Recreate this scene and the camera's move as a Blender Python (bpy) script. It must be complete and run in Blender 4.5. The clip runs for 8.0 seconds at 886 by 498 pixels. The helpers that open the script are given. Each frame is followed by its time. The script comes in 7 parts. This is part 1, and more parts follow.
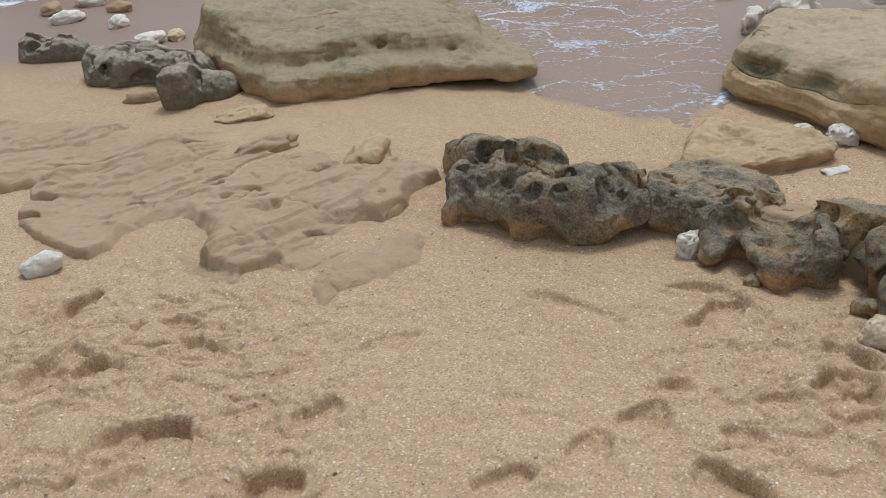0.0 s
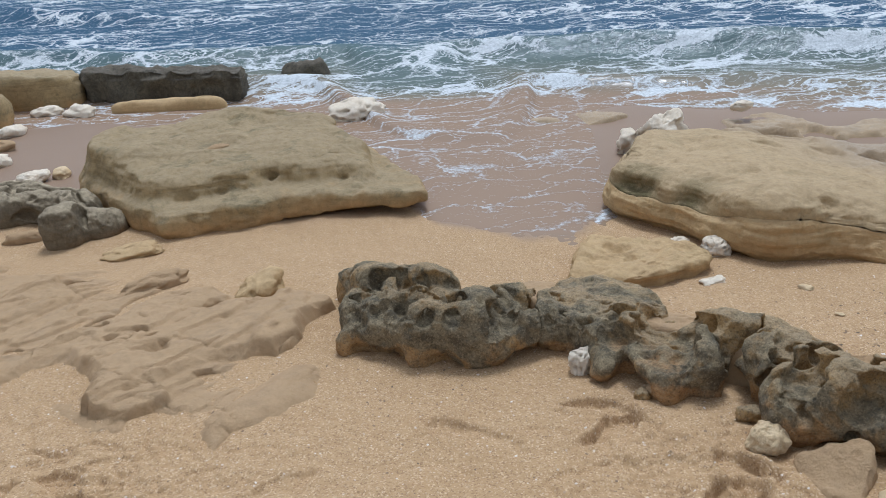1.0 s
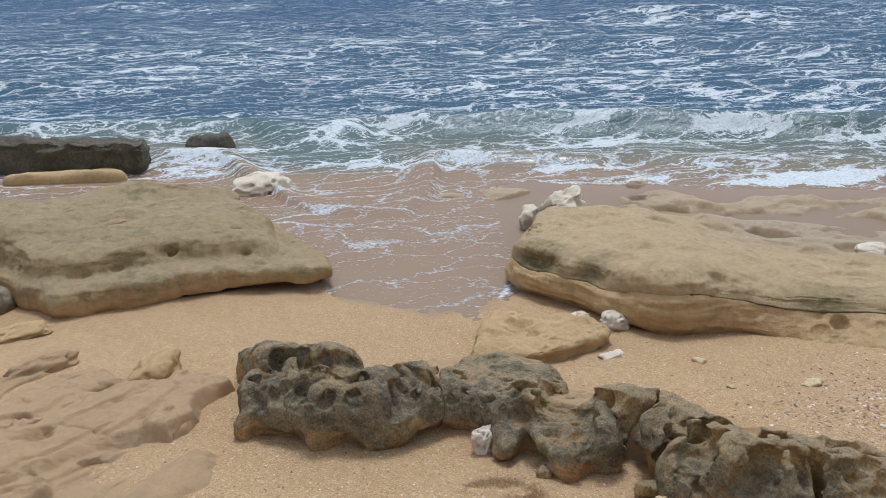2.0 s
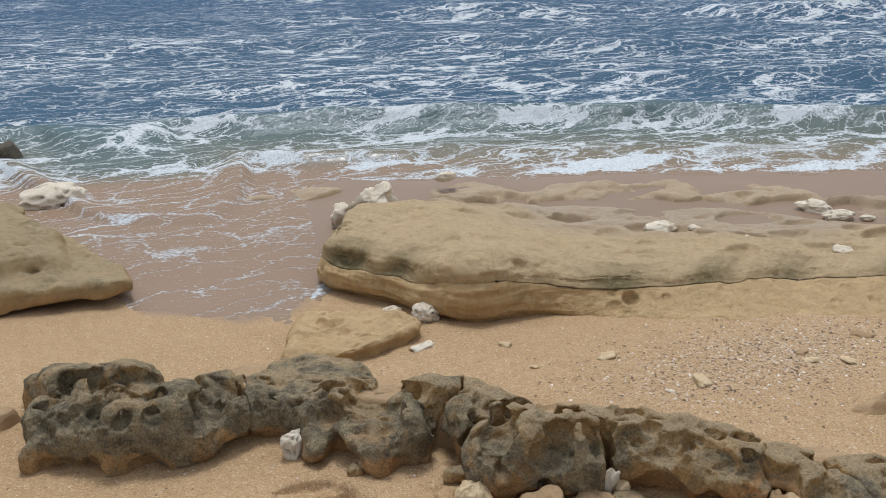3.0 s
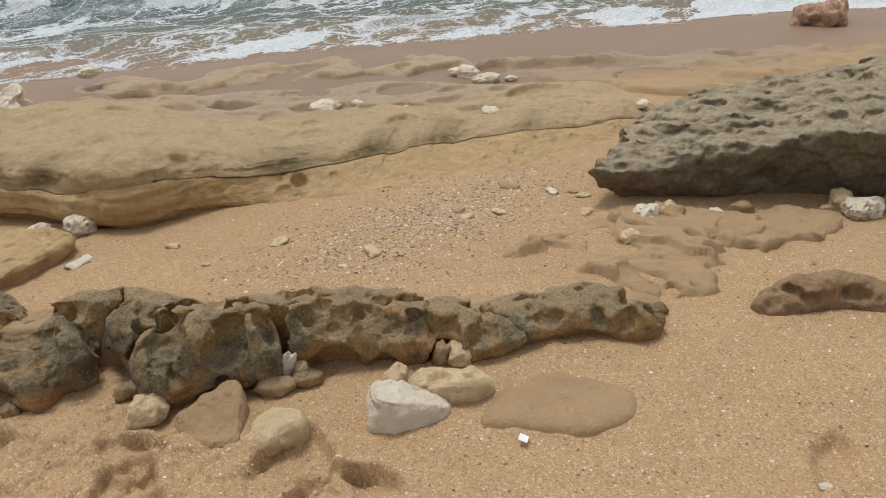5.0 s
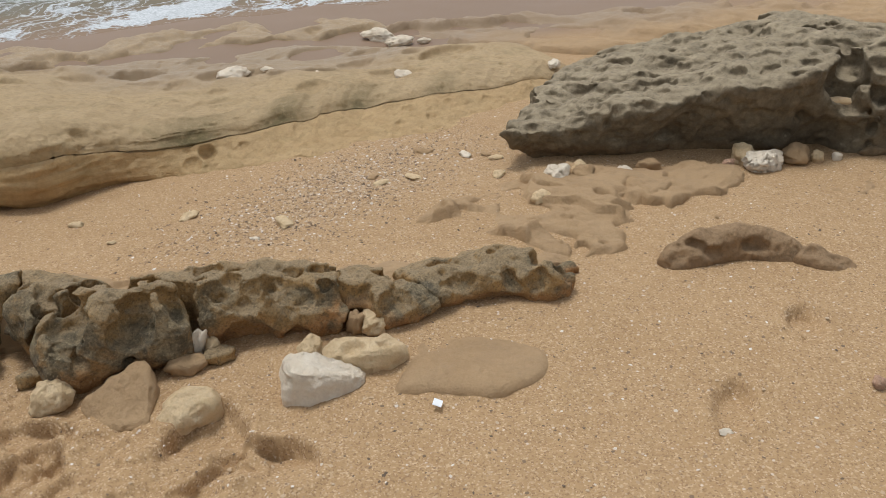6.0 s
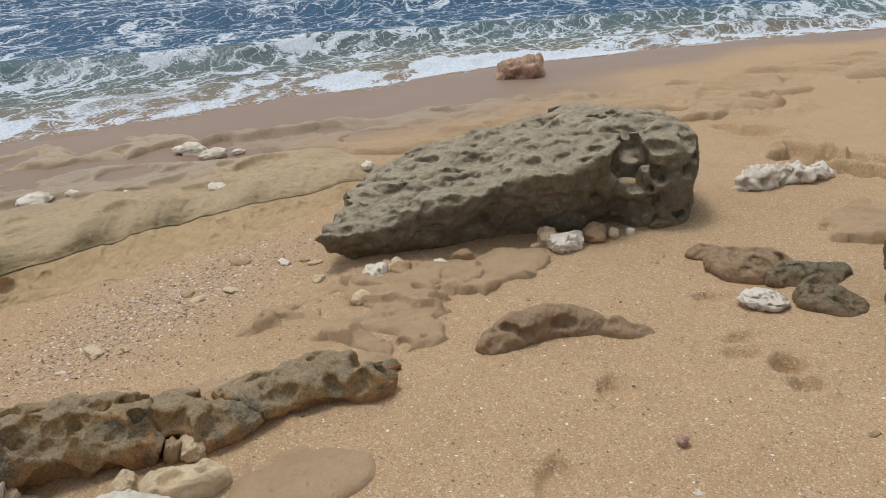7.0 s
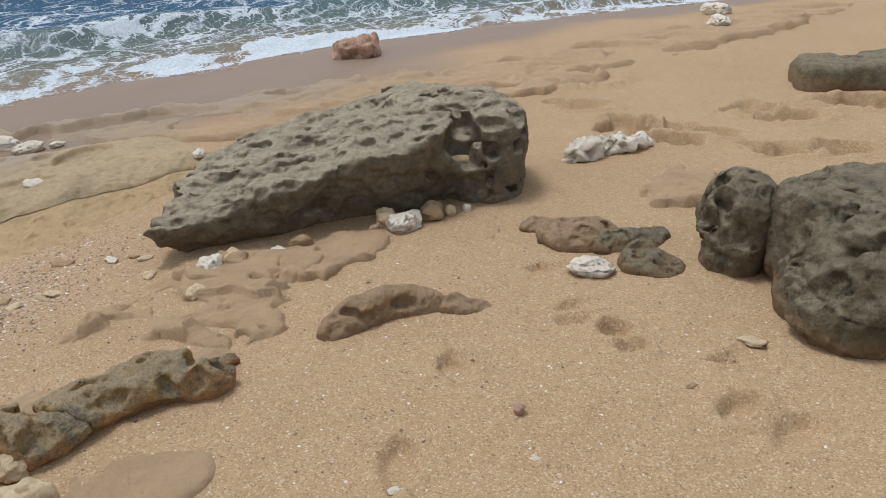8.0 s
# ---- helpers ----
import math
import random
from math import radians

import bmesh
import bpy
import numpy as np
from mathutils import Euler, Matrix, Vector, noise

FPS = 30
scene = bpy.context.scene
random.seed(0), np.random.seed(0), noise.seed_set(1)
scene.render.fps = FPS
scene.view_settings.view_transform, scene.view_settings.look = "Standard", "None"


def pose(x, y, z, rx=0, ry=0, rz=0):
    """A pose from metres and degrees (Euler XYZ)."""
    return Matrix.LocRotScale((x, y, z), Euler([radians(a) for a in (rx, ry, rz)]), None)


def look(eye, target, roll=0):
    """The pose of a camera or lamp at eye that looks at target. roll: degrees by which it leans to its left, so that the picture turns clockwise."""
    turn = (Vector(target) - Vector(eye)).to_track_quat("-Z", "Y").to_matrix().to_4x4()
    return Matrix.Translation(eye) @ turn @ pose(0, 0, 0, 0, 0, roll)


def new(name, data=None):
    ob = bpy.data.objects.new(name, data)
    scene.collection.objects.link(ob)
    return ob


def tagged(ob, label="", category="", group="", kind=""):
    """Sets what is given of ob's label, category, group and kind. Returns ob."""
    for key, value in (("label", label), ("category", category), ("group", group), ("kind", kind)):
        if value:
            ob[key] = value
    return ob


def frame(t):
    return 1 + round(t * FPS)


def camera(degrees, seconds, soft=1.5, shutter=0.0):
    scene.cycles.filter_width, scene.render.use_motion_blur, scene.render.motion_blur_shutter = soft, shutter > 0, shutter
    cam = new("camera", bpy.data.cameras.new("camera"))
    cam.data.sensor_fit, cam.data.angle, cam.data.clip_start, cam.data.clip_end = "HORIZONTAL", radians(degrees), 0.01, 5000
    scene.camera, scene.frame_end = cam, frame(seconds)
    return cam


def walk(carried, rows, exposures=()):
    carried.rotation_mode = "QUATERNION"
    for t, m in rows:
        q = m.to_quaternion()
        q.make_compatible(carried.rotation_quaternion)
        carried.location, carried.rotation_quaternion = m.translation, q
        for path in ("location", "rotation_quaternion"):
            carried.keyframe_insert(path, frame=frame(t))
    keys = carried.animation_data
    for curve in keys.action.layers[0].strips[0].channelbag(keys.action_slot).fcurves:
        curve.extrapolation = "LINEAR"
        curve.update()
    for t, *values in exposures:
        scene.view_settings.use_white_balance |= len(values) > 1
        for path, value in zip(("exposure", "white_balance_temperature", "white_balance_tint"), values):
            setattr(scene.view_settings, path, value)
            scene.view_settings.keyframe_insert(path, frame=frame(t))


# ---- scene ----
cam = camera(56.3, 8.0, soft=0.85)
# seconds, eye, target, roll
PATH = [
    (0, (0.0, 0.0, 1.4998), (-0.001, 1.6997, 0.4458), -4.07),
    (0.5, (0.014, 0.0067, 1.5023), (0.1749, 1.7778, 0.5873), -3.59),
    (1, (0.0549, 0.0056, 1.533), (0.3068, 1.8146, 0.718), -3.43),
    (2.5, (0.1296, 0.0049, 1.5646), (0.782, 1.7874, 0.9347), -0.65),
    (3, (0.2051, -0.021, 1.5517), (1.0709, 1.6509, 0.8773), -0.68),
    (3.5, (0.2723, -0.0375, 1.5426), (1.3758, 1.4538, 0.7954), -0.46),
    (4, (0.3189, -0.0503, 1.5338), (1.5768, 1.2655, 0.7052), -0.60),
    (4.5, (0.3359, -0.0545, 1.5221), (1.6664, 1.1604, 0.654), 0.27),
    (6, (0.3911, -0.0961, 1.5324), (1.8251, 0.8733, 0.5303), 1.09),
    (6.5, (0.4227, -0.1496, 1.5542), (2.0393, 0.6965, 0.7353), 1.38),
    (7, (0.4223, -0.1954, 1.5672), (2.1258, 0.4942, 0.7781), 0.48),
    (7.5, (0.437, -0.2424, 1.5566), (2.2003, 0.2722, 0.7653), 0.69),
    (8, (0.4589, -0.2585, 1.5757), (2.2461, 0.0877, 0.7474), 1.46),
]
# seconds, stops, kelvin, tint
EXPOSURES = [(0.0, -0.03, 5250, 8), (1.0, -0.03, 5350, 8), (2.5, -0.05, 5650, 8), (3.5, -0.12, 5950, 8), (4.5, -0.14, 6250, 9), (6.5, -0.16, 5950, 9), (8.0, -0.13, 5600, 8)]
walk(cam, [(t, look(eye, target, roll)) for t, eye, target, roll in PATH], EXPOSURES)


# ---- light: bright overcast sky over the sea ----
world = bpy.data.worlds.new("sky")
scene.world = world
world.use_nodes = True
wn, wl = world.node_tree.nodes, world.node_tree.links
wn.clear()
sky = wn.new("ShaderNodeTexSky")
sky.sky_type, sky.sun_disc = "NISHITA", False
sky.sun_elevation, sky.sun_rotation = radians(67), radians(20)
sky.air_density, sky.dust_density = 1.0, 1.5
hsv = wn.new("ShaderNodeHueSaturation")
hsv.inputs["Saturation"].default_value = 0.15
bg = wn.new("ShaderNodeBackground")
bg.inputs["Strength"].default_value = 0.183
wout = wn.new("ShaderNodeOutputWorld")
wl.new(sky.outputs[0], hsv.inputs["Color"])
wl.new(hsv.outputs[0], bg.inputs["Color"])
wl.new(bg.outputs[0], wout.inputs["Surface"])
sun_data = bpy.data.lights.new("sun", "SUN")
sun_data.energy, sun_data.angle, sun_data.color = 1.85, radians(15), (1.0, 0.955, 0.90)
sun = new("sun", sun_data)
sun.matrix_world = look((0, 0, 20), (-20 * 0.34 * 0.42, -20 * 0.94 * 0.42, 0))

# ---- noise ----
def hashed(ix, iy, iz, seed):
    h = (ix.astype(np.int64) * 374761393 + iy.astype(np.int64) * 668265263 + iz.astype(np.int64) * 2147483647 + seed * 974634777) & 0xFFFFFFFF
    h = ((h ^ (h >> 13)) * 1274126177) & 0xFFFFFFFF
    h = ((h ^ (h >> 16)) * 2246822519) & 0xFFFFFFFF
    return ((h ^ (h >> 15)) & 0xFFFFFF) / float(0xFFFFFF)


def vnoise(p, seed=0):
    """Smooth value noise, -1 to 1."""
    i = np.floor(p).astype(np.int64)
    f = p - i
    f = f * f * f * (f * (f * 6 - 15) + 10)
    out = 0
    for dx in (0, 1):
        for dy in (0, 1):
            for dz in (0, 1):
                w = (f[:, 0] if dx else 1 - f[:, 0]) * (f[:, 1] if dy else 1 - f[:, 1]) * (f[:, 2] if dz else 1 - f[:, 2])
                out = out + w * hashed(i[:, 0] + dx, i[:, 1] + dy, i[:, 2] + dz, seed)
    return out * 2 - 1


def fbm(p, octaves=4, seed=0, gain=0.5):
    out, amp, q = 0, 1.0, np.asarray(p, float)
    for n in range(octaves):
        out = out + amp * vnoise(q, seed + n * 17)
        amp, q = amp * gain, q * 2.03 + 11.7
    return out


def pits(p, size, chance=0.5, seed=0, small=0.35):
    """Bowls, 0 to 1 deep, one at most in each cell of that size."""
    q = p / size
    i = np.floor(q).astype(np.int64)
    best = np.zeros(len(p))
    for dx in (-1, 0, 1):
        for dy in (-1, 0, 1):
            for dz in (-1, 0, 1):
                a, b, c = i[:, 0] + dx, i[:, 1] + dy, i[:, 2] + dz
                on = hashed(a, b, c, seed) < chance
                r = (small + (1 - small) * hashed(a, b, c, seed + 1) ** 2) * 0.62
                d2 = (q[:, 0] - a - hashed(a, b, c, seed + 2)) ** 2 + (q[:, 1] - b - hashed(a, b, c, seed + 3)) ** 2 + (q[:, 2] - c - hashed(a, b, c, seed + 4)) ** 2
                v = np.clip(1 - d2 / r**2, 0, 1)
                v = np.where(on, (0.55 + 0.45 * np.sqrt(v)) * smooth(0, 0.42, v) * (r / 0.62), 0)
                best = np.maximum(best, v)
    return best


def smooth(a, b, x):
    t = np.clip((x - a) / (b - a), 0, 1)
    return t * t * (3 - 2 * t)


def soft_max(a, b, k):
    return 0.5 * (a + b + np.sqrt((a - b) ** 2 + k * k))


def soft_min(a, b, k):
    return 0.5 * (a + b - np.sqrt((a - b) ** 2 + k * k))


# ---- the lie of the beach ----
SEA = -0.60


def shore(x, y):
    """Metres inland of the water's edge (minus: out at sea)."""
    slope = -0.25 - 0.04 * np.abs(np.clip(x, -60, 60))
    xc = np.clip(x, -60, 60)
    edge = 8.9 - 0.25 * xc - 0.02 * xc * np.abs(xc) + (x - xc) * slope
    return (edge - y) / np.sqrt(1 + slope * slope)


def base_z(x, y):
    """The sand without its marks."""
    x, y = np.asarray(x, float), np.asarray(y, float)
    sd = shore(x, y)
    far = np.clip(y, -6, 40)
    plane = 0.016 - 0.0155 * np.clip(x, -30, 30) - 0.1028 * far
    z = soft_max(plane, SEA + 0.02 + 0.022 * np.clip(sd, -4, 60), 0.05)
    z = soft_min(z, SEA + 0.16 * sd, 0.10)
    return np.maximum(z, SEA - 2.5)


def sand_z(x, y):
    x, y = np.atleast_1d(np.asarray(x, float)), np.atleast_1d(np.asarray(y, float))
    p = np.stack([x, y, 0 * x], 1)
    return base_z(x, y) + 0.012 * fbm(p * 1.3, 2, 5)


def wet_at(x, y):
    """How wet the swash has left the beach, 0 to 1."""
    p = np.stack([x, y, 0 * x], 1)
    wet = smooth(3.9, 2.7, shore(x, y) + 0.5 * vnoise(p * 0.8, 8) + 0.12 * vnoise(p * 4.0, 9) + 0.09 * np.clip(x - 2.5, 0, 9))
    reach = np.interp(x, (-0.2, 0.3, 0.56, 0.73, 0.87, 1.15, 1.42, 1.6, 1.85, 2.2, 2.6), (8.6, 6.6, 5.25, 4.75, 4.53, 4.32, 4.28, 4.42, 4.8, 5.9, 7.5))
    return np.maximum(wet, smooth(-0.05, 0.30, y - reach + 0.12 * fbm(p * 2.2, 3, 10)))


# ---- materials ----
def material(name, build, rough=0.9):
    m = bpy.data.materials.new(name)
    m.use_nodes = True
    nt = m.node_tree
    bsdf = nt.nodes["Principled BSDF"]
    bsdf.inputs["Roughness"].default_value = rough
    bsdf.inputs["Specular IOR Level"].default_value = 0.25
    build(nt, bsdf)
    return m


def N(nt, kind, **inputs):
    n = nt.nodes.new(kind)
    for k, v in inputs.items():
        n.inputs[k.replace("_", " ")].default_value = v
    return n


def coords(nt, kind="Object"):
    return nt.nodes.new("ShaderNodeTexCoord").outputs[kind]


def noise_tex(nt, vec, scale, detail=5.0, rough=0.6, distort=0.0):
    n = N(nt, "ShaderNodeTexNoise", Scale=scale, Detail=detail, Roughness=rough, Distortion=distort)
    nt.links.new(vec, n.inputs["Vector"])
    return n.outputs["Fac"]


def voronoi_tex(nt, vec, scale, feature="F1", out="Distance"):
    n = nt.nodes.new("ShaderNodeTexVoronoi")
    n.feature = feature
    n.inputs["Scale"].default_value = scale
    nt.links.new(vec, n.inputs["Vector"])
    return n.outputs[out]


def ramp(nt, fac, *stops):
    n = nt.nodes.new("ShaderNodeValToRGB")
    el = n.color_ramp.elements
    while len(el) < len(stops):
        el.new(0.5)
    for e, (pos, c) in zip(el, stops):
        e.position, e.color = pos, (c, c, c, 1) if isinstance(c, (int, float)) else (*c, 1)
    nt.links.new(fac, n.inputs["Fac"])
    return n.outputs["Color"]


def mix(nt, fac, a, b, how="MIX"):
    n = nt.nodes.new("ShaderNodeMix")
    n.data_type, n.blend_type = "RGBA", how
    for sock, v in ((n.inputs[0], fac), (n.inputs[6], a), (n.inputs[7], b)):
        if isinstance(v, bpy.types.NodeSocket):
            nt.links.new(v, sock)
        else:
            sock.default_value = (*v, 1) if isinstance(v, tuple) else v
    return n.outputs[2]


def sums(nt, op, a, b=0.0, c=None):
    n = nt.nodes.new("ShaderNodeMath")
    n.operation = op
    for sock, v in zip(n.inputs, (a, b, c)):
        if v is None:
            continue
        if isinstance(v, bpy.types.NodeSocket):
            nt.links.new(v, sock)
        else:
            sock.default_value = v
    return n.outputs[0]


def bump(nt, bsdf, *layers):
    """Layers of (height, metres)."""
    prev = None
    for height, dist in layers:
        n = N(nt, "ShaderNodeBump", Strength=1.0, Distance=dist)
        nt.links.new(height, n.inputs["Height"])
        if prev:
            nt.links.new(prev, n.inputs["Normal"])
        prev = n.outputs["Normal"]
    nt.links.new(prev, bsdf.inputs["Normal"])


def attr(nt, name):
    n = nt.nodes.new("ShaderNodeAttribute")
    n.attribute_name = name
    return n.outputs["Fac"]


def sand_nodes(nt, bsdf):
    v = coords(nt)
    broad = noise_tex(nt, v, 0.9, 4)
    mid = noise_tex(nt, v, 14, 6, 0.7)
    grain = voronoi_tex(nt, v, 190, out="Color")
    fleck = voronoi_tex(nt, v, 75, out="Color")
    col = mix(nt, ramp(nt, broad, (0.3, 0.0), (0.7, 1.0)), (0.415, 0.270, 0.134), (0.46, 0.305, 0.158))
    col = mix(nt, ramp(nt, mid, (0.35, 0.0), (0.7, 0.5)), col, (0.37, 0.225, 0.108))
    sep = nt.nodes.new("ShaderNodeSeparateColor")
    nt.links.new(grain, sep.inputs[0])
    col = mix(nt, ramp(nt, sep.outputs[0], (0.0, 0.65), (0.32, 0.0)), col, (0.21, 0.125, 0.068))
    col = mix(nt, ramp(nt, sep.outputs[1], (0.76, 0.0), (1.0, 0.58)), col, (0.70, 0.53, 0.34))
    speck = noise_tex(nt, v, 75, 4, 0.85)
    col = mix(nt, ramp(nt, speck, (0.34, 0.38), (0.48, 0.0)), col, (0.26, 0.155, 0.08))
    col = mix(nt, ramp(nt, speck, (0.55, 0.0), (0.72, 0.28)), col, (0.66, 0.49, 0.30))
    sep2 = nt.nodes.new("ShaderNodeSeparateColor")
    nt.links.new(fleck, sep2.inputs[0])
    cdist = voronoi_tex(nt, v, 75)
    dot = sums(nt, "MULTIPLY", ramp(nt, sep2.outputs[0], (0.974, 0.0), (0.982, 0.5)), ramp(nt, cdist, (0.25, 1.0), (0.4, 0.0)))
    col = mix(nt, dot, col, (0.78, 0.70, 0.60))
    wet = attr(nt, "wet")
    col = mix(nt, wet, col, mix(nt, broad, (0.21, 0.134, 0.08), (0.258, 0.169, 0.105)))
    nt.links.new(col, bsdf.inputs["Base Color"])
    nt.links.new(sums(nt, "SUBTRACT", 0.95, sums(nt, "MULTIPLY", wet, 0.38)), bsdf.inputs["Roughness"])
    dry = sums(nt, "SUBTRACT", 1.0, sums(nt, "MULTIPLY", wet, 0.93))
    bump(nt, bsdf, (sums(nt, "MULTIPLY", noise_tex(nt, v, 48, 6, 0.75), dry), 0.0030), (sums(nt, "MULTIPLY", sep.outputs[2], dry), 0.0014))


SAND = material("sand", sand_nodes)


def rock_nodes(a, b, c, stain, stain_at, moss=(0.10, 0.095, 0.055), moss_amount=0.5, grain=1.0, strata=0.0, top=None, contrast=1.0):
    """Two tones a and b, weathering c, a stain towards the foot below stain_at metres."""

    def build(nt, bsdf):
        v = coords(nt)
        broad = noise_tex(nt, v, 4.2, 6, 0.65, 0.5)
        mid = noise_tex(nt, v, 13, 7, 0.7)
        fine = noise_tex(nt, v, 95, 5, 0.75)
        col = mix(nt, ramp(nt, broad, (0.40, 0.0), (0.58, 1.0)), a, b)
        col = mix(nt, ramp(nt, mid, (0.42, 0.0), (0.68, 0.8)), col, c)
        sep = nt.nodes.new("ShaderNodeSeparateXYZ")
        nt.links.new(v, sep.inputs[0])
        if strata:
            mp = N(nt, "ShaderNodeMapping", Scale=(1.2, 1.2, 38.0))
            nt.links.new(v, mp.inputs["Vector"])
            layer = noise_tex(nt, mp.outputs[0], 1.0, 4, 0.6, 0.3)
            col = mix(nt, sums(nt, "MULTIPLY", ramp(nt, layer, (0.47, 0.0), (0.6, 1.0)), strata), col, tuple(x * 0.72 for x in c))
        # Upward faces paler: partly weathering, partly light from above put into the colour.
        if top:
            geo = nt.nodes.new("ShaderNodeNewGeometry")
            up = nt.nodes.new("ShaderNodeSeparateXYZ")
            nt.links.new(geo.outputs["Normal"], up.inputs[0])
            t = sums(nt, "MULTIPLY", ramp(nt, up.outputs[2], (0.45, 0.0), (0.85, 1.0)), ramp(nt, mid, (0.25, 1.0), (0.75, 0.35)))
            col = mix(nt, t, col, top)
        m = ramp(nt, noise_tex(nt, v, 4.3, 6, 0.7, 0.6), (0.52, 0.0), (0.68, moss_amount))
        col = mix(nt, m, col, moss)
        if stain_at:
            foot = sums(nt, "ADD", sep.outputs[2], sums(nt, "MULTIPLY", sums(nt, "SUBTRACT", broad, 0.5), stain_at * 2.2))
            col = mix(nt, ramp(nt, sums(nt, "DIVIDE", foot, stain_at * 2), (0.25, 0.85), (0.62, 0.0)), col, stain)
        patch = noise_tex(nt, v, 28, 6, 0.72, 0.3)
        col = mix(nt, ramp(nt, patch, (0.36, 0.7 * contrast), (0.50, 0.0)), col, tuple(x * 0.5 for x in a))
        col = mix(nt, ramp(nt, patch, (0.54, 0.0), (0.70, 0.45 * contrast)), col, tuple(min(0.85, x * 1.45) for x in b))
        col = mix(nt, ramp(nt, fine, (0.30, 0.65 * contrast), (0.46, 0.0)), col, tuple(x * 0.45 for x in a))
        col = mix(nt, ramp(nt, fine, (0.56, 0.0), (0.72, 0.5 * contrast)), col, tuple(min(0.85, x * 1.5) for x in b))
        nt.links.new(col, bsdf.inputs["Base Color"])
        bump(nt, bsdf, (mid, 0.018 * grain), (noise_tex(nt, v, 48, 6, 0.8), 0.012 * grain), (voronoi_tex(nt, v, 120), 0.002 * grain))

    return build


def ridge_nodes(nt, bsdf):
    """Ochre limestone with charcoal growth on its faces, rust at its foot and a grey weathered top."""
    v = coords(nt)
    broad, mid = noise_tex(nt, v, 5.0, 5, 0.6, 0.4), noise_tex(nt, v, 15, 6, 0.65)
    fine, patch = noise_tex(nt, v, 120, 4, 0.7), noise_tex(nt, v, 42, 6, 0.7)
    col = mix(nt, ramp(nt, broad, (0.38, 0.0), (0.6, 1.0)), (0.29, 0.182, 0.075), (0.45, 0.275, 0.105))
    geo = nt.nodes.new("ShaderNodeNewGeometry")
    up = nt.nodes.new("ShaderNodeSeparateXYZ")
    nt.links.new(geo.outputs["Normal"], up.inputs[0])
    col = mix(nt, sums(nt, "MULTIPLY", ramp(nt, up.outputs[2], (0.35, 0.0), (0.85, 0.9)), ramp(nt, mid, (0.3, 1.0), (0.7, 0.6))), col, mix(nt, broad, (0.255, 0.20, 0.124), (0.37, 0.275, 0.16)))
    foot = sums(nt, "MULTIPLY", attr(nt, "foot"), ramp(nt, broad, (0.3, 0.6), (0.55, 1.0)))
    col = mix(nt, foot, col, mix(nt, mid, (0.30, 0.142, 0.048), (0.48, 0.27, 0.112)))
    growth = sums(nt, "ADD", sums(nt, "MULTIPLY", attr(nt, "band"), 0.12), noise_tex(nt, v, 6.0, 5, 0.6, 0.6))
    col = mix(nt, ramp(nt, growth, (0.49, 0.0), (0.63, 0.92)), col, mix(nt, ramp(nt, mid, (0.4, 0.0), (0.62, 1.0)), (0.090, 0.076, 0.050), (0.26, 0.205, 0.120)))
    col = mix(nt, ramp(nt, patch, (0.32, 0.55), (0.46, 0.0)), col, (0.09, 0.075, 0.05))
    col = mix(nt, ramp(nt, patch, (0.58, 0.0), (0.74, 0.4)), col, (0.36, 0.30, 0.20))
    col = mix(nt, ramp(nt, fine, (0.33, 0.6), (0.48, 0.0)), col, (0.075, 0.060, 0.038))
    col = mix(nt, ramp(nt, fine, (0.55, 0.0), (0.70, 0.5)), col, (0.46, 0.36, 0.22))
    nt.links.new(col, bsdf.inputs["Base Color"])
    bump(nt, bsdf, (mid, 0.010), (patch, 0.009), (noise_tex(nt, v, 120, 5, 0.7), 0.004))


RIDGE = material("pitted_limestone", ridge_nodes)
LOW = material("sandy_pitted_rock", rock_nodes((0.26, 0.160, 0.080), (0.37, 0.230, 0.115), (0.22, 0.145, 0.082), (0.36, 0.19, 0.075), 0.0, (0.16, 0.118, 0.075), 0.5, 0.8, top=(0.36, 0.242, 0.135), contrast=0.45))
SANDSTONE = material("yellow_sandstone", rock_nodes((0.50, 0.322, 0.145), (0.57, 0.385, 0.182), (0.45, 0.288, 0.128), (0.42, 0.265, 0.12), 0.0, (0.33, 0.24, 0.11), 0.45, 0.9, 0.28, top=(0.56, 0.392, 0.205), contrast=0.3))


def upper_nodes(nt, bsdf):
    """The ledge's upper bed: the same stone, greyer, with olive growth in its recesses and wet towards the sea."""
    rock_nodes((0.44, 0.305, 0.150), (0.51, 0.36, 0.185), (0.39, 0.275, 0.142), (0.42, 0.265, 0.12), 0.0, (0.32, 0.245, 0.128), 0.55, 0.9, 0.3, top=(0.50, 0.365, 0.208), contrast=0.4)(nt, bsdf)
    base = bsdf.inputs["Base Color"].links[0].from_socket
    v = coords(nt)
    n = noise_tex(nt, v, 22, 6, 0.7)
    g = sums(nt, "MULTIPLY", attr(nt, "growth"), ramp(nt, n, (0.32, 0.4), (0.52, 1.0)))
    col = mix(nt, g, base, mix(nt, noise_tex(nt, v, 60, 4), (0.095, 0.08, 0.034), (0.20, 0.155, 0.07)))
    wet = attr(nt, "wet")
    col = mix(nt, sums(nt, "MULTIPLY", wet, 0.8), col, mix(nt, noise_tex(nt, v, 5, 5), (0.29, 0.205, 0.12), (0.38, 0.265, 0.155)))
    nt.links.new(col, bsdf.inputs["Base Color"])
    nt.links.new(sums(nt, "MULTIPLY_ADD", wet, -0.5, 0.9), bsdf.inputs["Roughness"])


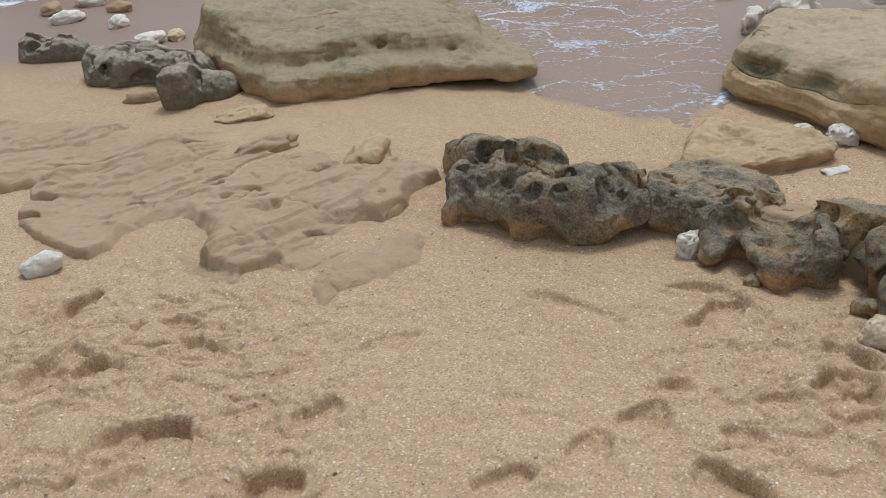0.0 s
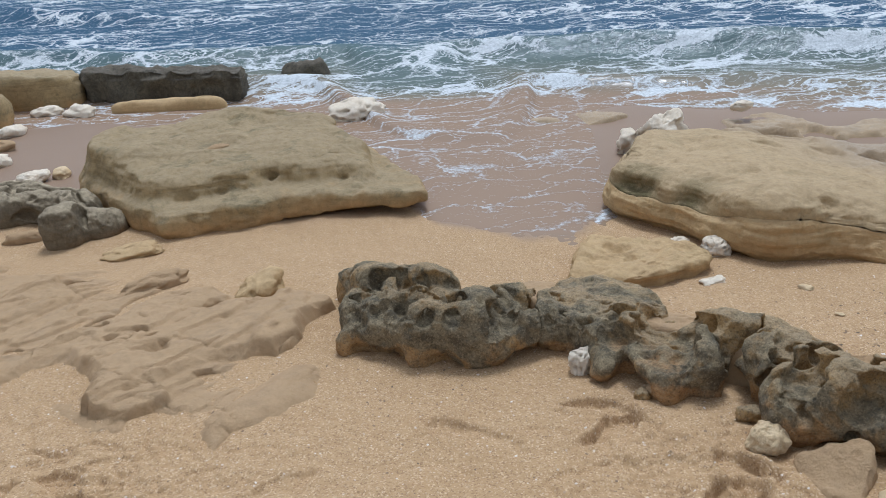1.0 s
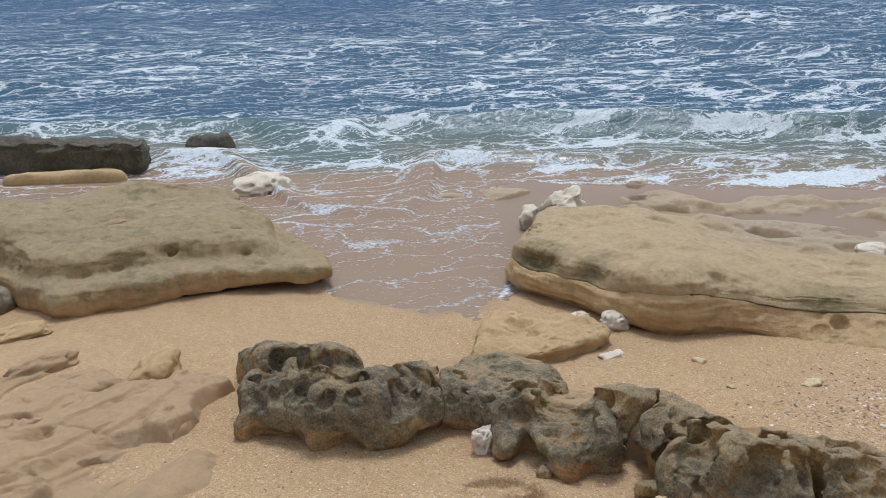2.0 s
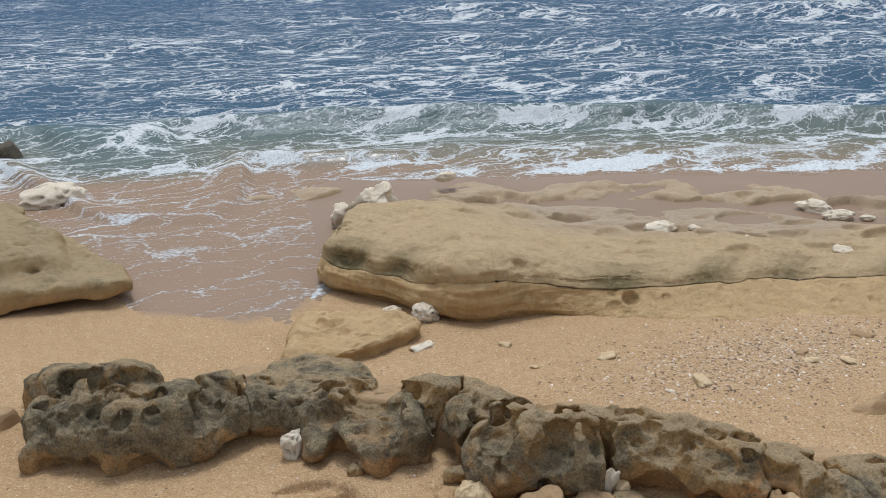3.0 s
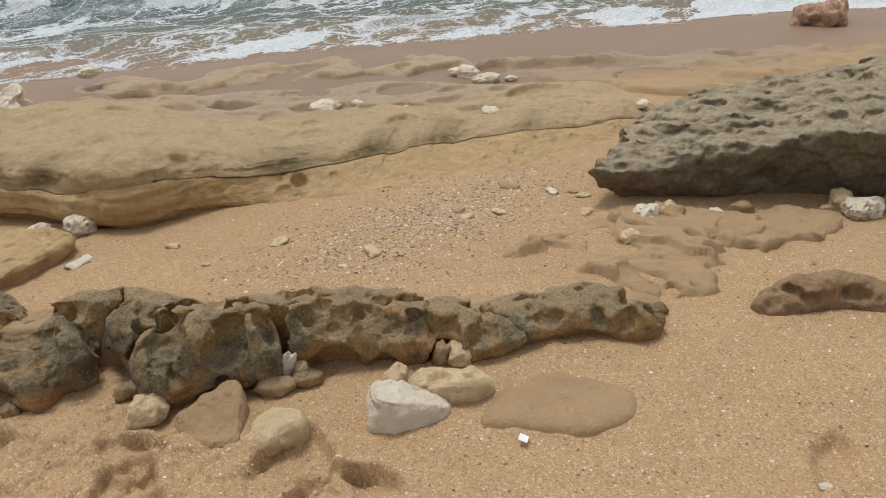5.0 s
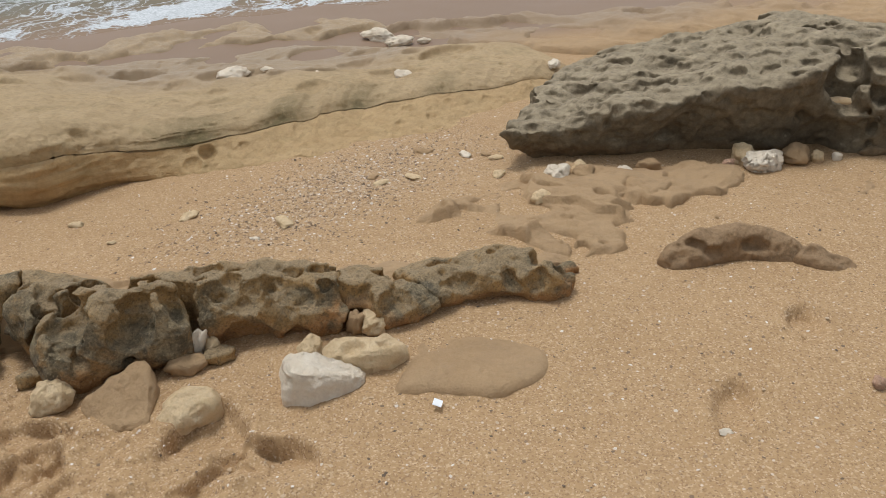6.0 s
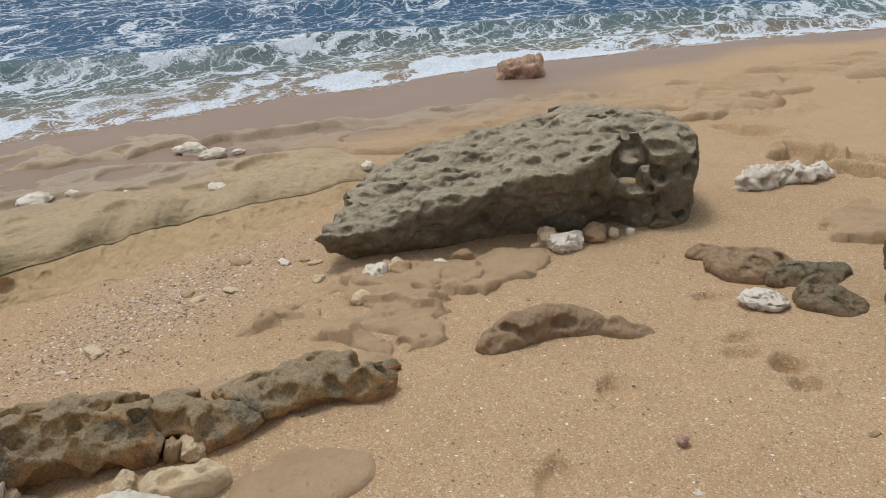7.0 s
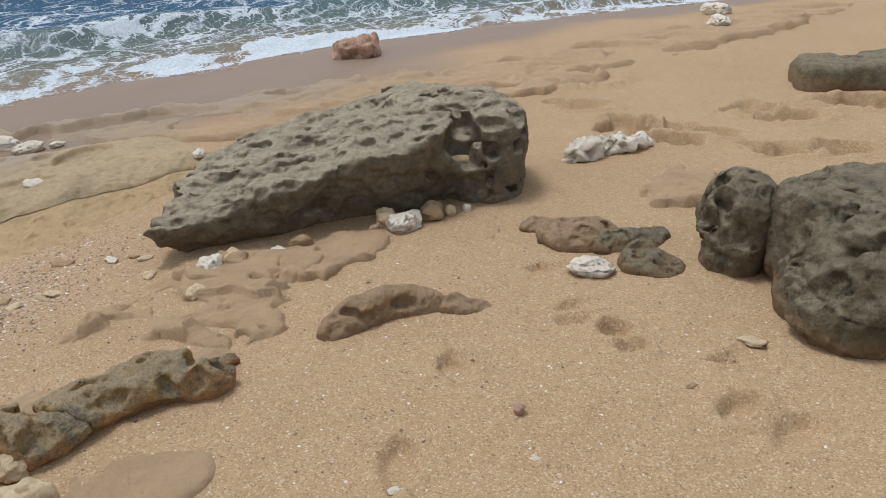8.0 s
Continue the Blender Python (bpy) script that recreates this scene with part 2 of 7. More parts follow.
UPPER = material("olive_sandstone_bed", upper_nodes)
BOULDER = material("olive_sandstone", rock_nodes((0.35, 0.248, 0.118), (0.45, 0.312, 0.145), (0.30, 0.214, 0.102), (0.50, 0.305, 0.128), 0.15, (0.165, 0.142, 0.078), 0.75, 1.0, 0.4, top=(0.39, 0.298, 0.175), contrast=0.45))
# GREY's pale top paints in the contrast of lit top and shaded front.
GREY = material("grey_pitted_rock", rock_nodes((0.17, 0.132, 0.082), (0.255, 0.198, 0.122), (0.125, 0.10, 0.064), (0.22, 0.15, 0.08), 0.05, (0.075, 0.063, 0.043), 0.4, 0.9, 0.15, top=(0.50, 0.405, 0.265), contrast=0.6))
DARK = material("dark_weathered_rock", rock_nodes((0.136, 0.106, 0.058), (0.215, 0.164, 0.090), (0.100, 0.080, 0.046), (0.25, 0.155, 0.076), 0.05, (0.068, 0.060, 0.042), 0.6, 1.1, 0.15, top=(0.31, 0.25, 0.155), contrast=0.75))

def slab_nodes(nt, bsdf):
    """Bedrock in the sand, dark where the swash wets it."""
    rock_nodes((0.405, 0.268, 0.140), (0.455, 0.303, 0.161), (0.36, 0.243, 0.136), (0.45, 0.29, 0.155), 0.0, (0.305, 0.222, 0.138), 0.4, 0.7, 0.0, contrast=0.28)(nt, bsdf)
    base = bsdf.inputs["Base Color"].links[0].from_socket
    # thin drifts of sand lie on it
    v = coords(nt)
    drift = sums(nt, "MULTIPLY", ramp(nt, noise_tex(nt, v, 3.2, 5, 0.65, 0.4), (0.44, 0.0), (0.58, 0.85)), ramp(nt, noise_tex(nt, v, 60, 5, 0.8), (0.36, 0.25), (0.55, 1.0)))
    base = mix(nt, drift, base, mix(nt, noise_tex(nt, v, 170, 3, 0.8), (0.35, 0.225, 0.115), (0.52, 0.36, 0.20)))
    wet = attr(nt, "wet")
    nt.links.new(mix(nt, sums(nt, "MULTIPLY", wet, 0.85), base, mix(nt, noise_tex(nt, coords(nt), 5, 5), (0.26, 0.185, 0.11), (0.36, 0.25, 0.15))), bsdf.inputs["Base Color"])
    nt.links.new(sums(nt, "MULTIPLY_ADD", wet, -0.4, 0.9), bsdf.inputs["Roughness"])


SLAB = material("sandy_bedrock", slab_nodes)
WET_ROCK = material("wet_bedrock", rock_nodes((0.35, 0.25, 0.142), (0.43, 0.30, 0.165), (0.33, 0.235, 0.135), (0.3, 0.2, 0.1), 0.0, (0.27, 0.20, 0.11), 0.5, 0.7, contrast=0.25), 0.5)
CORAL = material("bleached_coral", rock_nodes((0.82, 0.70, 0.53), (0.86, 0.76, 0.61), (0.72, 0.58, 0.41), (0.588, 0.490, 0.372), 0.0, (0.56, 0.43, 0.29), 0.4, 0.9, contrast=0.25))
BLACK = material("black_wave_rock", rock_nodes((0.105, 0.088, 0.06), (0.18, 0.15, 0.10), (0.085, 0.073, 0.052), (0.2, 0.14, 0.09), 0.0, (0.045, 0.042, 0.036), 0.6, 1.5, 0.1, top=(0.19, 0.16, 0.12), contrast=0.8))
PALE = material("pale_limestone", rock_nodes((0.70, 0.52, 0.30), (0.77, 0.60, 0.38), (0.60, 0.42, 0.22), (0.55, 0.40, 0.24), 0.0, (0.52, 0.36, 0.18), 0.3, 0.9, contrast=0.3))
PINK = material("pink_coral_rock", rock_nodes((0.60, 0.37, 0.24), (0.70, 0.47, 0.33), (0.38, 0.20, 0.125), (0.5, 0.3, 0.2), 0.0, (0.3, 0.19, 0.12), 0.5, 1.2))


def grit_nodes(nt, bsdf):
    geo = nt.nodes.new("ShaderNodeNewGeometry")
    n = ramp(nt, geo.outputs["Random Per Island"], (0.0, (0.14, 0.10, 0.07)), (0.3, (0.30, 0.20, 0.12)), (0.55, (0.52, 0.37, 0.22)), (0.88, (0.50, 0.38, 0.26)), (1.0, (0.72, 0.66, 0.58)))
    nt.links.new(n, bsdf.inputs["Base Color"])


GRIT = material("shell_grit", grit_nodes)


# ---- mesh helpers ----
def mesh_of(name, verts, faces, mat, smooth_shade=True):
    me = bpy.data.meshes.new(name)
    verts = np.asarray(verts, np.float32)
    faces = np.asarray(faces, np.int32)
    me.vertices.add(len(verts))
    me.vertices.foreach_set("co", verts.ravel())
    k = faces.shape[1]
    me.loops.add(faces.size)
    me.loops.foreach_set("vertex_index", faces.ravel())
    me.polygons.add(len(faces))
    me.polygons.foreach_set("loop_start", np.arange(0, faces.size, k, dtype=np.int32))
    me.update(calc_edges=True)
    if smooth_shade:
        me.polygons.foreach_set("use_smooth", np.ones(len(faces), bool))
    me.materials.append(mat)
    return me


def grid_faces(rows, cols, wrap=False):
    r, c = np.meshgrid(np.arange(rows - 1), np.arange(cols if wrap else cols - 1), indexing="ij")
    r, c = r.ravel(), c.ravel()
    d = (c + 1) % cols
    return np.stack([r * cols + c, r * cols + d, (r + 1) * cols + d, (r + 1) * cols + c], 1)


def grid_normals(p):
    du = np.roll(p, -1, 1) - np.roll(p, 1, 1)
    dv = np.gradient(p, axis=0)
    n = np.cross(du, dv)
    return n / np.maximum(np.linalg.norm(n, axis=2, keepdims=True), 1e-9)


def curve(ctrl, count):
    """A closed smooth line through a few corners, evenly spaced."""
    c = np.array(ctrl, float)
    n, pts = len(c), []
    t = np.linspace(0, 1, 24, endpoint=False)[:, None]
    for i in range(n):
        a, b, d, e = c[i - 1], c[i], c[(i + 1) % n], c[(i + 2) % n]
        pts.append(0.5 * (2 * b + (d - a) * t + (2 * a - 5 * b + 4 * d - e) * t**2 + (3 * b - a - 3 * d + e) * t**3))
    q = np.concatenate(pts)
    s = np.r_[0, np.cumsum(np.linalg.norm(np.diff(np.r_[q, q[:1]], axis=0), axis=1))]
    u = np.linspace(0, s[-1], count, endpoint=False)
    qq = np.r_[q, q[:1]]
    return np.stack([np.interp(u, s, qq[:, 0]), np.interp(u, s, qq[:, 1])], 1), s[-1]


SOFT_SIDE = ((0.03, 0.0), (0.0, 0.35), (0.01, 0.7), (0.05, 0.92), (0.11, 1.0))


class Field:
    """A block of space in which a solid is shaped: below nought is rock."""

    def __init__(self, lo, hi, res):
        self.lo, self.res = np.array(lo, float), res
        self.size = [int((b - a) / res) + 1 for a, b in zip(lo, hi)]
        self.x, self.y, self.z = (self.lo[k] + res * np.arange(self.size[k]) for k in range(3))
        X, Y = np.meshgrid(self.x, self.y, indexing="ij")
        self.flat = np.stack([X.ravel(), Y.ravel()], 1)
        self.ground = base_z(X, Y)
        self.over = self.z[None, None, :] - self.ground[:, :, None]
        self.f = np.full(self.size, 1.0)

    def shape(self, values):
        return np.asarray(values).reshape(self.size[0], self.size[1])

    def onto(self, p, reach=0.12):
        """The point of the skin nearest to p; heights are over the sand."""
        c = np.array([p[0], p[1], p[2] + float(base_z(p[0], p[1]))])
        a = np.clip(np.floor((c - reach - self.lo) / self.res).astype(int), 0, self.size)
        b = np.clip(np.ceil((c + reach - self.lo) / self.res).astype(int), 0, self.size)
        near = np.stack(np.nonzero(np.abs(self.f[tuple(slice(i, j) for i, j in zip(a, b))]) < self.res * 0.7), 1)
        if len(near) == 0:
            return p
        spots = self.lo + self.res * (near + a)
        best = spots[((spots - c) ** 2).sum(1).argmin()]
        return best[0], best[1], best[2] - float(base_z(best[0], best[1]))

    def ball(self, centre, radii, soft=0.012, cut=True, turn=0.0, lean=0.0):
        """Takes an ellipsoid away, or adds one; its height is over the sand."""
        c = np.array([centre[0], centre[1], centre[2] + float(base_z(centre[0], centre[1]))])
        reach = max(radii) + 2 * soft + 0.01
        a = np.clip(np.floor((c - reach - self.lo) / self.res).astype(int), 0, self.size)
        b = np.clip(np.ceil((c + reach - self.lo) / self.res).astype(int), 0, self.size)
        if (b - a).min() < 2:
            return
        box = tuple(slice(i, j) for i, j in zip(a, b))
        dx, dy, dz = self.x[box[0], None, None] - c[0], self.y[None, box[1], None] - c[1], self.z[None, None, box[2]] - c[2]
        t = radians(turn)
        u, v = dx * math.cos(t) + dy * math.sin(t), -dx * math.sin(t) + dy * math.cos(t)
        if lean:
            t = radians(lean)
            v, dz = v * math.cos(t) + dz * math.sin(t), -v * math.sin(t) + dz * math.cos(t)
        g = (np.sqrt((u / radii[0]) ** 2 + (v / radii[1]) ** 2 + (dz / radii[2]) ** 2) - 1) * min(radii)
        self.f[box] = soft_max(self.f[box], -g, soft) if cut else soft_min(self.f[box], g, soft)

    def skin(self):
        """Points and four-sided faces of its surface."""
        f = self.f.copy()
        for k in range(3):
            edge = np.moveaxis(f, k, 0)
            edge[0], edge[-1] = np.maximum(edge[0], self.res), np.maximum(edge[-1], self.res)
        s = f < 0
        corners = [(i, j, k) for i in (0, 1) for j in (0, 1) for k in (0, 1)]
        cut = tuple(n - 1 for n in f.shape)
        count = sum(s[i:i + cut[0], j:j + cut[1], k:k + cut[2]].astype(np.int8) for i, j, k in corners)
        live = (count > 0) & (count < 8)
        at = np.stack(np.nonzero(live), 1)
        idx = np.full(cut, -1)
        idx[live] = np.arange(len(at))
        total, hits = np.zeros((len(at), 3)), np.zeros((len(at), 1))
        for a in corners:
            for b in corners:
                if sum(a) + 1 == sum(b) and all(p <= q for p, q in zip(a, b)):
                    fa, fb = f[tuple((at + a).T)], f[tuple((at + b).T)]
                    on = (fa < 0) != (fb < 0)
                    t = (fa[on] / (fa[on] - fb[on]))[:, None]
                    total[on] += np.array(a) + (np.array(b) - np.array(a)) * t
                    hits[on] += 1
        verts = self.lo + self.res * (at + total / hits)
        faces = []
        for k in range(3):
            g, e = np.moveaxis(s, (k, (k + 1) % 3, (k + 2) % 3), (0, 1, 2)), np.moveaxis(idx, (k, (k + 1) % 3, (k + 2) % 3), (0, 1, 2))
            i, j, l = np.nonzero(g[:-1, 1:-1, 1:-1] != g[1:, 1:-1, 1:-1])
            inner = g[i, j + 1, l + 1]
            quad = np.stack([e[i, j, l], e[i, j + 1, l], e[i, j + 1, l + 1], e[i, j, l + 1]], 1)
            faces.append(np.where(inner[:, None], quad, quad[:, ::-1]))
        return verts, np.concatenate(faces)


def face_normals(v, f):
    """Normals at the points of a mesh of four-sided faces."""
    n = np.cross(v[f[:, 2]] - v[f[:, 0]], v[f[:, 3]] - v[f[:, 1]])
    out = np.zeros_like(v)
    for k in range(4):
        for axis in range(3):
            out[:, axis] += np.bincount(f[:, k], n[:, axis], len(v))
    return out / np.maximum(np.linalg.norm(out, axis=1, keepdims=True), 1e-12)


def weather(v, f, coarse=(0.012, 9.0), fine=(0.004, 28.0), bites=((0.036, 0.012, 0.4), (0.017, 0.005, 0.4)), seed=0, keep=None):
    """Bends and roughens a skin, then eats small pits into it."""
    v = v + coarse[0] * np.stack([fbm(v * coarse[1] + 7.1 * k, 3, seed + 71 + k) for k in range(3)], 1)
    n = face_normals(v, f)
    d = fine[0] * fbm(v * fine[1], 3, seed + 9)
    eat = 1.0 if keep is None else keep(v)
    for size, deep, chance in bites:
        d = d - eat * deep * pits(v, size, chance, seed + int(size * 1000))
    return v + n * d[:, None]


def solid(name, v, f, mat, parent=None, **values):
    """One mesh object at its base, with values kept at its points."""
    mid = np.array([v[:, 0].mean(), v[:, 1].mean(), 0.0])
    mid[2] = float(base_z(mid[0], mid[1]))
    me = mesh_of(name, v - mid, f, mat)
    for key, value in values.items():
        me.attributes.new(key, "FLOAT", "POINT").data.foreach_set("value", np.asarray(value, np.float32))
    ob = new(name, me)
    ob.location = mid if parent is None else Vector(mid) - parent.location
    ob.parent = parent
    return ob


def rock(name, outline, height, mat, parent=None, side=SOFT_SIDE, res=0.012, bury=0.07, under=None, shape=None, relief=None,
         lumps=(0.02, 3.0), rough=(0.006, 14.0), holes=(), seed=1, strata=0.0, mid=None, dents=(), crease=(0.0, 8.0), arch=0.0, hole_low=0.0):
    """A rock on the sand: its plan, its height over the sand (a number, or a function of x and y), how its sides rise
    (metres inwards, share of the height), where it is cut under, and its relief."""
    line, length = curve(outline, 200)
    count = int(np.clip(length / res, 24, 900))
    line, _ = curve(outline, count)
    if np.sum(line[:, 0] * np.roll(line[:, 1], -1) - line[:, 1] * np.roll(line[:, 0], -1)) < 0:
        line = line[::-1]
    centre = np.array(mid) if mid is not None else line.mean(0)
    if not callable(height):
        hh = height
        height = lambda x, y: hh + 0 * x
    inward = centre - line
    reach = np.linalg.norm(inward, axis=1, keepdims=True)
    inward = inward / reach
    tall = float(np.max(height(line[:, 0], line[:, 1]))) + bury
    rows_side = int(np.clip(tall / res, 5, 60))
    rows_top = int(np.clip(reach.mean() / res, 5, 110))
    ins, frac = np.array(side).T
    v = np.linspace(0, 1, rows_side)
    k = np.linspace(0, 1, len(ins))
    inset, rise = np.interp(v, k, ins), np.interp(v, k, frac)
    ground = base_z(line[:, 0], line[:, 1]) - bury
    rings = []
    for a, b in zip(inset, rise):
        step = np.full((count, 1), a)
        if under is not None:
            ux, uy, amount = under
            out = -inward @ np.array([ux, uy])
            step = step + (amount * np.clip(out, 0, 1) * (1 - b) ** 1.3)[:, None]
        if arch:
            gap = np.clip(fbm(np.c_[line * 7.0, 0 * line[:, :1]], 2, seed + 33) + 0.15, 0, 1)
            step = step + (arch * gap * max(0.0, 1 - b * 2.2))[:, None]
        p = line + inward * np.minimum(step, reach * 0.8)
        top = base_z(p[:, 0], p[:, 1]) + height(p[:, 0], p[:, 1])
        rings.append(np.c_[p, ground + b * (top - ground)])
    rim = rings[-1][:, :2]
    for t in np.linspace(0, 1, rows_top + 1)[1:]:
        t = min(t, 0.985)
        p = rim + (centre - rim) * t
        rings.append(np.c_[p, base_z(p[:, 0], p[:, 1]) + height(p[:, 0], p[:, 1])])
    p = np.array(rings)
    n = grid_normals(p)
    flat, fn = p.reshape(-1, 3), n.reshape(-1, 3)
    d = lumps[0] * fbm(flat * lumps[1] + seed * 3.1, 3, seed) + rough[0] * fbm(flat * rough[1] + seed, 3, seed + 5)
    if strata:
        d = d + strata * fbm(flat * (1.5, 1.5, 30.0) + seed, 3, seed + 9)
    if crease[0]:
        d = d + crease[0] * (0.35 - np.abs(fbm(flat * crease[1] + seed * 1.7, 3, seed + 21)))
    share = np.clip((flat[:, 2] - base_z(flat[:, 0], flat[:, 1])) / max(tall - bury, 0.01), 0, 1)
    for size, depth, chance, *squash in holes:
        d = d - (hole_low + (1 - hole_low) * smooth(0.25, 0.7, share)) * depth * pits(flat * (squash[0] if squash else (1, 1, 1)) + seed * 7.7, size, chance, seed)
    carve = np.zeros_like(flat)
    for dx, dy, dz, r, depth in dents:
        at = np.argmin((flat[:, 0] - dx) ** 2 + (flat[:, 1] - dy) ** 2 + (flat[:, 2] - dz) ** 2)
        dx, dy, dz = flat[at]
        ragged = flat + 0.3 * r * np.stack([fbm(flat * 1.3 / r + k, 2, seed + k) for k in (3, 5, 7)], 1)
        k = np.clip(1 - ((ragged[:, 0] - dx) ** 2 + (ragged[:, 1] - dy) ** 2 + (ragged[:, 2] - dz) ** 2) / r**2, 0, 1)
        aim = -fn[at]
        carve = carve + (depth * np.sqrt(k) * smooth(0, 0.3, k))[:, None] * aim / np.linalg.norm(aim)
    if shape is not None:
        d = d + shape(flat)
    if relief is not None:
        flat = flat + relief(flat)
    flat = flat + fn * d[:, None] + carve
    faces = grid_faces(len(rings), count, True)
    last = (len(rings) - 1) * count
    cap = flat[last:last + count].mean(0)
    flat = np.r_[flat, [cap]]
    i = np.arange(count)
    tip = np.stack([last + i, last + (i + 1) % count, np.full(count, len(flat) - 1), np.full(count, len(flat) - 1)], 1)
    origin = np.array([centre[0], centre[1], float(base_z(centre[0], centre[1]))])
    me = mesh_of(name, flat - origin, faces, mat)
    bm = bmesh.new()
    bm.from_mesh(me)
    bm.verts.ensure_lookup_table()
    for a, b, c, _ in tip:
        bm.faces.new((bm.verts[a], bm.verts[b], bm.verts[c])).smooth = True
    bm.to_mesh(me)
    bm.free()
    ob = new(name, me)
    if parent is None:
        ob.location = origin
    else:
        ob.parent = parent
        ob.location = Vector(origin) - parent.location
    return ob


def stone(name, x, y, size, mat, turn=0.0, seed=1, sink=0.3, lump=0.22, hole=None, rows=18, z=None, tip=0.0, square=0.0):
    """A loose stone: length, width, height."""
    cols = rows * 2
    th = np.linspace(0.02, math.pi - 0.02, rows)
    ph = np.linspace(0, 2 * math.pi, cols, endpoint=False)
    T, F = np.meshgrid(th, ph, indexing="ij")
    p = np.stack([np.sin(T) * np.cos(F), np.sin(T) * np.sin(F), np.cos(T)], 2).reshape(-1, 3)
    if square:
        q = np.abs(p).max(1, keepdims=True)
        p = p * (1 - square) + p / q * square * 0.85
    p = p * (1 + lump * fbm(p * 1.3 + seed * 5.3, 2, seed) + lump * 0.35 * fbm(p * 4.1 + seed, 2, seed + 3))[:, None]
    if hole:
        p = p * (1 - hole[1] * pits(p + seed * 3.3, hole[0], 0.7, seed))[:, None]
    p = p * (np.array(size) / 2)
    faces = grid_faces(rows, cols, True)[:, ::-1]
    me = mesh_of(name, p, faces, mat)
    bm = bmesh.new()
    bm.from_mesh(me)
    bmesh.ops.holes_fill(bm, edges=[e for e in bm.edges if e.is_boundary], sides=0)
    for f in bm.faces:
        f.smooth = True
    bm.to_mesh(me)
    bm.free()
    ob = new(name, me)
    ground = float(sand_z(x, y)[0]) if z is None else z
    ob.matrix_world = pose(x, y, ground + size[2] * (0.5 - sink), tip, 0, turn)
    return ob


def worn(lumps, holes=0, hollows=(), seed=1, soft=0.03, res=0.007, bend=(0.010, 9.0)):
    """A half-buried rock run together from lumps: x, y, height of the middle, half sizes along, across and up, and their turn."""
    c = np.array(lumps)
    reach = c[:, 3:5].max() + 0.05
    g = base_z(c[:, 0], c[:, 1])
    F = Field((c[:, 0].min() - reach, c[:, 1].min() - reach, g.min() - 0.06), (c[:, 0].max() + reach, c[:, 1].max() + reach, g.max() + (c[:, 2] + c[:, 5]).max() + 0.05), res)
    for x, y, z, a, b, h, turn in lumps:
        F.ball((x, y, z), (a, b, h), soft, False, turn)
    for x, y, z, a, b, h, *turn in hollows:
        F.ball(F.onto((x, y, z)), (a, b, h), 0.010, True, turn[0] if turn else -60)
    rng = np.random.default_rng(seed)
    for _ in range(holes):
        x, y, z, a, b, h, turn = lumps[rng.integers(len(lumps))]
        size = rng.uniform(0.010, 0.024)
        F.ball(F.onto((x + rng.normal(0, 0.5) * a, y + rng.normal(0, 0.5) * b, z + h)), (size * 1.4, size, size), 0.008, True, rng.uniform(-90, 0))
    v, f = F.skin()
    return weather(v, f, bend, (0.005, 24.0), ((0.04, 0.008, 0.25), (0.02, 0.004, 0.3)), seed), f


def holder(name, x, y):
    ob = new(name)
    ob.location = (x, y, float(base_z(x, y)))
    ob.empty_display_size = 0.2
    return ob


def line_dist(x, y, pts, closed=False):
    """Distance to a line of corners, and which side (left: +)."""
    c = np.array(pts, float)
    ends = np.r_[c[1:], c[:1]] if closed else c[1:]
    best, side = np.full(len(x), 1e9), np.zeros(len(x))
    for (ax, ay), (bx, by) in zip(c, ends):
        ex, ey = bx - ax, by - ay
        t = np.clip(((x - ax) * ex + (y - ay) * ey) / (ex * ex + ey * ey + 1e-12), 0, 1)
        d = np.hypot(x - ax - t * ex, y - ay - t * ey)
        s = np.sign(ex * (y - ay) - ey * (x - ax))
        side = np.where(d < best, s, side)
        best = np.minimum(best, d)
    return best, side


def inside(x, y, outline, corners=70):
    """Distance inwards from a smooth closed outline (outside: minus)."""
    q, _ = curve(outline, corners)
    d, _ = line_dist(x, y, q, True)
    odd = np.zeros(len(x), bool)
    for (ax, ay), (bx, by) in zip(q, np.roll(q, -1, 0)):
        cross = (ay > y) != (by > y)
        odd ^= cross & (x < (bx - ax) * (y - ay) / (by - ay + 1e-12) + ax)
    return np.where(odd, d, -d)


def bedrock(name, box, res, rise, mat):
    """Rock that shows through the sand: rise(x, y, p) gives its height over the smooth sand; what lies deep under is left off."""
    xs, ys = np.arange(box[0], box[1], res), np.arange(box[2], box[3], res)
    X, Y = np.meshgrid(xs, ys)
    x, y = X.ravel(), Y.ravel()
    h = rise(x, y, np.stack([x, y, 0 * x], 1))
    v = np.stack([x, y, base_z(x, y) + h], 1)
    f = grid_faces(len(ys), len(xs))
    f = f[(h[f] > -0.035).any(1)]
    used, f = np.unique(f, return_inverse=True)
    f = f.reshape(-1, 4)
    origin = np.array([v[used, 0].mean(), v[used, 1].mean(), 0.0])
    origin[2] = float(base_z(origin[0], origin[1]))
    me = mesh_of(name, v[used] - origin, f, mat)
    me.attributes.new("wet", "FLOAT", "POINT").data.foreach_set("value", wet_at(v[used, 0], v[used, 1]).astype(np.float32))
    ob = new(name, me)
    ob.location = origin
    return ob


# ---- ground: one sheet of sand ----
def spread(lo, hi, step, far_lo, far_hi, grow=1.13):
    """Even steps between lo and hi, growing ones out to the far ends."""
    mid = np.arange(lo, hi + step / 2, step)
    low, high, s = [lo], [mid[-1]], step
    while low[-1] > far_lo:
        s *= grow
        low.append(low[-1] - s)
    s = step
    while high[-1] < far_hi:
        s *= grow
        high.append(high[-1] + s)
    return np.r_[low[:0:-1], mid, high[1:]]


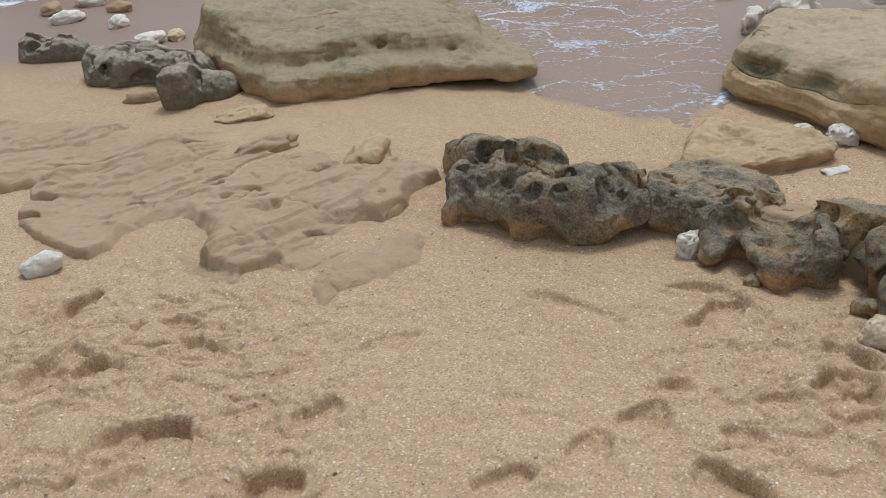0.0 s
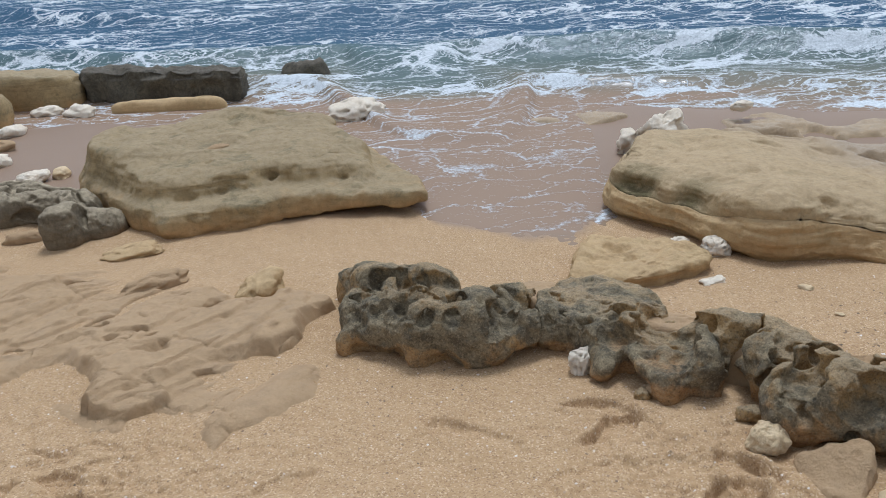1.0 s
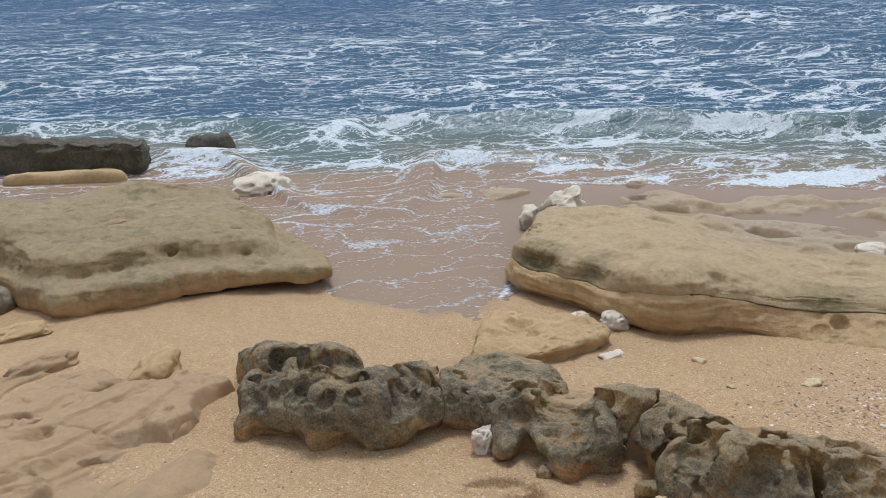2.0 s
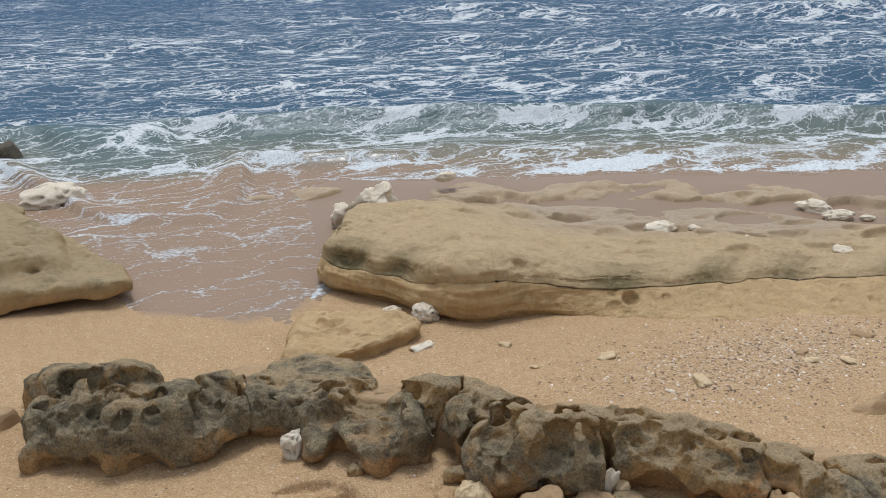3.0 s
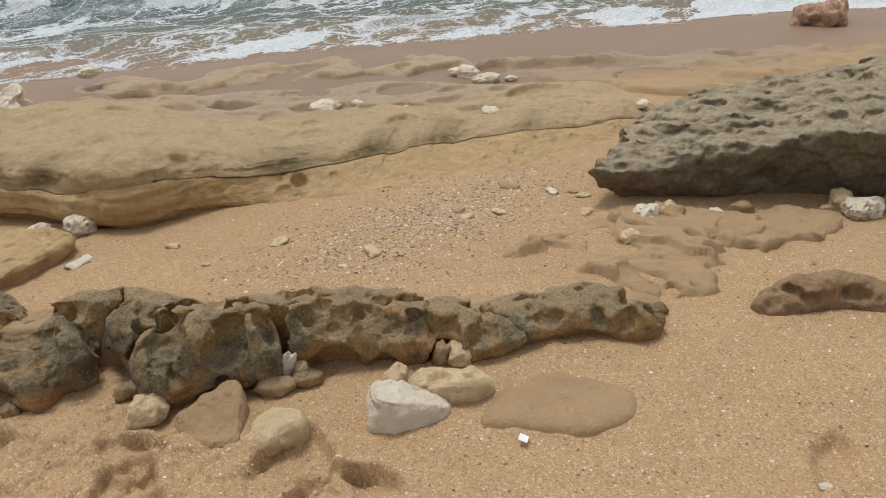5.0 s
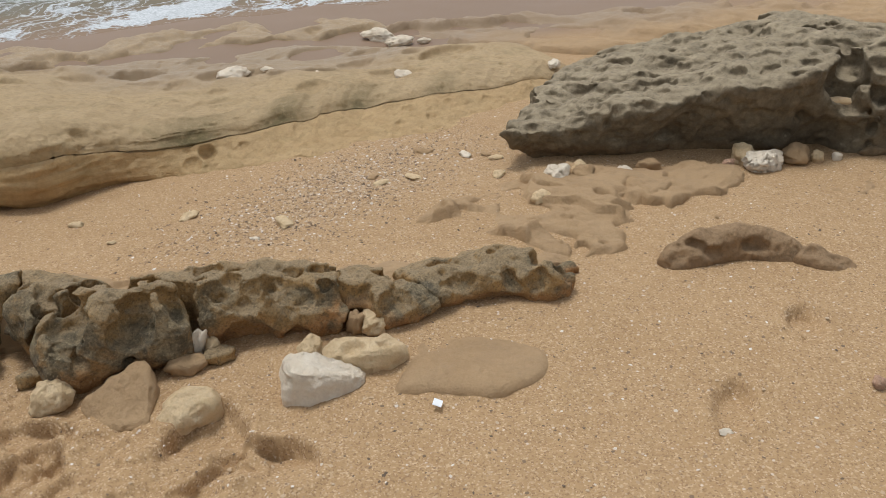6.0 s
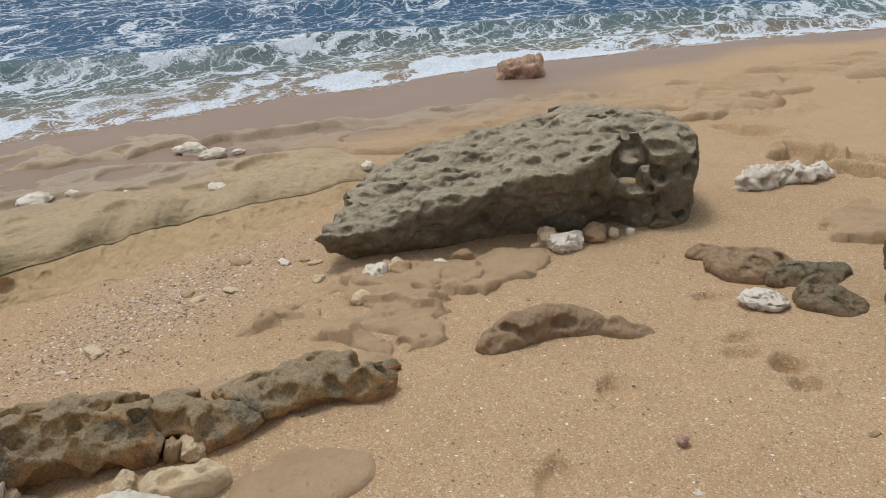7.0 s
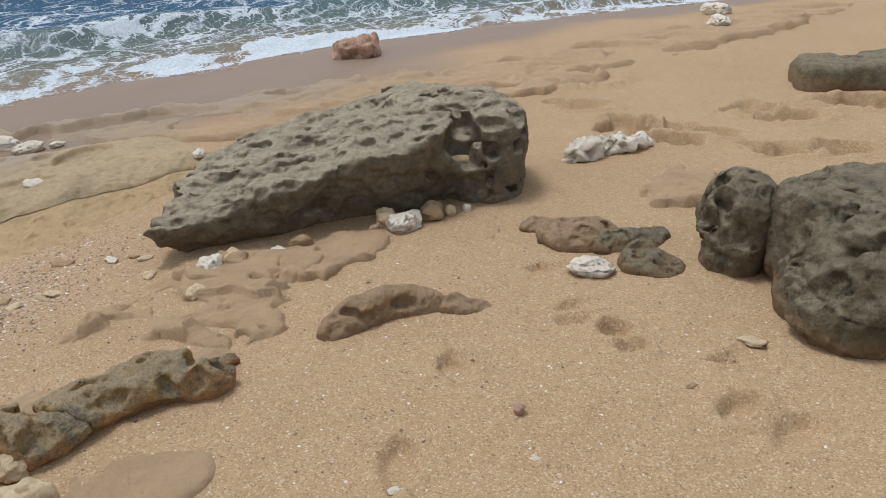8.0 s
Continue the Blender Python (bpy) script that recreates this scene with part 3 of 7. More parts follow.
# prints trodden into the damp crust: depth, then corners
PRINTS_LEFT = (
    (0.055, (-1.05, 1.72), (-0.93, 1.84), (-0.79, 1.85), (-0.76, 1.74), (-0.89, 1.67), (-0.99, 1.61)),
    (0.060, (-0.58, 1.47), (-0.56, 1.56), (-0.44, 1.59), (-0.39, 1.55), (-0.41, 1.47), (-0.49, 1.44)),
    (0.040, (-0.48, 1.80), (-0.41, 1.87), (-0.33, 1.90), (-0.32, 1.82), (-0.37, 1.76), (-0.44, 1.69)),
    (0.034, (-0.90, 2.10), (-0.93, 2.26), (-0.87, 2.31), (-0.77, 2.21), (-0.76, 2.12), (-0.83, 2.10)),
    (0.034, (-1.04, 2.43), (-0.96, 2.46), (-0.86, 2.38), (-0.87, 2.31), (-0.98, 2.34)),
    (0.045, (-1.24, 2.13), (-1.22, 2.21), (-1.09, 2.17), (-1.03, 2.08), (-1.14, 2.06)),
    (0.016, (-0.34, 2.08), (-0.29, 2.19), (-0.12, 2.23), (-0.14, 2.16), (-0.20, 2.08)),
)
PRINTS_RIGHT = (
    (0.024, (0.29, 2.41), (0.35, 2.46), (0.49, 2.35), (0.61, 2.24), (0.50, 2.20), (0.40, 2.28)),
    (0.034, (0.80, 2.46), (0.95, 2.49), (1.05, 2.40), (1.12, 2.10), (1.08, 2.11), (1.01, 2.28), (0.91, 2.40)),
    (0.030, (0.59, 1.87), (0.71, 1.90), (0.70, 1.83), (0.62, 1.81)),
    (0.028, (0.88, 1.78), (0.99, 1.81), (0.99, 1.74), (0.91, 1.70)),
    (0.028, (0.73, 1.64), (0.83, 1.65), (0.86, 1.54), (0.79, 1.51), (0.73, 1.55)),
    (0.032, (1.12, 1.81), (1.24, 1.84), (1.26, 1.78), (1.19, 1.74), (1.11, 1.76)),
    (0.030, (1.07, 1.65), (1.17, 1.67), (1.18, 1.60), (1.08, 1.56)),
    (0.034, (0.02, 1.48), (0.13, 1.56), (0.21, 1.54), (0.21, 1.49), (0.13, 1.43), (0.05, 1.42)),
    (0.012, (0.11, 1.84), (0.17, 1.86), (0.24, 1.83), (0.22, 1.80), (0.14, 1.80)),
)
# older footprints: x, y, heading, length, depth
STEPS_NEAR = [(0.94, 2.24, 60, 0.26, 0.022), (-1.37, 2.55, 70, 0.26, 0.03), (-1.30, 2.10, 80, 0.30, 0.028), (0.67, 1.40, 100, 0.26, 0.03), (0.54, 1.69, 50, 0.18, 0.018), (0.34, 1.55, 60, 0.18, 0.014), (1.26, 1.92, 100, 0.26, 0.026)]
STEPS_RIGHT = [(3.10, -0.82, 150, 0.24, 0.010), (1.46, 1.46, 20, 0.40, 0.035), (1.52, 1.24, 110, 0.26, 0.03), (1.16, 1.80, 60, 0.26, 0.03), (1.37, 1.33, 150, 0.2, 0.022)]
# single prints in firm sand: x, y, half length, half width, heading, depth
PRINTS_BEACH = ((3.29, -0.39, 0.069, 0.056, -60, 0.054), (3.17, -0.46, 0.075, 0.062, -20, 0.047), (2.97, 0.17, 0.081, 0.062, 20, 0.043), (3.84, -0.07, 0.075, 0.062, -80, 0.036), (3.47, -0.23, 0.062, 0.044, -80, 0.029), (3.34, -0.23, 0.075, 0.05, -80, 0.029), (2.8, -0.79, 0.088, 0.062, -40, 0.047), (2.67, -0.93, 0.1, 0.062, -30, 0.032), (2.42, 0.24, 0.125, 0.062, 20, 0.043), (3.11, -0.8, 0.112, 0.037, -80, 0.025), (6.33, -0.43, 0.25, 0.15, -70, 0.07), (6.26, -0.74, 0.175, 0.112, -70, 0.056), (5.66, -1.39, 0.2, 0.15, -70, 0.049), (6.83, -1.35, 0.25, 0.1, -75, 0.07), (6.5, -1.51, 0.225, 0.125, -70, 0.07), (5.62, -1.72, 0.2, 0.075, -70, 0.042))
STEPS_FAR = [
    (6.36, -0.45, 20, 0.5, 0.06), (5.92, -0.74, 60, 0.35, 0.05), (6.54, -1.52, 70, 0.5, 0.05), (6.81, -1.33, 10, 0.4, 0.04),
    (5.67, -1.70, 80, 0.35, 0.045), (5.69, -1.32, 60, 0.35, 0.05), (6.90, -2.11, 80, 0.6, 0.07), (8.23, 0.18, 60, 0.9, 0.07),
    (11.45, -2.18, 80, 0.8, 0.07), (9.47, -1.12, 70, 0.6, 0.03), (7.06, -0.04, 60, 0.5, 0.03), (6.1, -1.0, 70, 0.3, 0.03),
]


def wob_crack(p):
    return np.stack([fbm(p * 8.0, 2, 51), fbm(p * 8.0, 2, 53), 0 * p[:, 0]], 1)


def sand_relief(x, y):
    """Footprints, trampled sand and low ripples, added to base_z."""
    p = np.stack([x, y, 0 * x], 1)
    near = smooth(2.6, 1.2, np.hypot((x - 0.2) / 1.4, y - 1.3))
    left = smooth(1.1, 0.3, np.hypot((x + 1.2) / 1.05, y - 2.0))
    right = smooth(0.8, 0.2, np.hypot((x - 1.05) / 0.8, (y - 1.8) / 1.0))
    tramp = np.clip(left + 0.8 * right + 0.35 * near, 0, 1)
    calm = smooth(0.0, 1.2, shore(x, y) - 2.0)
    dry = smooth(60.0, 20.0, np.hypot(x, y))
    z = dry * (0.012 * fbm(p * 1.3, 2, 5) + calm * 0.006 * fbm(p * 5.0, 3, 12) + calm * 0.0022 * fbm(p * 30.0, 2, 14))
    # clods and cracked crust where feet have churned it
    clod = np.abs(fbm(p * 7.0 + 0.3, 4, 31))
    z = z + tramp * (0.016 * smooth(0.0, 0.42, clod) - 0.010 + 0.003 * fbm(p * 13.0, 3, 37))
    z = z + left * (0.022 * smooth(-0.04, 0.04, fbm(p * 3.4, 4, 55)) + 0.006 * smooth(-0.04, 0.04, fbm(p * 8.5, 3, 57)) - 0.014)
    crack = np.minimum(np.abs(vnoise(p * (5.0, 9.0, 1) + 0.15 * wob_crack(p), 39)), np.abs(vnoise(p * (9.0, 6.0, 1), 43)) + 0.02)
    z = z - left * 0.020 * np.exp(-((crack / 0.045) ** 2)) * smooth(-0.1, 0.25, vnoise(p * 2.1, 40))
    for line in (((2.45, 0.08), (2.42, -0.10), (2.43, -0.32), (2.42, -0.52), (2.33, -0.68), (2.42, -0.83)), ((2.81, 0.02), (2.92, -0.14), (3.1, -0.33), (3.03, -0.42), (2.9, -0.51), (2.87, -0.75))):
        c, _ = line_dist(x + 0.03 * vnoise(p * 7, 2), y + 0.03 * vnoise(p * 7, 3), line)
        z = z - 0.006 * np.exp(-((c / 0.012) ** 2))
    wob = 0.042 * np.stack([fbm(p * 6.0, 3, 41), fbm(p * 6.0, 3, 47)], 1)
    for sx, sy, head, length, depth in STEPS_NEAR + STEPS_RIGHT + STEPS_FAR:
        close = np.where((np.abs(x - sx) < length * 1.5) & (np.abs(y - sy) < length * 1.5))[0]
        if len(close) == 0:
            continue
        a = radians(head)
        length = length * 1.18
        depth = depth * (1.5 if sx > 2.2 else 1.35)
        k = min(1.0, length / 0.26)
        dx, dy = x[close] - sx + k * wob[close, 0], y[close] - sy + k * wob[close, 1]
        u, v = dx * math.cos(a) + dy * math.sin(a), -dx * math.sin(a) + dy * math.cos(a)
        wide = length * (0.29 - 0.05 * np.clip(u / length, -0.5, 0.5) * 2)
        r = np.sqrt((u / (length * 0.5)) ** 2 + (v / wide) ** 2)
        heel = 1 + 0.35 * np.cos(u / length * 8.0)
        bowl = -1.3 * depth * smooth(1.03, 0.84, r) * (0.12 + 0.88 * smooth(-0.9, 0.7, (dx * sx + dy * sy) / math.hypot(sx, sy) / (length * 0.42))) * heel
        grit = vnoise(np.stack([x[close], y[close], 0 * u], 1) * 22, 3)
        rim = depth * 0.42 * np.exp(-(((r - 1.2) / 0.2) ** 2)) * (0.7 + 0.5 * grit)
        z[close] += bowl + rim + 0.12 * depth * smooth(1.0, 0.6, r) * grit
    single = tuple((deep, *((cx + a * math.cos(k) * math.cos(radians(h)) - b * math.sin(k) * math.sin(radians(h)), cy + a * math.cos(k) * math.sin(radians(h)) + b * math.sin(k) * math.cos(radians(h))) for k in (0, 1.05, 2.1, 3.14, 4.2, 5.25))) for cx, cy, a, b, h, deep in PRINTS_BEACH)
    for depth, *corners in PRINTS_LEFT + PRINTS_RIGHT + single:
        c = np.array(corners)
        mid, size = c.mean(0), np.ptp(c, axis=0).max()
        close = np.where((np.abs(x - mid[0]) < size + 0.1) & (np.abs(y - mid[1]) < size + 0.1))[0]
        if len(close) == 0:
            continue
        q = p[close]
        crumb = np.stack([fbm(q * 9.0, 3, 81), fbm(q * 9.0, 3, 83)], 1) * 0.016 + np.stack([vnoise(q * 38.0, 85), vnoise(q * 38.0, 87)], 1) * 0.005
        d = inside(q[:, 0] + crumb[:, 0], q[:, 1] + crumb[:, 1], corners, 40)
        # steep at its seaward wall, shelving up towards the land
        way = np.array((0.9, 0.44)) if mid[0] > 2.2 else np.array((0.0, 1.0))
        deeper = 0.35 + 0.65 * smooth(-0.5, 0.45, (q[:, :2] - mid) @ way / max(np.ptp(c @ way), 0.08))
        split = np.exp(-((vnoise(q * (13.0, 10.0, 1) + 0.2 * wob_crack(q), 89) / 0.055) ** 2)) * smooth(-0.11, -0.005, d) * smooth(0.012, 0.0, d)
        lip = np.exp(-(((d + 0.028) / 0.022) ** 2)) * (0.55 + 0.6 * vnoise(q * 12.0, 91))
        z[close] += -depth * deeper * smooth(-0.004, 0.018, d) + 0.30 * depth * lip - (0.35 * depth + 0.002) * split + 0.10 * depth * smooth(0, 0.02, d) * fbm(q * 30.0, 3, 93)
    return z


def build_ground():
    xs = np.r_[spread(-2.2, -1.72, 0.016, -1500, -1.72, 1.15), np.arange(-1.7, 2.2, 0.0075), np.arange(2.2, 4.2, 0.015), np.arange(4.22, 7.6, 0.03), spread(7.63, 7.7, 0.032, 7.63, 1500, 1.12)]
    ys = np.r_[spread(-2.6, -1.12, 0.03, -1500, -1.12, 1.12), np.arange(-1.09, 1.3, 0.015), np.arange(1.3, 2.75, 0.0068), np.arange(2.75, 3.6, 0.015), np.arange(3.62, 5.5, 0.03), spread(5.52, 5.6, 0.032, 5.52, 1500, 1.12)]
    xs, ys = np.unique(xs), np.unique(ys)
    X, Y = np.meshgrid(xs, ys)
    x, y = X.ravel(), Y.ravel()
    z = base_z(x, y) + sand_relief(x, y)
    me = mesh_of("ground", np.stack([x, y, z], 1), grid_faces(len(ys), len(xs)), SAND)
    wet = wet_at(x, y)
    me.attributes.new("wet", "FLOAT", "POINT").data.foreach_set("value", wet.astype(np.float32))
    return tagged(new("ground", me), "coarse golden beach sand with footprints and shell grit", "sand", kind="structure")


build_ground()


# ---- the sea ----
def water_nodes(nt, bsdf):
    v = coords(nt)
    deep, foam = attr(nt, "deep"), attr(nt, "foam")
    n = nt.nodes.new("ShaderNodeValToRGB")
    stops = ((0.0, (0.27, 0.18, 0.115)), (0.1, (0.20, 0.165, 0.11)), (0.22, (0.14, 0.145, 0.112)), (0.45, (0.09, 0.132, 0.128)), (0.62, (0.042, 0.09, 0.135)), (1.0, (0.026, 0.07, 0.132)))
    el = n.color_ramp.elements
    while len(el) < len(stops):
        el.new(0.5)
    for e, (pos, c) in zip(el, stops):
        e.position, e.color = pos, (*c, 1)
    nt.links.new(deep, n.inputs["Fac"])
    # lacy foam: two nets of wandering cells
    warp = N(nt, "ShaderNodeTexNoise", Scale=1.4, Detail=4.0, Roughness=0.6)
    nt.links.new(v, warp.inputs["Vector"])
    shift = nt.nodes.new("ShaderNodeVectorMath")
    shift.operation = "MULTIPLY_ADD"
    shift.inputs[1].default_value = (0.9, 0.9, 0.0)
    nt.links.new(warp.outputs["Color"], shift.inputs[0])
    turn = N(nt, "ShaderNodeMapping", Rotation=(0, 0, radians(22)), Scale=(0.55, 1.15, 0.0))
    nt.links.new(v, turn.inputs["Vector"])
    nt.links.new(turn.outputs[0], shift.inputs[2])
    net = voronoi_tex(nt, shift.outputs[0], 2.4, "DISTANCE_TO_EDGE")
    net2 = voronoi_tex(nt, shift.outputs[0], 7.0, "DISTANCE_TO_EDGE")
    lace = sums(nt, "MINIMUM", net, sums(nt, "MULTIPLY_ADD", net2, 1.4, 0.02))
    patch = noise_tex(nt, shift.outputs[0], 1.1, 5, 0.65)
    fizz = noise_tex(nt, v, 30, 6, 0.8)
    # strength of foam against the net
    width = sums(nt, "MULTIPLY", foam, ramp(nt, patch, (0.38, 0.010), (0.50, 0.085), (0.68, 0.26)))
    width = sums(nt, "ADD", width, sums(nt, "MAXIMUM", sums(nt, "MULTIPLY_ADD", foam, 1.6, -1.45), 0.0))
    edge = sums(nt, "SUBTRACT", sums(nt, "ADD", width, sums(nt, "MULTIPLY", sums(nt, "SUBTRACT", fizz, 0.5), 0.28)), lace)
    cover = ramp(nt, sums(nt, "MULTIPLY_ADD", edge, 6.0, 0.5), (0.32, 0.0), (0.8, 1.0))
    col = mix(nt, cover, n.outputs["Color"], mix(nt, ramp(nt, fizz, (0.35, 0.0), (0.62, 1.0)), (0.40, 0.42, 0.415), (0.69, 0.70, 0.70)))
    nt.links.new(col, bsdf.inputs["Base Color"])
    bsdf.inputs["Roughness"].default_value = 1.0
    bsdf.inputs["Specular IOR Level"].default_value = 0.0
    gloss = N(nt, "ShaderNodeBsdfGlossy", Roughness=0.22)
    both = nt.nodes.new("ShaderNodeMixShader")
    nt.links.new(sums(nt, "MULTIPLY_ADD", cover, -0.045, 0.05), both.inputs[0])
    nt.links.new(bsdf.outputs[0], both.inputs[1])
    nt.links.new(gloss.outputs[0], both.inputs[2])
    nt.links.new(both.outputs[0], nt.nodes["Material Output"].inputs["Surface"])
    rough_sea = ramp(nt, deep, (0.02, 0.04), (0.25, 1.0))
    bump(nt, bsdf, (sums(nt, "MULTIPLY", noise_tex(nt, turn.outputs[0], 3.2, 5, 0.6), rough_sea), 0.06), (sums(nt, "MULTIPLY", noise_tex(nt, v, 17, 3, 0.6), rough_sea), 0.012), (cover, 0.004))
    for link in list(nt.links):
        if link.to_node == bsdf and link.to_socket.name == "Normal":
            nt.links.new(link.from_socket, gloss.inputs["Normal"])


WATER = material("sea_water", water_nodes, 0.16)


def build_sea():
    xs = np.unique(np.r_[spread(-6.0, -1.0, 0.07, -2500, -1.0), np.arange(-0.93, 3.6, 0.035), spread(3.6, 17.0, 0.07, 3.6, 2500)])
    ys = np.unique(np.r_[spread(-2.5, 4.4, 0.07, -300, 4.4), np.arange(4.44, 9.0, 0.035), spread(9.0, 16.0, 0.07, 9.0, 3500)])
    X, Y = np.meshgrid(xs, ys)
    x, y = X.ravel(), Y.ravel()
    p = np.stack([x, y, 0 * x], 1)
    out = -shore(x, y)
    run = np.clip(x * 0.94 - y * 0.34, -400, 400)
    q = np.stack([run * 0.22, 0 * x, 0 * x], 1)
    lobes = 0.55 * vnoise(q * 1.9, 3) + 0.25 * vnoise(q * 5.0, 4)
    # a spent wave lies in the bay between the boulder and the ledge
    reach = np.interp(x, (-0.2, 0.3, 0.56, 0.73, 0.87, 1.15, 1.42, 1.6, 1.85, 2.2, 2.6), (8.6, 6.6, 5.25, 4.75, 4.53, 4.32, 4.28, 4.42, 4.8, 5.9, 7.5))
    bay = (y - reach + 0.05 * fbm(p * 2.5, 2, 10)) * 0.5
    o = np.maximum(out + 0.25 + lobes * 0.45, np.where(bay > -0.1, 0.9 * bay - 0.02, -3.0))
    z = np.full(len(x), SEA)
    foam = np.zeros(len(x))
    # the small breaker that runs up, then the swells behind it
    for at, tall, wide, crest, white in ((0.9, 0.12, 0.34, 0.8, 0.95), (2.9, 0.24, 0.6, 0.6, 0.95), (6.5, 0.17, 0.9, 0.45, 0.6), (12.0, 0.34, 1.5, 0.5, 0.65), (20.0, 0.45, 2.0, 0.3, 0.9), (32.0, 0.5, 3.0, 0.3, 0.8)):
        sway = at + 0.3 * at**0.5 * vnoise(q * 1.2 + at, 6) + 0.12 * vnoise(q * 6.0 + at, 7)
        strong = np.clip(0.6 + 0.7 * vnoise(q * 0.8 + at * 3.7, 9), 0.1, 1.2)
        d = o - sway
        w = np.where(d < 0, wide * 0.45, wide)
        z = z + tall * strong * np.exp(-((d / w) ** 2))
        foam = np.maximum(foam, white * smooth(0.35, 0.9, strong) * (0.86 + 0.22 * vnoise(p * 1.3, 46)) * np.exp(-(((d + 0.3 * wide) / (wide * 0.9)) ** 2)))
    chop = smooth(0.6, 4.0, out)
    z = z + chop * (0.035 * fbm(p * (0.9, 1.3, 1), 4, 15) + 0.05 * smooth(4, 14, out) * fbm(p * 0.35, 3, 19))
    foam = np.maximum(foam, 0.60 * smooth(0.1, 0.6, o) * smooth(6.5, 1.8, o))
    foam = np.maximum(foam, (0.40 + 0.28 * vnoise(p * 0.22, 29)) * smooth(1.5, 4.0, o) * smooth(50.0, 6.0, o))
    foam = np.maximum(foam, (1.02 + 0.2 * vnoise(q * 3.0, 44) + 0.20 * vnoise(p * 1.6, 45)) * smooth(0.0, 0.12, o) * smooth(1.8, 0.5, o))
    foam = np.maximum(foam, 0.10)
    spent = smooth(0.0, 0.006, bay) * smooth(0.5, -0.2, out)
    thin = 0.06 + 0.17 * smooth(5.6, 7.6, y) + 0.16 * vnoise(p * (1.5, 0.8, 1), 48) + 1.1 * np.exp(-(((bay - 0.022) / 0.014) ** 2)) * (0.8 + 0.4 * vnoise(p * 3.0, 47))
    foam = foam * (1 - spent) + spent * np.clip(thin, 0, 1.1)
    z = z + 0.05 * smooth(0.7, 1.2, foam) * np.clip(fbm(p * 6.0, 3, 23), -0.3, 1)
    film = sand_z(x, y) * smooth(0.0, 0.2, bay) + base_z(x, y) * (1 - smooth(0.0, 0.2, bay)) + np.clip(o * 0.06, -0.7, 0.015)
    z = film + (np.maximum(film, z) - film) * smooth(0.0, 0.6, o)
    me = mesh_of("sea", np.stack([x, y, z], 1), grid_faces(len(ys), len(xs)), WATER)
    still = smooth(0.02, 0.1, bay) * smooth(0.8, -0.2, out)
    deep = (1 - still) * smooth(-0.5, 5.2, o) * 0.75 + smooth(6.0, 30.0, out) * 0.25
    me.attributes.new("deep", "FLOAT", "POINT").data.foreach_set("value", deep.astype(np.float32))
    me.attributes.new("foam", "FLOAT", "POINT").data.foreach_set("value", foam.astype(np.float32))
    return tagged(new("water", me), "blue-green sea breaking in white foam on the sand", "sea", kind="structure")


build_sea()


# ---- the pitted ridge ----
FRONT = ((0.03, 3.14), (0.18, 3.04), (0.342, 2.93), (0.533, 2.87), (0.67, 2.875), (0.80, 2.92), (0.89, 2.90), (0.98, 2.88), (1.05, 2.72), (1.10, 2.56), (1.18, 2.41), (1.28, 2.40), (1.39, 2.41), (1.46, 2.33), (1.45, 2.22), (1.41, 2.11), (1.45, 2.0), (1.53, 1.96), (1.63, 1.90), (1.74, 1.83), (1.80, 1.83), (1.87, 1.78), (1.95, 1.71), (2.03, 1.58), (2.11, 1.47), (2.2, 1.40), (2.26, 1.31), (2.36, 1.29), (2.45, 1.27), (2.55, 1.20), (2.62, 1.11), (2.64, 1.02), (2.68, 0.94), (2.77, 0.90), (2.86, 0.92))
# hollows that stand out: x, y, height over the sand, half length, half height
HOLLOWS_GREY = ((0.33, 3.20, 0.255, 0.05, 0.038), (0.35, 3.05, 0.235, 0.042, 0.036), (0.555, 3.06, 0.235, 0.06, 0.036), (0.765, 3.03, 0.215, 0.085, 0.05), (0.635, 2.905, 0.155, 0.042, 0.052), (0.50, 2.93, 0.195, 0.038, 0.03), (0.37, 2.94, 0.195, 0.03, 0.032), (0.265, 3.02, 0.20, 0.026, 0.022), (0.47, 3.14, 0.25, 0.045, 0.02), (0.64, 3.07, 0.25, 0.04, 0.022), (0.58, 3.18, 0.24, 0.05, 0.025), (0.21, 3.11, 0.25, 0.022, 0.02))
HOLLOWS_BROWN = ((1.075, 2.70, 0.205, 0.055, 0.032), (1.115, 2.535, 0.19, 0.05, 0.034), (1.24, 2.42, 0.185, 0.05, 0.03), (1.16, 2.47, 0.135, 0.10, 0.03), (1.23, 2.56, 0.245, 0.04, 0.02), (1.40, 2.54, 0.235, 0.07, 0.02), (1.435, 2.42, 0.155, 0.05, 0.075), (1.52, 2.39, 0.165, 0.03, 0.022), (1.585, 2.31, 0.18, 0.042, 0.028), (1.56, 2.42, 0.215, 0.03, 0.022), (1.50, 2.24, 0.10, 0.06, 0.05), (1.66, 2.22, 0.235, 0.04, 0.02))
HOLLOWS_MIDDLE = ((1.52, 2.10, 0.17, 0.05, 0.04), (1.63, 1.95, 0.16, 0.06, 0.055), (1.46, 2.01, 0.105, 0.03, 0.026), (1.585, 1.92, 0.075, 0.024, 0.022), (1.58, 2.06, 0.22, 0.045, 0.025), (1.70, 2.14, 0.25, 0.05, 0.025), (1.69, 1.93, 0.215, 0.035, 0.025), (1.53, 2.02, 0.19, 0.026, 0.022))
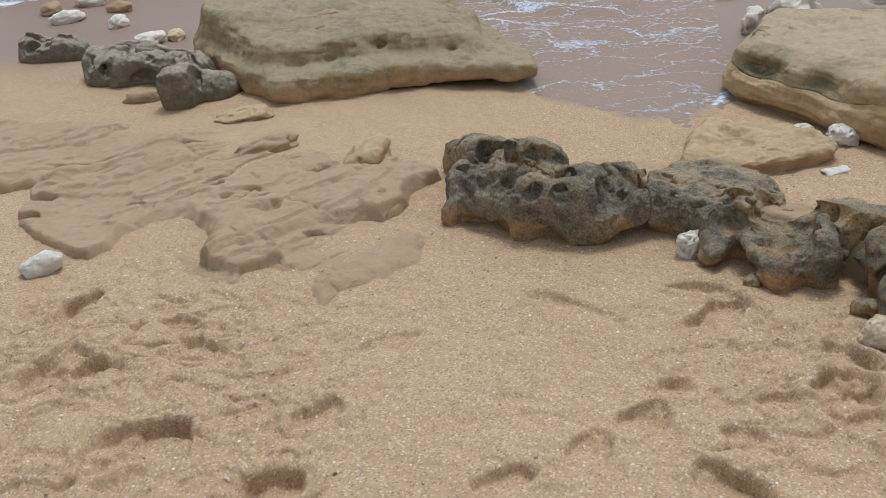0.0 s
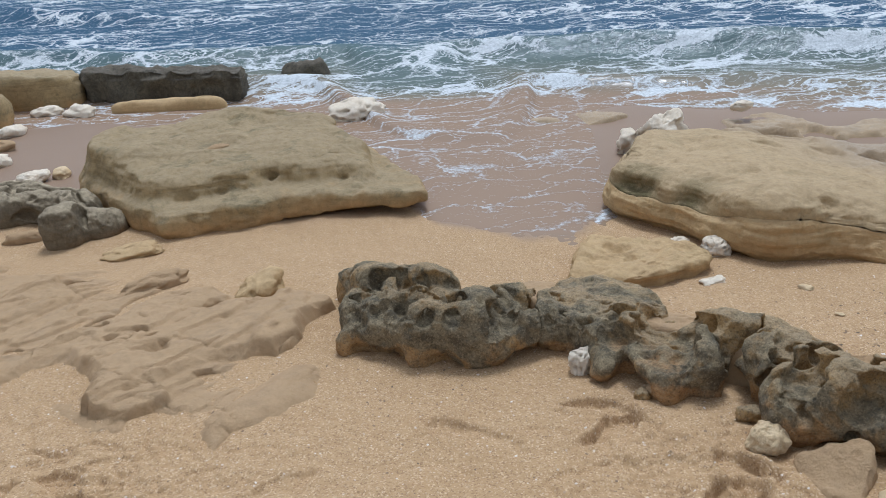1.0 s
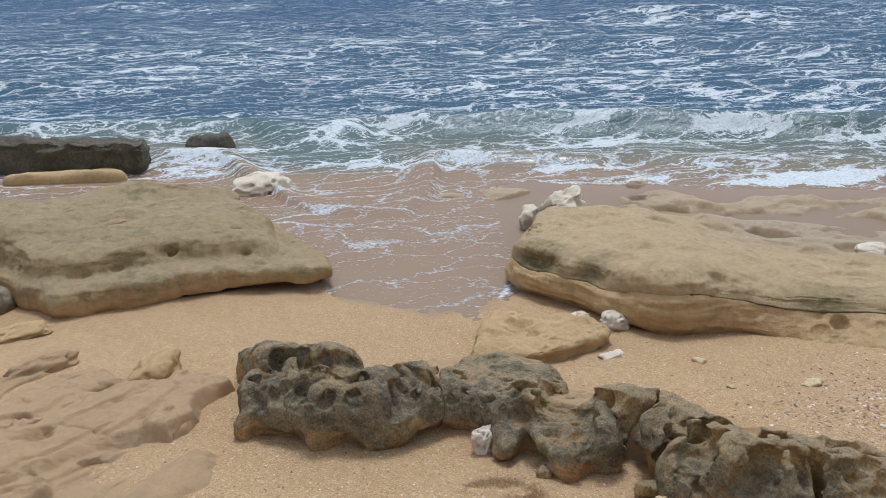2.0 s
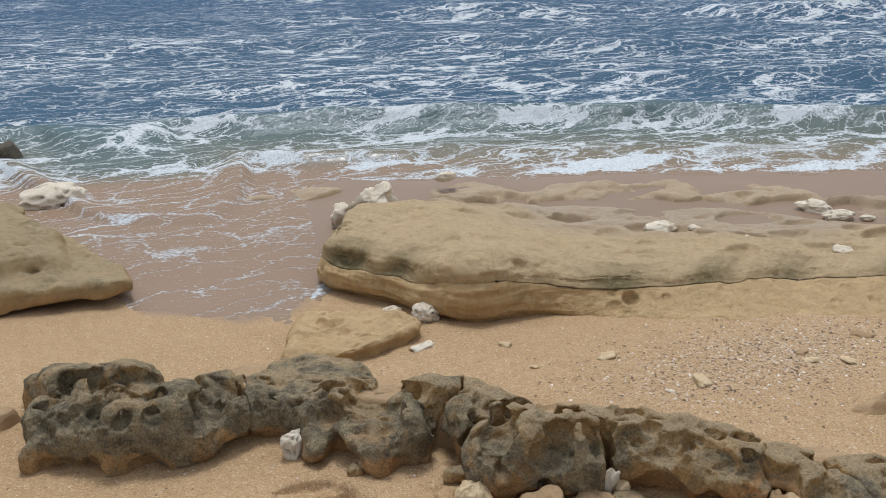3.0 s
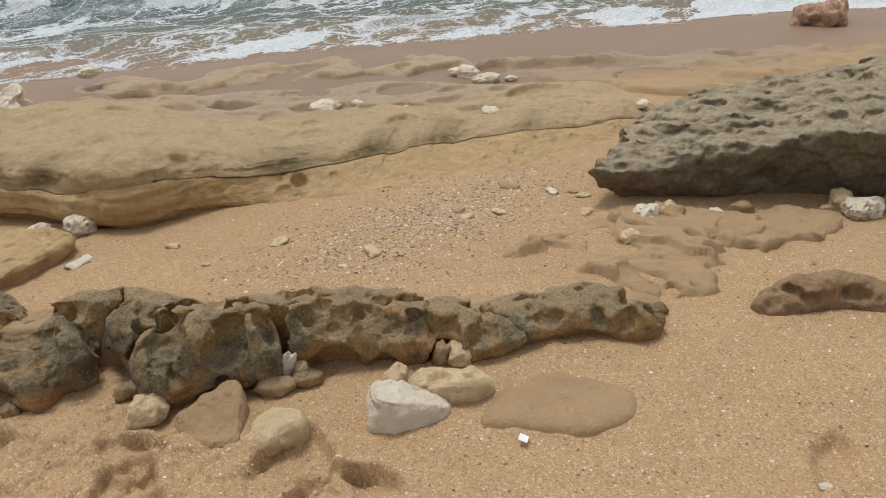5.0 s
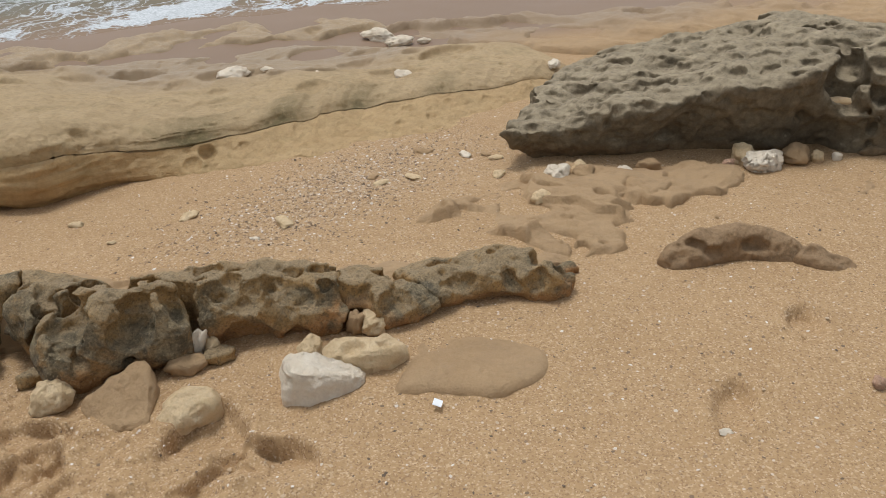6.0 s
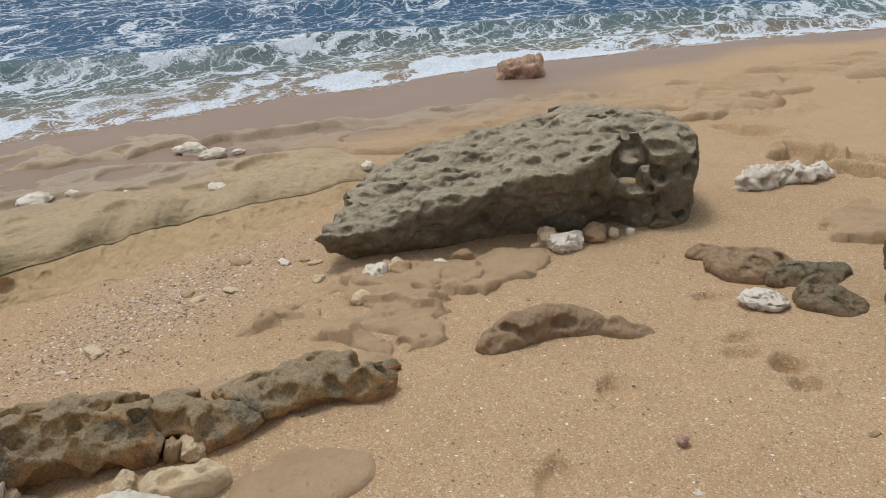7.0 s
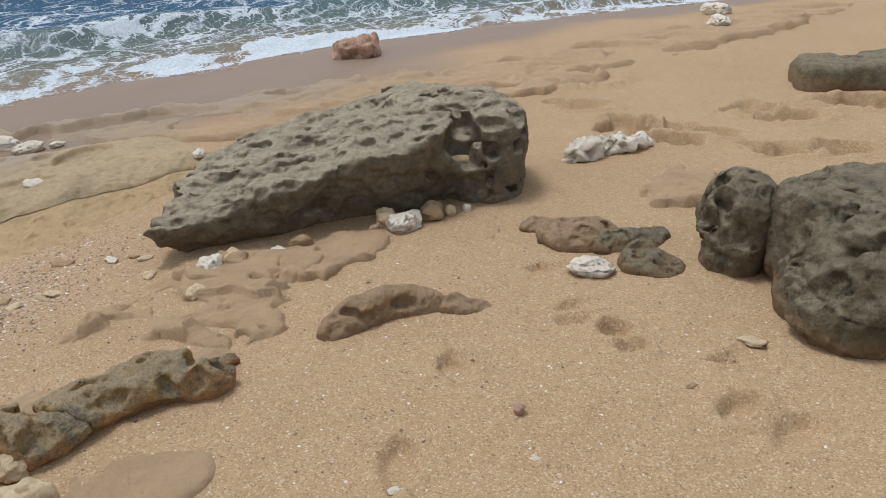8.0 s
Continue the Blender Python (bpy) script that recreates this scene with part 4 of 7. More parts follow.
HOLLOWS_OCHRE = ((2.04, 1.67, 0.165, 0.055, 0.045), (1.94, 1.73, 0.19, 0.055, 0.04), (2.06, 1.59, 0.15, 0.045, 0.03), (2.135, 1.53, 0.155, 0.035, 0.024), (2.15, 1.49, 0.12, 0.032, 0.024), (2.20, 1.45, 0.125, 0.042, 0.045), (2.275, 1.36, 0.105, 0.045, 0.045), (2.20, 1.63, 0.20, 0.05, 0.02), (2.50, 1.24, 0.075, 0.035, 0.02), (2.62, 1.10, 0.07, 0.028, 0.022), (2.68, 1.0, 0.085, 0.02, 0.02))
# x, y, half width, height, depth of the arches at its foot
ARCHES = ((0.14, 3.08, 0.12, 0.035, 0.03), (0.25, 2.98, 0.07, 0.055, 0.04), (0.44, 2.89, 0.06, 0.065, 0.05), (0.79, 2.91, 0.11, 0.05, 0.05), (1.10, 2.56, 0.09, 0.10, 0.10), (1.34, 2.40, 0.06, 0.09, 0.07), (1.43, 2.38, 0.05, 0.13, 0.10), (1.50, 2.2, 0.08, 0.12, 0.08), (1.54, 1.93, 0.05, 0.045, 0.06), (1.68, 1.86, 0.05, 0.04, 0.05), (1.93, 1.74, 0.12, 0.10, 0.055), (2.02, 1.6, 0.05, 0.06, 0.05), (2.17, 1.45, 0.06, 0.12, 0.10), (2.40, 1.27, 0.06, 0.03, 0.03), (2.58, 1.16, 0.10, 0.04, 0.035))
# lumps on it: x, y, height of the middle, and three half sizes along, across and up
LUMPS = ((0.33, 2.955, 0.03, 0.03, 0.04, 0.09), (0.05, 3.16, 0.02, 0.05, 0.05, 0.07), (0.57, 2.93, 0.10, 0.13, 0.09, 0.13), (0.29, 3.24, 0.23, 0.06, 0.05, 0.06), (0.63, 2.98, 0.18, 0.09, 0.08, 0.09), (1.04, 2.66, 0.04, 0.05, 0.08, 0.06), (1.20, 2.43, 0.02, 0.05, 0.06, 0.09), (1.32, 2.44, 0.08, 0.09, 0.07, 0.12), (1.53, 2.37, 0.14, 0.07, 0.07, 0.10), (1.45, 2.07, 0.08, 0.07, 0.07, 0.10), (1.56, 2.03, 0.16, 0.08, 0.07, 0.08), (1.72, 1.93, 0.10, 0.08, 0.08, 0.13))
CRACKS = ((0.86, 2.91, 0.006), (1.00, 2.84, 0.026), (1.415, 2.40, 0.004), (1.47, 2.26, 0.008), (1.775, 1.84, 0.026), (2.13, 1.47, 0.008), (2.40, 1.28, 0.004))
RIDGE_TALL = ((0.03, 0.22), (0.3, 0.265), (0.6, 0.265), (0.85, 0.225), (1.0, 0.20), (1.1, 0.215), (1.4, 0.235), (1.6, 0.25), (1.8, 0.24), (2.05, 0.205), (2.25, 0.165), (2.42, 0.125), (2.55, 0.135), (2.68, 0.15), (2.86, 0.125))
RIDGE_WIDE = ((0.03, 0.66), (0.3, 0.74), (0.6, 0.66), (0.85, 0.50), (1.0, 0.38), (1.4, 0.42), (1.8, 0.42), (2.05, 0.38), (2.45, 0.32), (2.86, 0.22))


def ridge():
    """A long body along its front, parted by its cracks, arched at its foot and eaten into hollows."""
    r = holder("rock_ridge", 1.4, 2.2)
    c = np.array(FRONT)
    at = np.r_[0, np.cumsum(np.linalg.norm(np.diff(c, axis=0), axis=1))]
    u = np.linspace(0, at[-1], 620)
    q = np.stack([np.interp(u, at, c[:, 0]), np.interp(u, at, c[:, 1])], 1)
    for _ in range(30):
        q[1:-1] = (q[:-2] + 2 * q[1:-1] + q[2:]) / 4
    ends = np.linspace(0.45, 0, 60, endpoint=False)[:, None]
    q = np.r_[q[0] + ends * (-0.83, 0.55), q, q[-1] + ends[::-1] * (0.7, -0.7)]
    u = np.r_[-ends[:, 0], u, at[-1] + ends[::-1, 0]]
    t = np.gradient(q, axis=0)
    t /= np.linalg.norm(t, axis=1, keepdims=True)
    back = np.stack([-t[:, 1], t[:, 0]], 1)

    def locate(p):
        """How far along the front, and how far behind it."""
        s, off = np.zeros(len(p)), np.zeros(len(p))
        for a in range(0, len(p), 20000):
            b = p[a:a + 20000, :2]
            d2 = (b[:, None, 0] - q[None, :, 0]) ** 2 + (b[:, None, 1] - q[None, :, 1]) ** 2
            i = d2.argmin(1)
            s[a:a + 20000] = u[i]
            off[a:a + 20000] = np.sqrt(d2[np.arange(len(b)), i]) * np.where(((b - q[i]) * back[i]).sum(1) < 0, -1, 1)
        return s, off

    def along(x, y):
        return float(locate(np.array([[x, y]]))[0][0])

    qx = lambda s: np.interp(s, u, q[:, 0])
    marks = [along(x, y) for x, y, _ in CRACKS]
    stops = [-0.02] + marks + [at[-1] + 0.04]
    gaps = [0.0] + [g for _, _, g in CRACKS] + [0.0]
    lift = (0.0, -0.025, 0.0, -0.012, 0.006, 0.0, -0.014, 0.0)
    rng = np.random.default_rng(12)
    hollows = HOLLOWS_GREY + HOLLOWS_BROWN + HOLLOWS_MIDDLE + HOLLOWS_OCHRE
    feet = [(along(x, y), w, h, d) for x, y, w, h, d in ARCHES]
    for k in range(len(stops) - 1):
        a, e = stops[k], stops[k + 1]
        mine = (u > a - 0.12) & (u < e + 0.12)
        deep = np.interp(q[mine, 0], *zip(*RIDGE_WIDE)).max() + 0.08
        pts = np.r_[q[mine] - back[mine] * 0.07, q[mine] + back[mine] * deep * 0.5, q[mine] + back[mine] * deep]
        if k == 2:
            pts = np.r_[pts, [(0.88, 3.42), (1.5, 3.1)]]
        lo, hi = pts.min(0), pts.max(0)
        g = base_z(pts[:, 0], pts[:, 1])
        F = Field((*lo, g.min() - 0.07), (*hi, g.max() + 0.34), 0.0066 if k in (0, 2, 4) else 0.0062)
        s, off = locate(F.flat)
        x = qx(s)
        tall, wide = np.interp(x, *zip(*RIDGE_TALL)) + lift[k], np.interp(x, *zip(*RIDGE_WIDE))
        p2 = np.c_[F.flat, 0 * s]
        top = tall * np.interp(off / wide, (-0.5, 0.0, 0.25, 0.6, 0.85, 1.0, 1.3), (0.98, 1.0, 1.02, 0.97, 0.62, 0.1, -0.6)) + 0.022 * fbm(p2 * 5.0, 3, 3)
        if k == 0:
            top = top * (1 - 0.75 * smooth(0.42, 0.78, F.flat[:, 0]) * smooth(0.28, 0.45, off))
        # the trough behind the grey end's front, and the rounded slab beyond it
        trough = off - 0.33 - 0.03 * np.sin(s * 9)
        top = top - 0.085 * np.exp(-((trough / 0.04) ** 2)) * smooth(0.80, 0.6, s) + 0.06 * np.exp(-(((off - 0.52) / 0.14) ** 2)) * smooth(1.0, 0.45, s)
        share = np.clip(F.over / F.shape(tall)[:, :, None], -0.3, 1.2)
        lean = np.interp(share, (-0.3, 0.0, 0.25, 0.55, 0.85, 1.2), (0.03, 0.015, 0.004, 0.0, 0.018, 0.06))
        for sm, w, h, d in feet:
            near = np.exp(-(((s - sm) / w) ** 4))
            if near.max() > 0.01:
                height = h * np.exp(-(((s - sm) / (w * 1.15)) ** 2)) + 0.008
                lean = lean + F.shape(d * near)[:, :, None] * np.clip(1 - (np.maximum(F.over, 0) / F.shape(height)[:, :, None]) ** 3, 0, 1)
        bulge = 0.02 * fbm(np.c_[s * 6, 0 * s, 0 * s], 3, 5)
        F.f = soft_max(lean - F.shape(off + bulge)[:, :, None], F.over - F.shape(top)[:, :, None], 0.05) - 0.012
        if k == 0:
            F.f = soft_max(F.f, F.shape(0.045 + 0.03 * np.sin(F.flat[:, 1] * 11) - F.flat[:, 0])[:, :, None] + 0.25 * np.clip(F.over - 0.15, 0, 1) ** 1.0 * 0.3, 0.09)
        sway = 0.025 * np.sin(off * 9 + k) + 0.012 * vnoise(p2 * 14, 77)
        for edge, gap, way in ((a, gaps[k], 1), (e, gaps[k + 1], -1)):
            if gap:
                cut = way * (edge - s - sway) + gap * smooth(0.40, 0.12, off) - 0.003
                F.f = soft_max(F.f, F.shape(cut)[:, :, None], 0.018)
        if k == 2:
            # the flat grey bench behind
            plan = inside(F.flat[:, 0], F.flat[:, 1], ((0.93, 3.08), (1.0, 3.30), (1.12, 3.36), (1.30, 3.31), (1.42, 3.07), (1.36, 2.82), (1.2, 2.62), (1.0, 2.75)))
            bench = soft_max(F.shape(-plan)[:, :, None], F.over - 0.165 - 0.012 * F.shape(fbm(p2 * 6, 3, 15))[:, :, None], 0.03)
            F.f = soft_min(F.f, bench, 0.02)
        if k == len(stops) - 2:
            F.f = soft_max(F.f, F.shape(s - e)[:, :, None], 0.12)
        for lx, ly, lz, la, lb, lc in LUMPS:
            if a - 0.02 < along(lx, ly) < e + 0.02:
                F.ball((lx, ly, lz), (la, lb, lc), 0.035, False, -35)
        for hx, hy, hz, long, high in hollows:
            if a - 0.05 < along(hx, hy) < e + 0.05:
                at_top = hz > 0.82 * np.interp(hx, *zip(*RIDGE_TALL))
                F.ball(F.onto((hx, hy, hz)), (long, high * 1.1 + 0.012, 0.062) if at_top else (long, 0.85 * long + 0.035, high), 0.007, True, -35, 0 if at_top else 20)
        # smaller hollows crowd along the crest
        for _ in range(int((80, 60, 85, 60, 60, 50, 25, 22)[k] * (e - a) / 0.55)):
            ps, po, size = rng.uniform(a, e), rng.uniform(0.0, 0.42), 0.012 + 0.026 * rng.random() ** 1.6
            if k > 4 and po > 0.25:
                continue
            i = int(np.argmin(np.abs(u - ps)))
            px, py = q[i] + back[i] * po
            hz = float(np.interp(q[i, 0], *zip(*RIDGE_TALL))) + lift[k] - (0.035 if po < 0.06 else 0.012) - rng.uniform(0, 0.02)
            F.ball(F.onto((px, py, hz)), (size * rng.uniform(1.0, 2.0), size * 0.9, size * rng.uniform(1.2, 2.0)), 0.007, True, rng.uniform(-65, -10))
        v, f = F.skin()
        vs, vo = locate(v)
        share = np.clip((v[:, 2] - base_z(v[:, 0], v[:, 1])) / np.interp(qx(vs), *zip(*RIDGE_TALL)), 0, 1.2)
        v = weather(v, f, (0.010, 11.0), (0.006, 24.0), ((0.045, 0.016, 0.3), (0.02, 0.006, 0.35)), 0, lambda p: 0.25 + 0.75 * smooth(0.3, 0.75, share))
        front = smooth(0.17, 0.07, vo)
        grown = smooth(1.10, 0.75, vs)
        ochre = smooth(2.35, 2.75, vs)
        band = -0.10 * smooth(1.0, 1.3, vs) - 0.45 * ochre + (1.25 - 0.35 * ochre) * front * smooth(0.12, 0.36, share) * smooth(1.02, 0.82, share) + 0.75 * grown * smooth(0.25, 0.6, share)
        foot = front * smooth(0.62, 0.15, share + 0.25 * fbm(v * 6.0, 3, 87)) * (1 - 0.55 * grown) * (1 + 0.5 * ochre)
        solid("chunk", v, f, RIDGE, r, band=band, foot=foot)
    return tagged(r, "long dark ridge of pitted weathered limestone rising from sand", "rock")


ridge()

# ---- large rocks ----
LOWER_BED = ((-1.75, 6.1), (-1.42, 5.62), (-1.07, 5.12), (-0.85, 5.10), (-0.5, 5.19), (0.0, 5.26), (0.4, 5.15), (0.64, 5.09), (0.73, 5.25), (0.55, 5.8), (0.3, 6.5), (-0.3, 7.0), (-1.2, 6.9), (-1.7, 6.6))
UPPER_BED = ((-1.76, 6.12), (-1.45, 5.74), (-1.13, 5.35), (-0.8, 5.33), (-0.4, 5.39), (0.05, 5.43), (0.34, 5.40), (0.44, 5.55), (0.42, 5.9), (0.2, 6.4), (-0.3, 6.9), (-1.2, 6.85), (-1.7, 6.6))


def layered_boulder():
    """A thick lower bed that juts out in a prow over the sand, and a stepped-back upper one with worn hollows."""
    F = Field((-1.9, 4.95, -0.78), (0.9, 7.2, 0.06), 0.0165)
    x, y = F.flat.T
    p = np.c_[F.flat, 0 * x]
    wave = 0.03 * fbm(p * 2.5, 3, 31)
    low = inside(x, y, LOWER_BED) + wave
    up = inside(x, y, UPPER_BED) + wave + 0.02 * fbm(p * 6, 3, 33)
    prow = smooth(-0.5, 0.5, x)
    top = 0.29 + 0.11 * smooth(5.3, 6.2, y) - 0.07 * smooth(-0.2, 0.5, x) + 0.03 * fbm(p * 1.6, 3, 35)
    over = F.over
    lower = soft_max(F.shape(-low)[:, :, None] + 0.5 * np.clip(0.04 - over, 0, 1), over - F.shape(0.165 + 0.0 * x)[:, :, None], 0.05)
    cave = np.maximum(over - F.shape(0.075 * prow)[:, :, None], F.shape(low - 0.42)[:, :, None])
    lower = soft_max(lower, -np.maximum(cave, F.shape(-0.35 - x)[:, :, None]), 0.02)
    share = np.clip(over / F.shape(top)[:, :, None], 0, 1)
    upper = soft_max(0.10 * share - F.shape(up)[:, :, None], over - F.shape(top)[:, :, None], 0.05)
    F.f = soft_min(lower, upper, 0.04) - 0.012
    for bx, by, bz, a, b, c in ((-0.65, 6.75, 0.36, 0.32, 0.16, 0.10), (-0.1, 6.6, 0.33, 0.26, 0.18, 0.08), (-1.5, 6.5, 0.33, 0.14, 0.14, 0.12)):
        F.ball((bx, by, bz), (a, b, c), 0.05, False)
    for bx, by, bz, a, b, c in ((-0.75, 6.0, 0.42, 0.22, 0.12, 0.05), (-0.25, 6.35, 0.42, 0.2, 0.3, 0.05), (-1.05, 5.55, 0.42, 0.16, 0.2, 0.05)):
        F.ball((bx, by, bz), (a, b, c), 0.04, True, 10)
    rng = np.random.default_rng(5)
    for _ in range(34):
        size = 0.010 + 0.012 * rng.random() ** 2
        F.ball(F.onto((rng.uniform(-1.1, 0.45), rng.uniform(5.15, 5.9), rng.uniform(0.08, 0.36)), 0.2), (size * 1.8, size, size), 0.012, True, 8)
    v, f = F.skin()
    v = weather(v, f, (0.016, 5.0), (0.006, 18.0), ((0.07, 0.012, 0.2), (0.035, 0.006, 0.2)), 12)
    n = face_normals(v, f)
    bed = np.exp(-((fbm(v * (0.8, 0.8, 14.0), 2, 37) / 0.10) ** 2))
    v = v - n * (0.010 * bed * smooth(0.8, 0.4, n[:, 2]))[:, None]
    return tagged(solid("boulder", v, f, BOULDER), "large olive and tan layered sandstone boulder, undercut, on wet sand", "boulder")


layered_boulder()
tagged(stone("stone", -0.72, 6.0, (0.17, 0.10, 0.06), SLAB, 10, 613, 0.25, 0.2, rows=14, z=float(base_z(-0.72, 6.0)) + 0.335), "small worn stone in the hollow on the boulder", "stone")

LEDGE_FRONT = ((1.92, 5.1), (1.79, 4.85), (1.785, 4.63), (1.88, 4.44), (2.03, 4.13), (2.13, 3.86), (2.24, 3.62), (2.42, 3.555), (2.62, 3.52), (2.8, 3.36), (2.98, 3.16), (3.25, 3.0), (3.6, 2.8), (4.05, 2.52), (4.5, 2.3), (5.2, 2.15))
LEDGE_BACK = ((2.7, 6.1), (3.3, 6.25), (4.1, 6.05), (4.8, 5.7), (5.4, 5.3), (6.0, 4.7), (6.4, 4.0), (6.5, 3.3), (6.3, 2.7), (6.0, 2.2))
LEDGE_HOLLOWS = ((3.98, 5.04, 0.22, 0.10), (4.66, 5.0, 0.28, 0.06), (5.28, 4.49, 0.3, 0.06), (4.44, 4.0, 0.2, 0.06), (4.68, 3.8, 0.28, 0.09), (4.75, 3.26, 0.25, 0.05), (5.58, 3.41, 0.3, 0.07), (4.28, 4.36, 0.3, 0.07), (3.45, 5.6, 0.25, 0.05), (4.1, 3.4, 0.16, 0.04), (5.1, 3.9, 0.2, 0.05), (3.7, 4.6, 0.14, 0.03))
LEDGE_LENSES = ((1.86, 4.55, 0.17, 0.10), (2.04, 4.15, 0.12, 0.05), (2.90, 3.24, 0.17, 0.055), (3.30, 2.98, 0.12, 0.05), (3.66, 2.75, 0.11, 0.045), (4.1, 2.5, 0.10, 0.03))


def ledge_top(x, y, p):
    """Height of the ledge's flat top over the smooth sand."""
    left = smooth(3.7, 2.4, x + 0.3 * (4.0 - y))
    d, _ = line_dist(x, y, LEDGE_FRONT)
    h = left * np.interp(d, (0.0, 0.3, 0.8, 1.6), (0.29, 0.325, 0.31, 0.24)) + (1 - left) * np.interp(d, (0, 0.5, 0.9, 1.6, 2.4), (0.15, 0.19, 0.20, 0.17, 0.11)) * (0.6 + 0.4 * smooth(5.6, 3.4, x))
    h = h + 0.022 * fbm(p * 2.4, 3, 53) + 0.007 * fbm(p * 11.0, 4, 57)
    for cx, cy, r, deep in LEDGE_HOLLOWS:
        k = np.clip(1 - ((x - cx + 0.06 * vnoise(p * 5, 4)) ** 2 + ((y - cy + 0.05 * vnoise(p * 6, 5)) * 1.3) ** 2) / r**2, 0, 1)
        h = h - deep * np.sqrt(k) * smooth(0, 0.35, k)
    h = h - 0.05 * pits(p * (1, 1.3, 1), 0.34, 0.3, 56) * smooth(0.5, 1.2, d) - 0.014 * pits(p, 0.07, 0.25, 55)
    # a thin second bed that ends in a small step
    edge = d - 1.25 - 0.3 * vnoise(p * 1.7, 58)
    h = h - 0.035 * smooth(-0.012, 0.012, edge) * smooth(3.0, 4.0, x)
    back, _ = line_dist(x, y, LEDGE_BACK)
    fade = smooth(-0.05, 0.9, back + 0.3 * fbm(p * 1.5, 2, 59))
    return h * fade - 0.05 * (1 - fade)


def ledge():
    """Two beds of sandstone: a bulging lower one, a thin crack, and an upper one hollowed over the crack."""
    r = holder("rock_ledge", 2.9, 3.9)
    lines = []
    for pts, turns in ((LEDGE_FRONT, 500), (LEDGE_BACK, 3000)):
        c = np.array(pts)
        at = np.r_[0, np.cumsum(np.linalg.norm(np.diff(c, axis=0), axis=1))]
        u = np.linspace(0, at[-1], 520)
        q = np.stack([np.interp(u, at, c[:, 0]), np.interp(u, at, c[:, 1])], 1)
        for _ in range(turns // 5):
            q[1:-1] = (q[:-2] + 2 * q[1:-1] + q[2:]) / 4
        lines.append((u, q))
    (u, q), (_, far) = lines
    n = len(u)
    aim = far - q
    reach = np.linalg.norm(aim, axis=1, keepdims=True)
    aim = aim / reach
    t = np.gradient(q, axis=0)
    side = np.stack([-t[:, 1], t[:, 0]], 1) / np.linalg.norm(t, axis=1, keepdims=True)
    left = smooth(3.7, 2.3, q[:, 0])
    line = np.c_[u, 0 * u, 0 * u]
    crest = 0.62 + 0.09 * vnoise(line * 1.6, 81) + 0.03 * vnoise(line * 5, 83)
    steep_o, mild_o = (0.09, 0.05, 0.01, 0.0, 0.012, 0.03), (-0.02, 0.06, 0.18, 0.30, 0.40, 0.47)
    low_z = np.array((-0.25, 0.0, 0.2, 0.5, 0.8, 1.0))
    up_s, up_m = (0.033, 0.04, 0.055, 0.085, 0.14, 0.24), (0.475, 0.50, 0.54, 0.60, 0.69, 0.85)
    up_z = np.array((0.0, 0.3, 0.6, 0.83, 0.96, 1.0))
    lens = np.zeros(n)
    for x, y, w, deep in LEDGE_LENSES:
        s = u[np.argmin((q[:, 0] - x) ** 2 + (q[:, 1] - y) ** 2)]
        lens = np.maximum(lens, deep * np.exp(-(((u - s) / w) ** 2)))
    top0 = None

    def place(o):
        return q + (side * np.minimum(o, 0.1)[:, None] + aim * np.maximum(o - 0.1, 0)[:, None])

    rim = place(left * 0.24 + (1 - left) * 0.85)
    top0 = ledge_top(rim[:, 0], rim[:, 1], np.c_[rim, 0 * u])
    beds = []
    lower = []
    for k in np.linspace(0, 5, 46):
        o = left * np.interp(k, range(6), steep_o) + (1 - left) * np.interp(k, range(6), mild_o)
        xy = place(o)
        lower.append(np.c_[xy, base_z(xy[:, 0], xy[:, 1]) + top0 * crest * np.interp(k, range(6), low_z)])
    # the crack runs back under the upper bed
    for back in (0.004, 0.012, 0.02):
        xy = place(left * 0.03 + (1 - left) * 0.47 + back)
        lower.append(np.c_[xy, base_z(xy[:, 0], xy[:, 1]) + top0 * crest - 0.002])
    upper = []
    for back in (0.02, 0.012, 0.004):
        xy = place(left * 0.033 + (1 - left) * 0.475 + back)
        upper.append(np.c_[xy, base_z(xy[:, 0], xy[:, 1]) + top0 * crest + 0.003])
    for k in np.linspace(0, 5, 34):
        z = np.interp(k, range(6), up_z)
        o = left * np.interp(k, range(6), up_s) + (1 - left) * np.interp(k, range(6), up_m) + lens * (0.6 + 0.4 * left) * np.sin(math.pi * z**0.6)
        xy = place(o)
        upper.append(np.c_[xy, base_z(xy[:, 0], xy[:, 1]) + top0 * (crest + (1 - crest) * z) + 0.003 * (1 - z)])
    start = left * 0.24 + (1 - left) * 0.85
    for k in np.linspace(0, 1, 120)[1:]:
        o = start + (reach[:, 0] - start) * k**1.25
        xy = place(o)
        h = ledge_top(xy[:, 0], xy[:, 1], np.c_[xy, 0 * u])
        upper.append(np.c_[xy, base_z(xy[:, 0], xy[:, 1]) + h])
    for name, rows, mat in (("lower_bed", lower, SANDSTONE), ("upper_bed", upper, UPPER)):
        p = np.array(rows)
        nn = np.cross(np.gradient(p, axis=1), np.gradient(p, axis=0))
        nn /= np.maximum(np.linalg.norm(nn, axis=2, keepdims=True), 1e-9)
        flat, fn = p.reshape(-1, 3), nn.reshape(-1, 3)
        lf = np.tile(left, len(rows))
        wall = np.ones(len(flat)) if name == "lower_bed" else np.repeat(np.r_[np.ones(37), np.linspace(1, 0, 40), np.zeros(len(rows) - 77)], n)
        wall[:n * 2] *= 0.3
        near_crack = np.ones(len(rows))
        if name == "lower_bed":
            near_crack[-12:] = np.linspace(1, 0.12, 12)
        else:
            near_crack[:12] = np.linspace(0.12, 1, 12)
        wall = wall * np.repeat(near_crack, n)
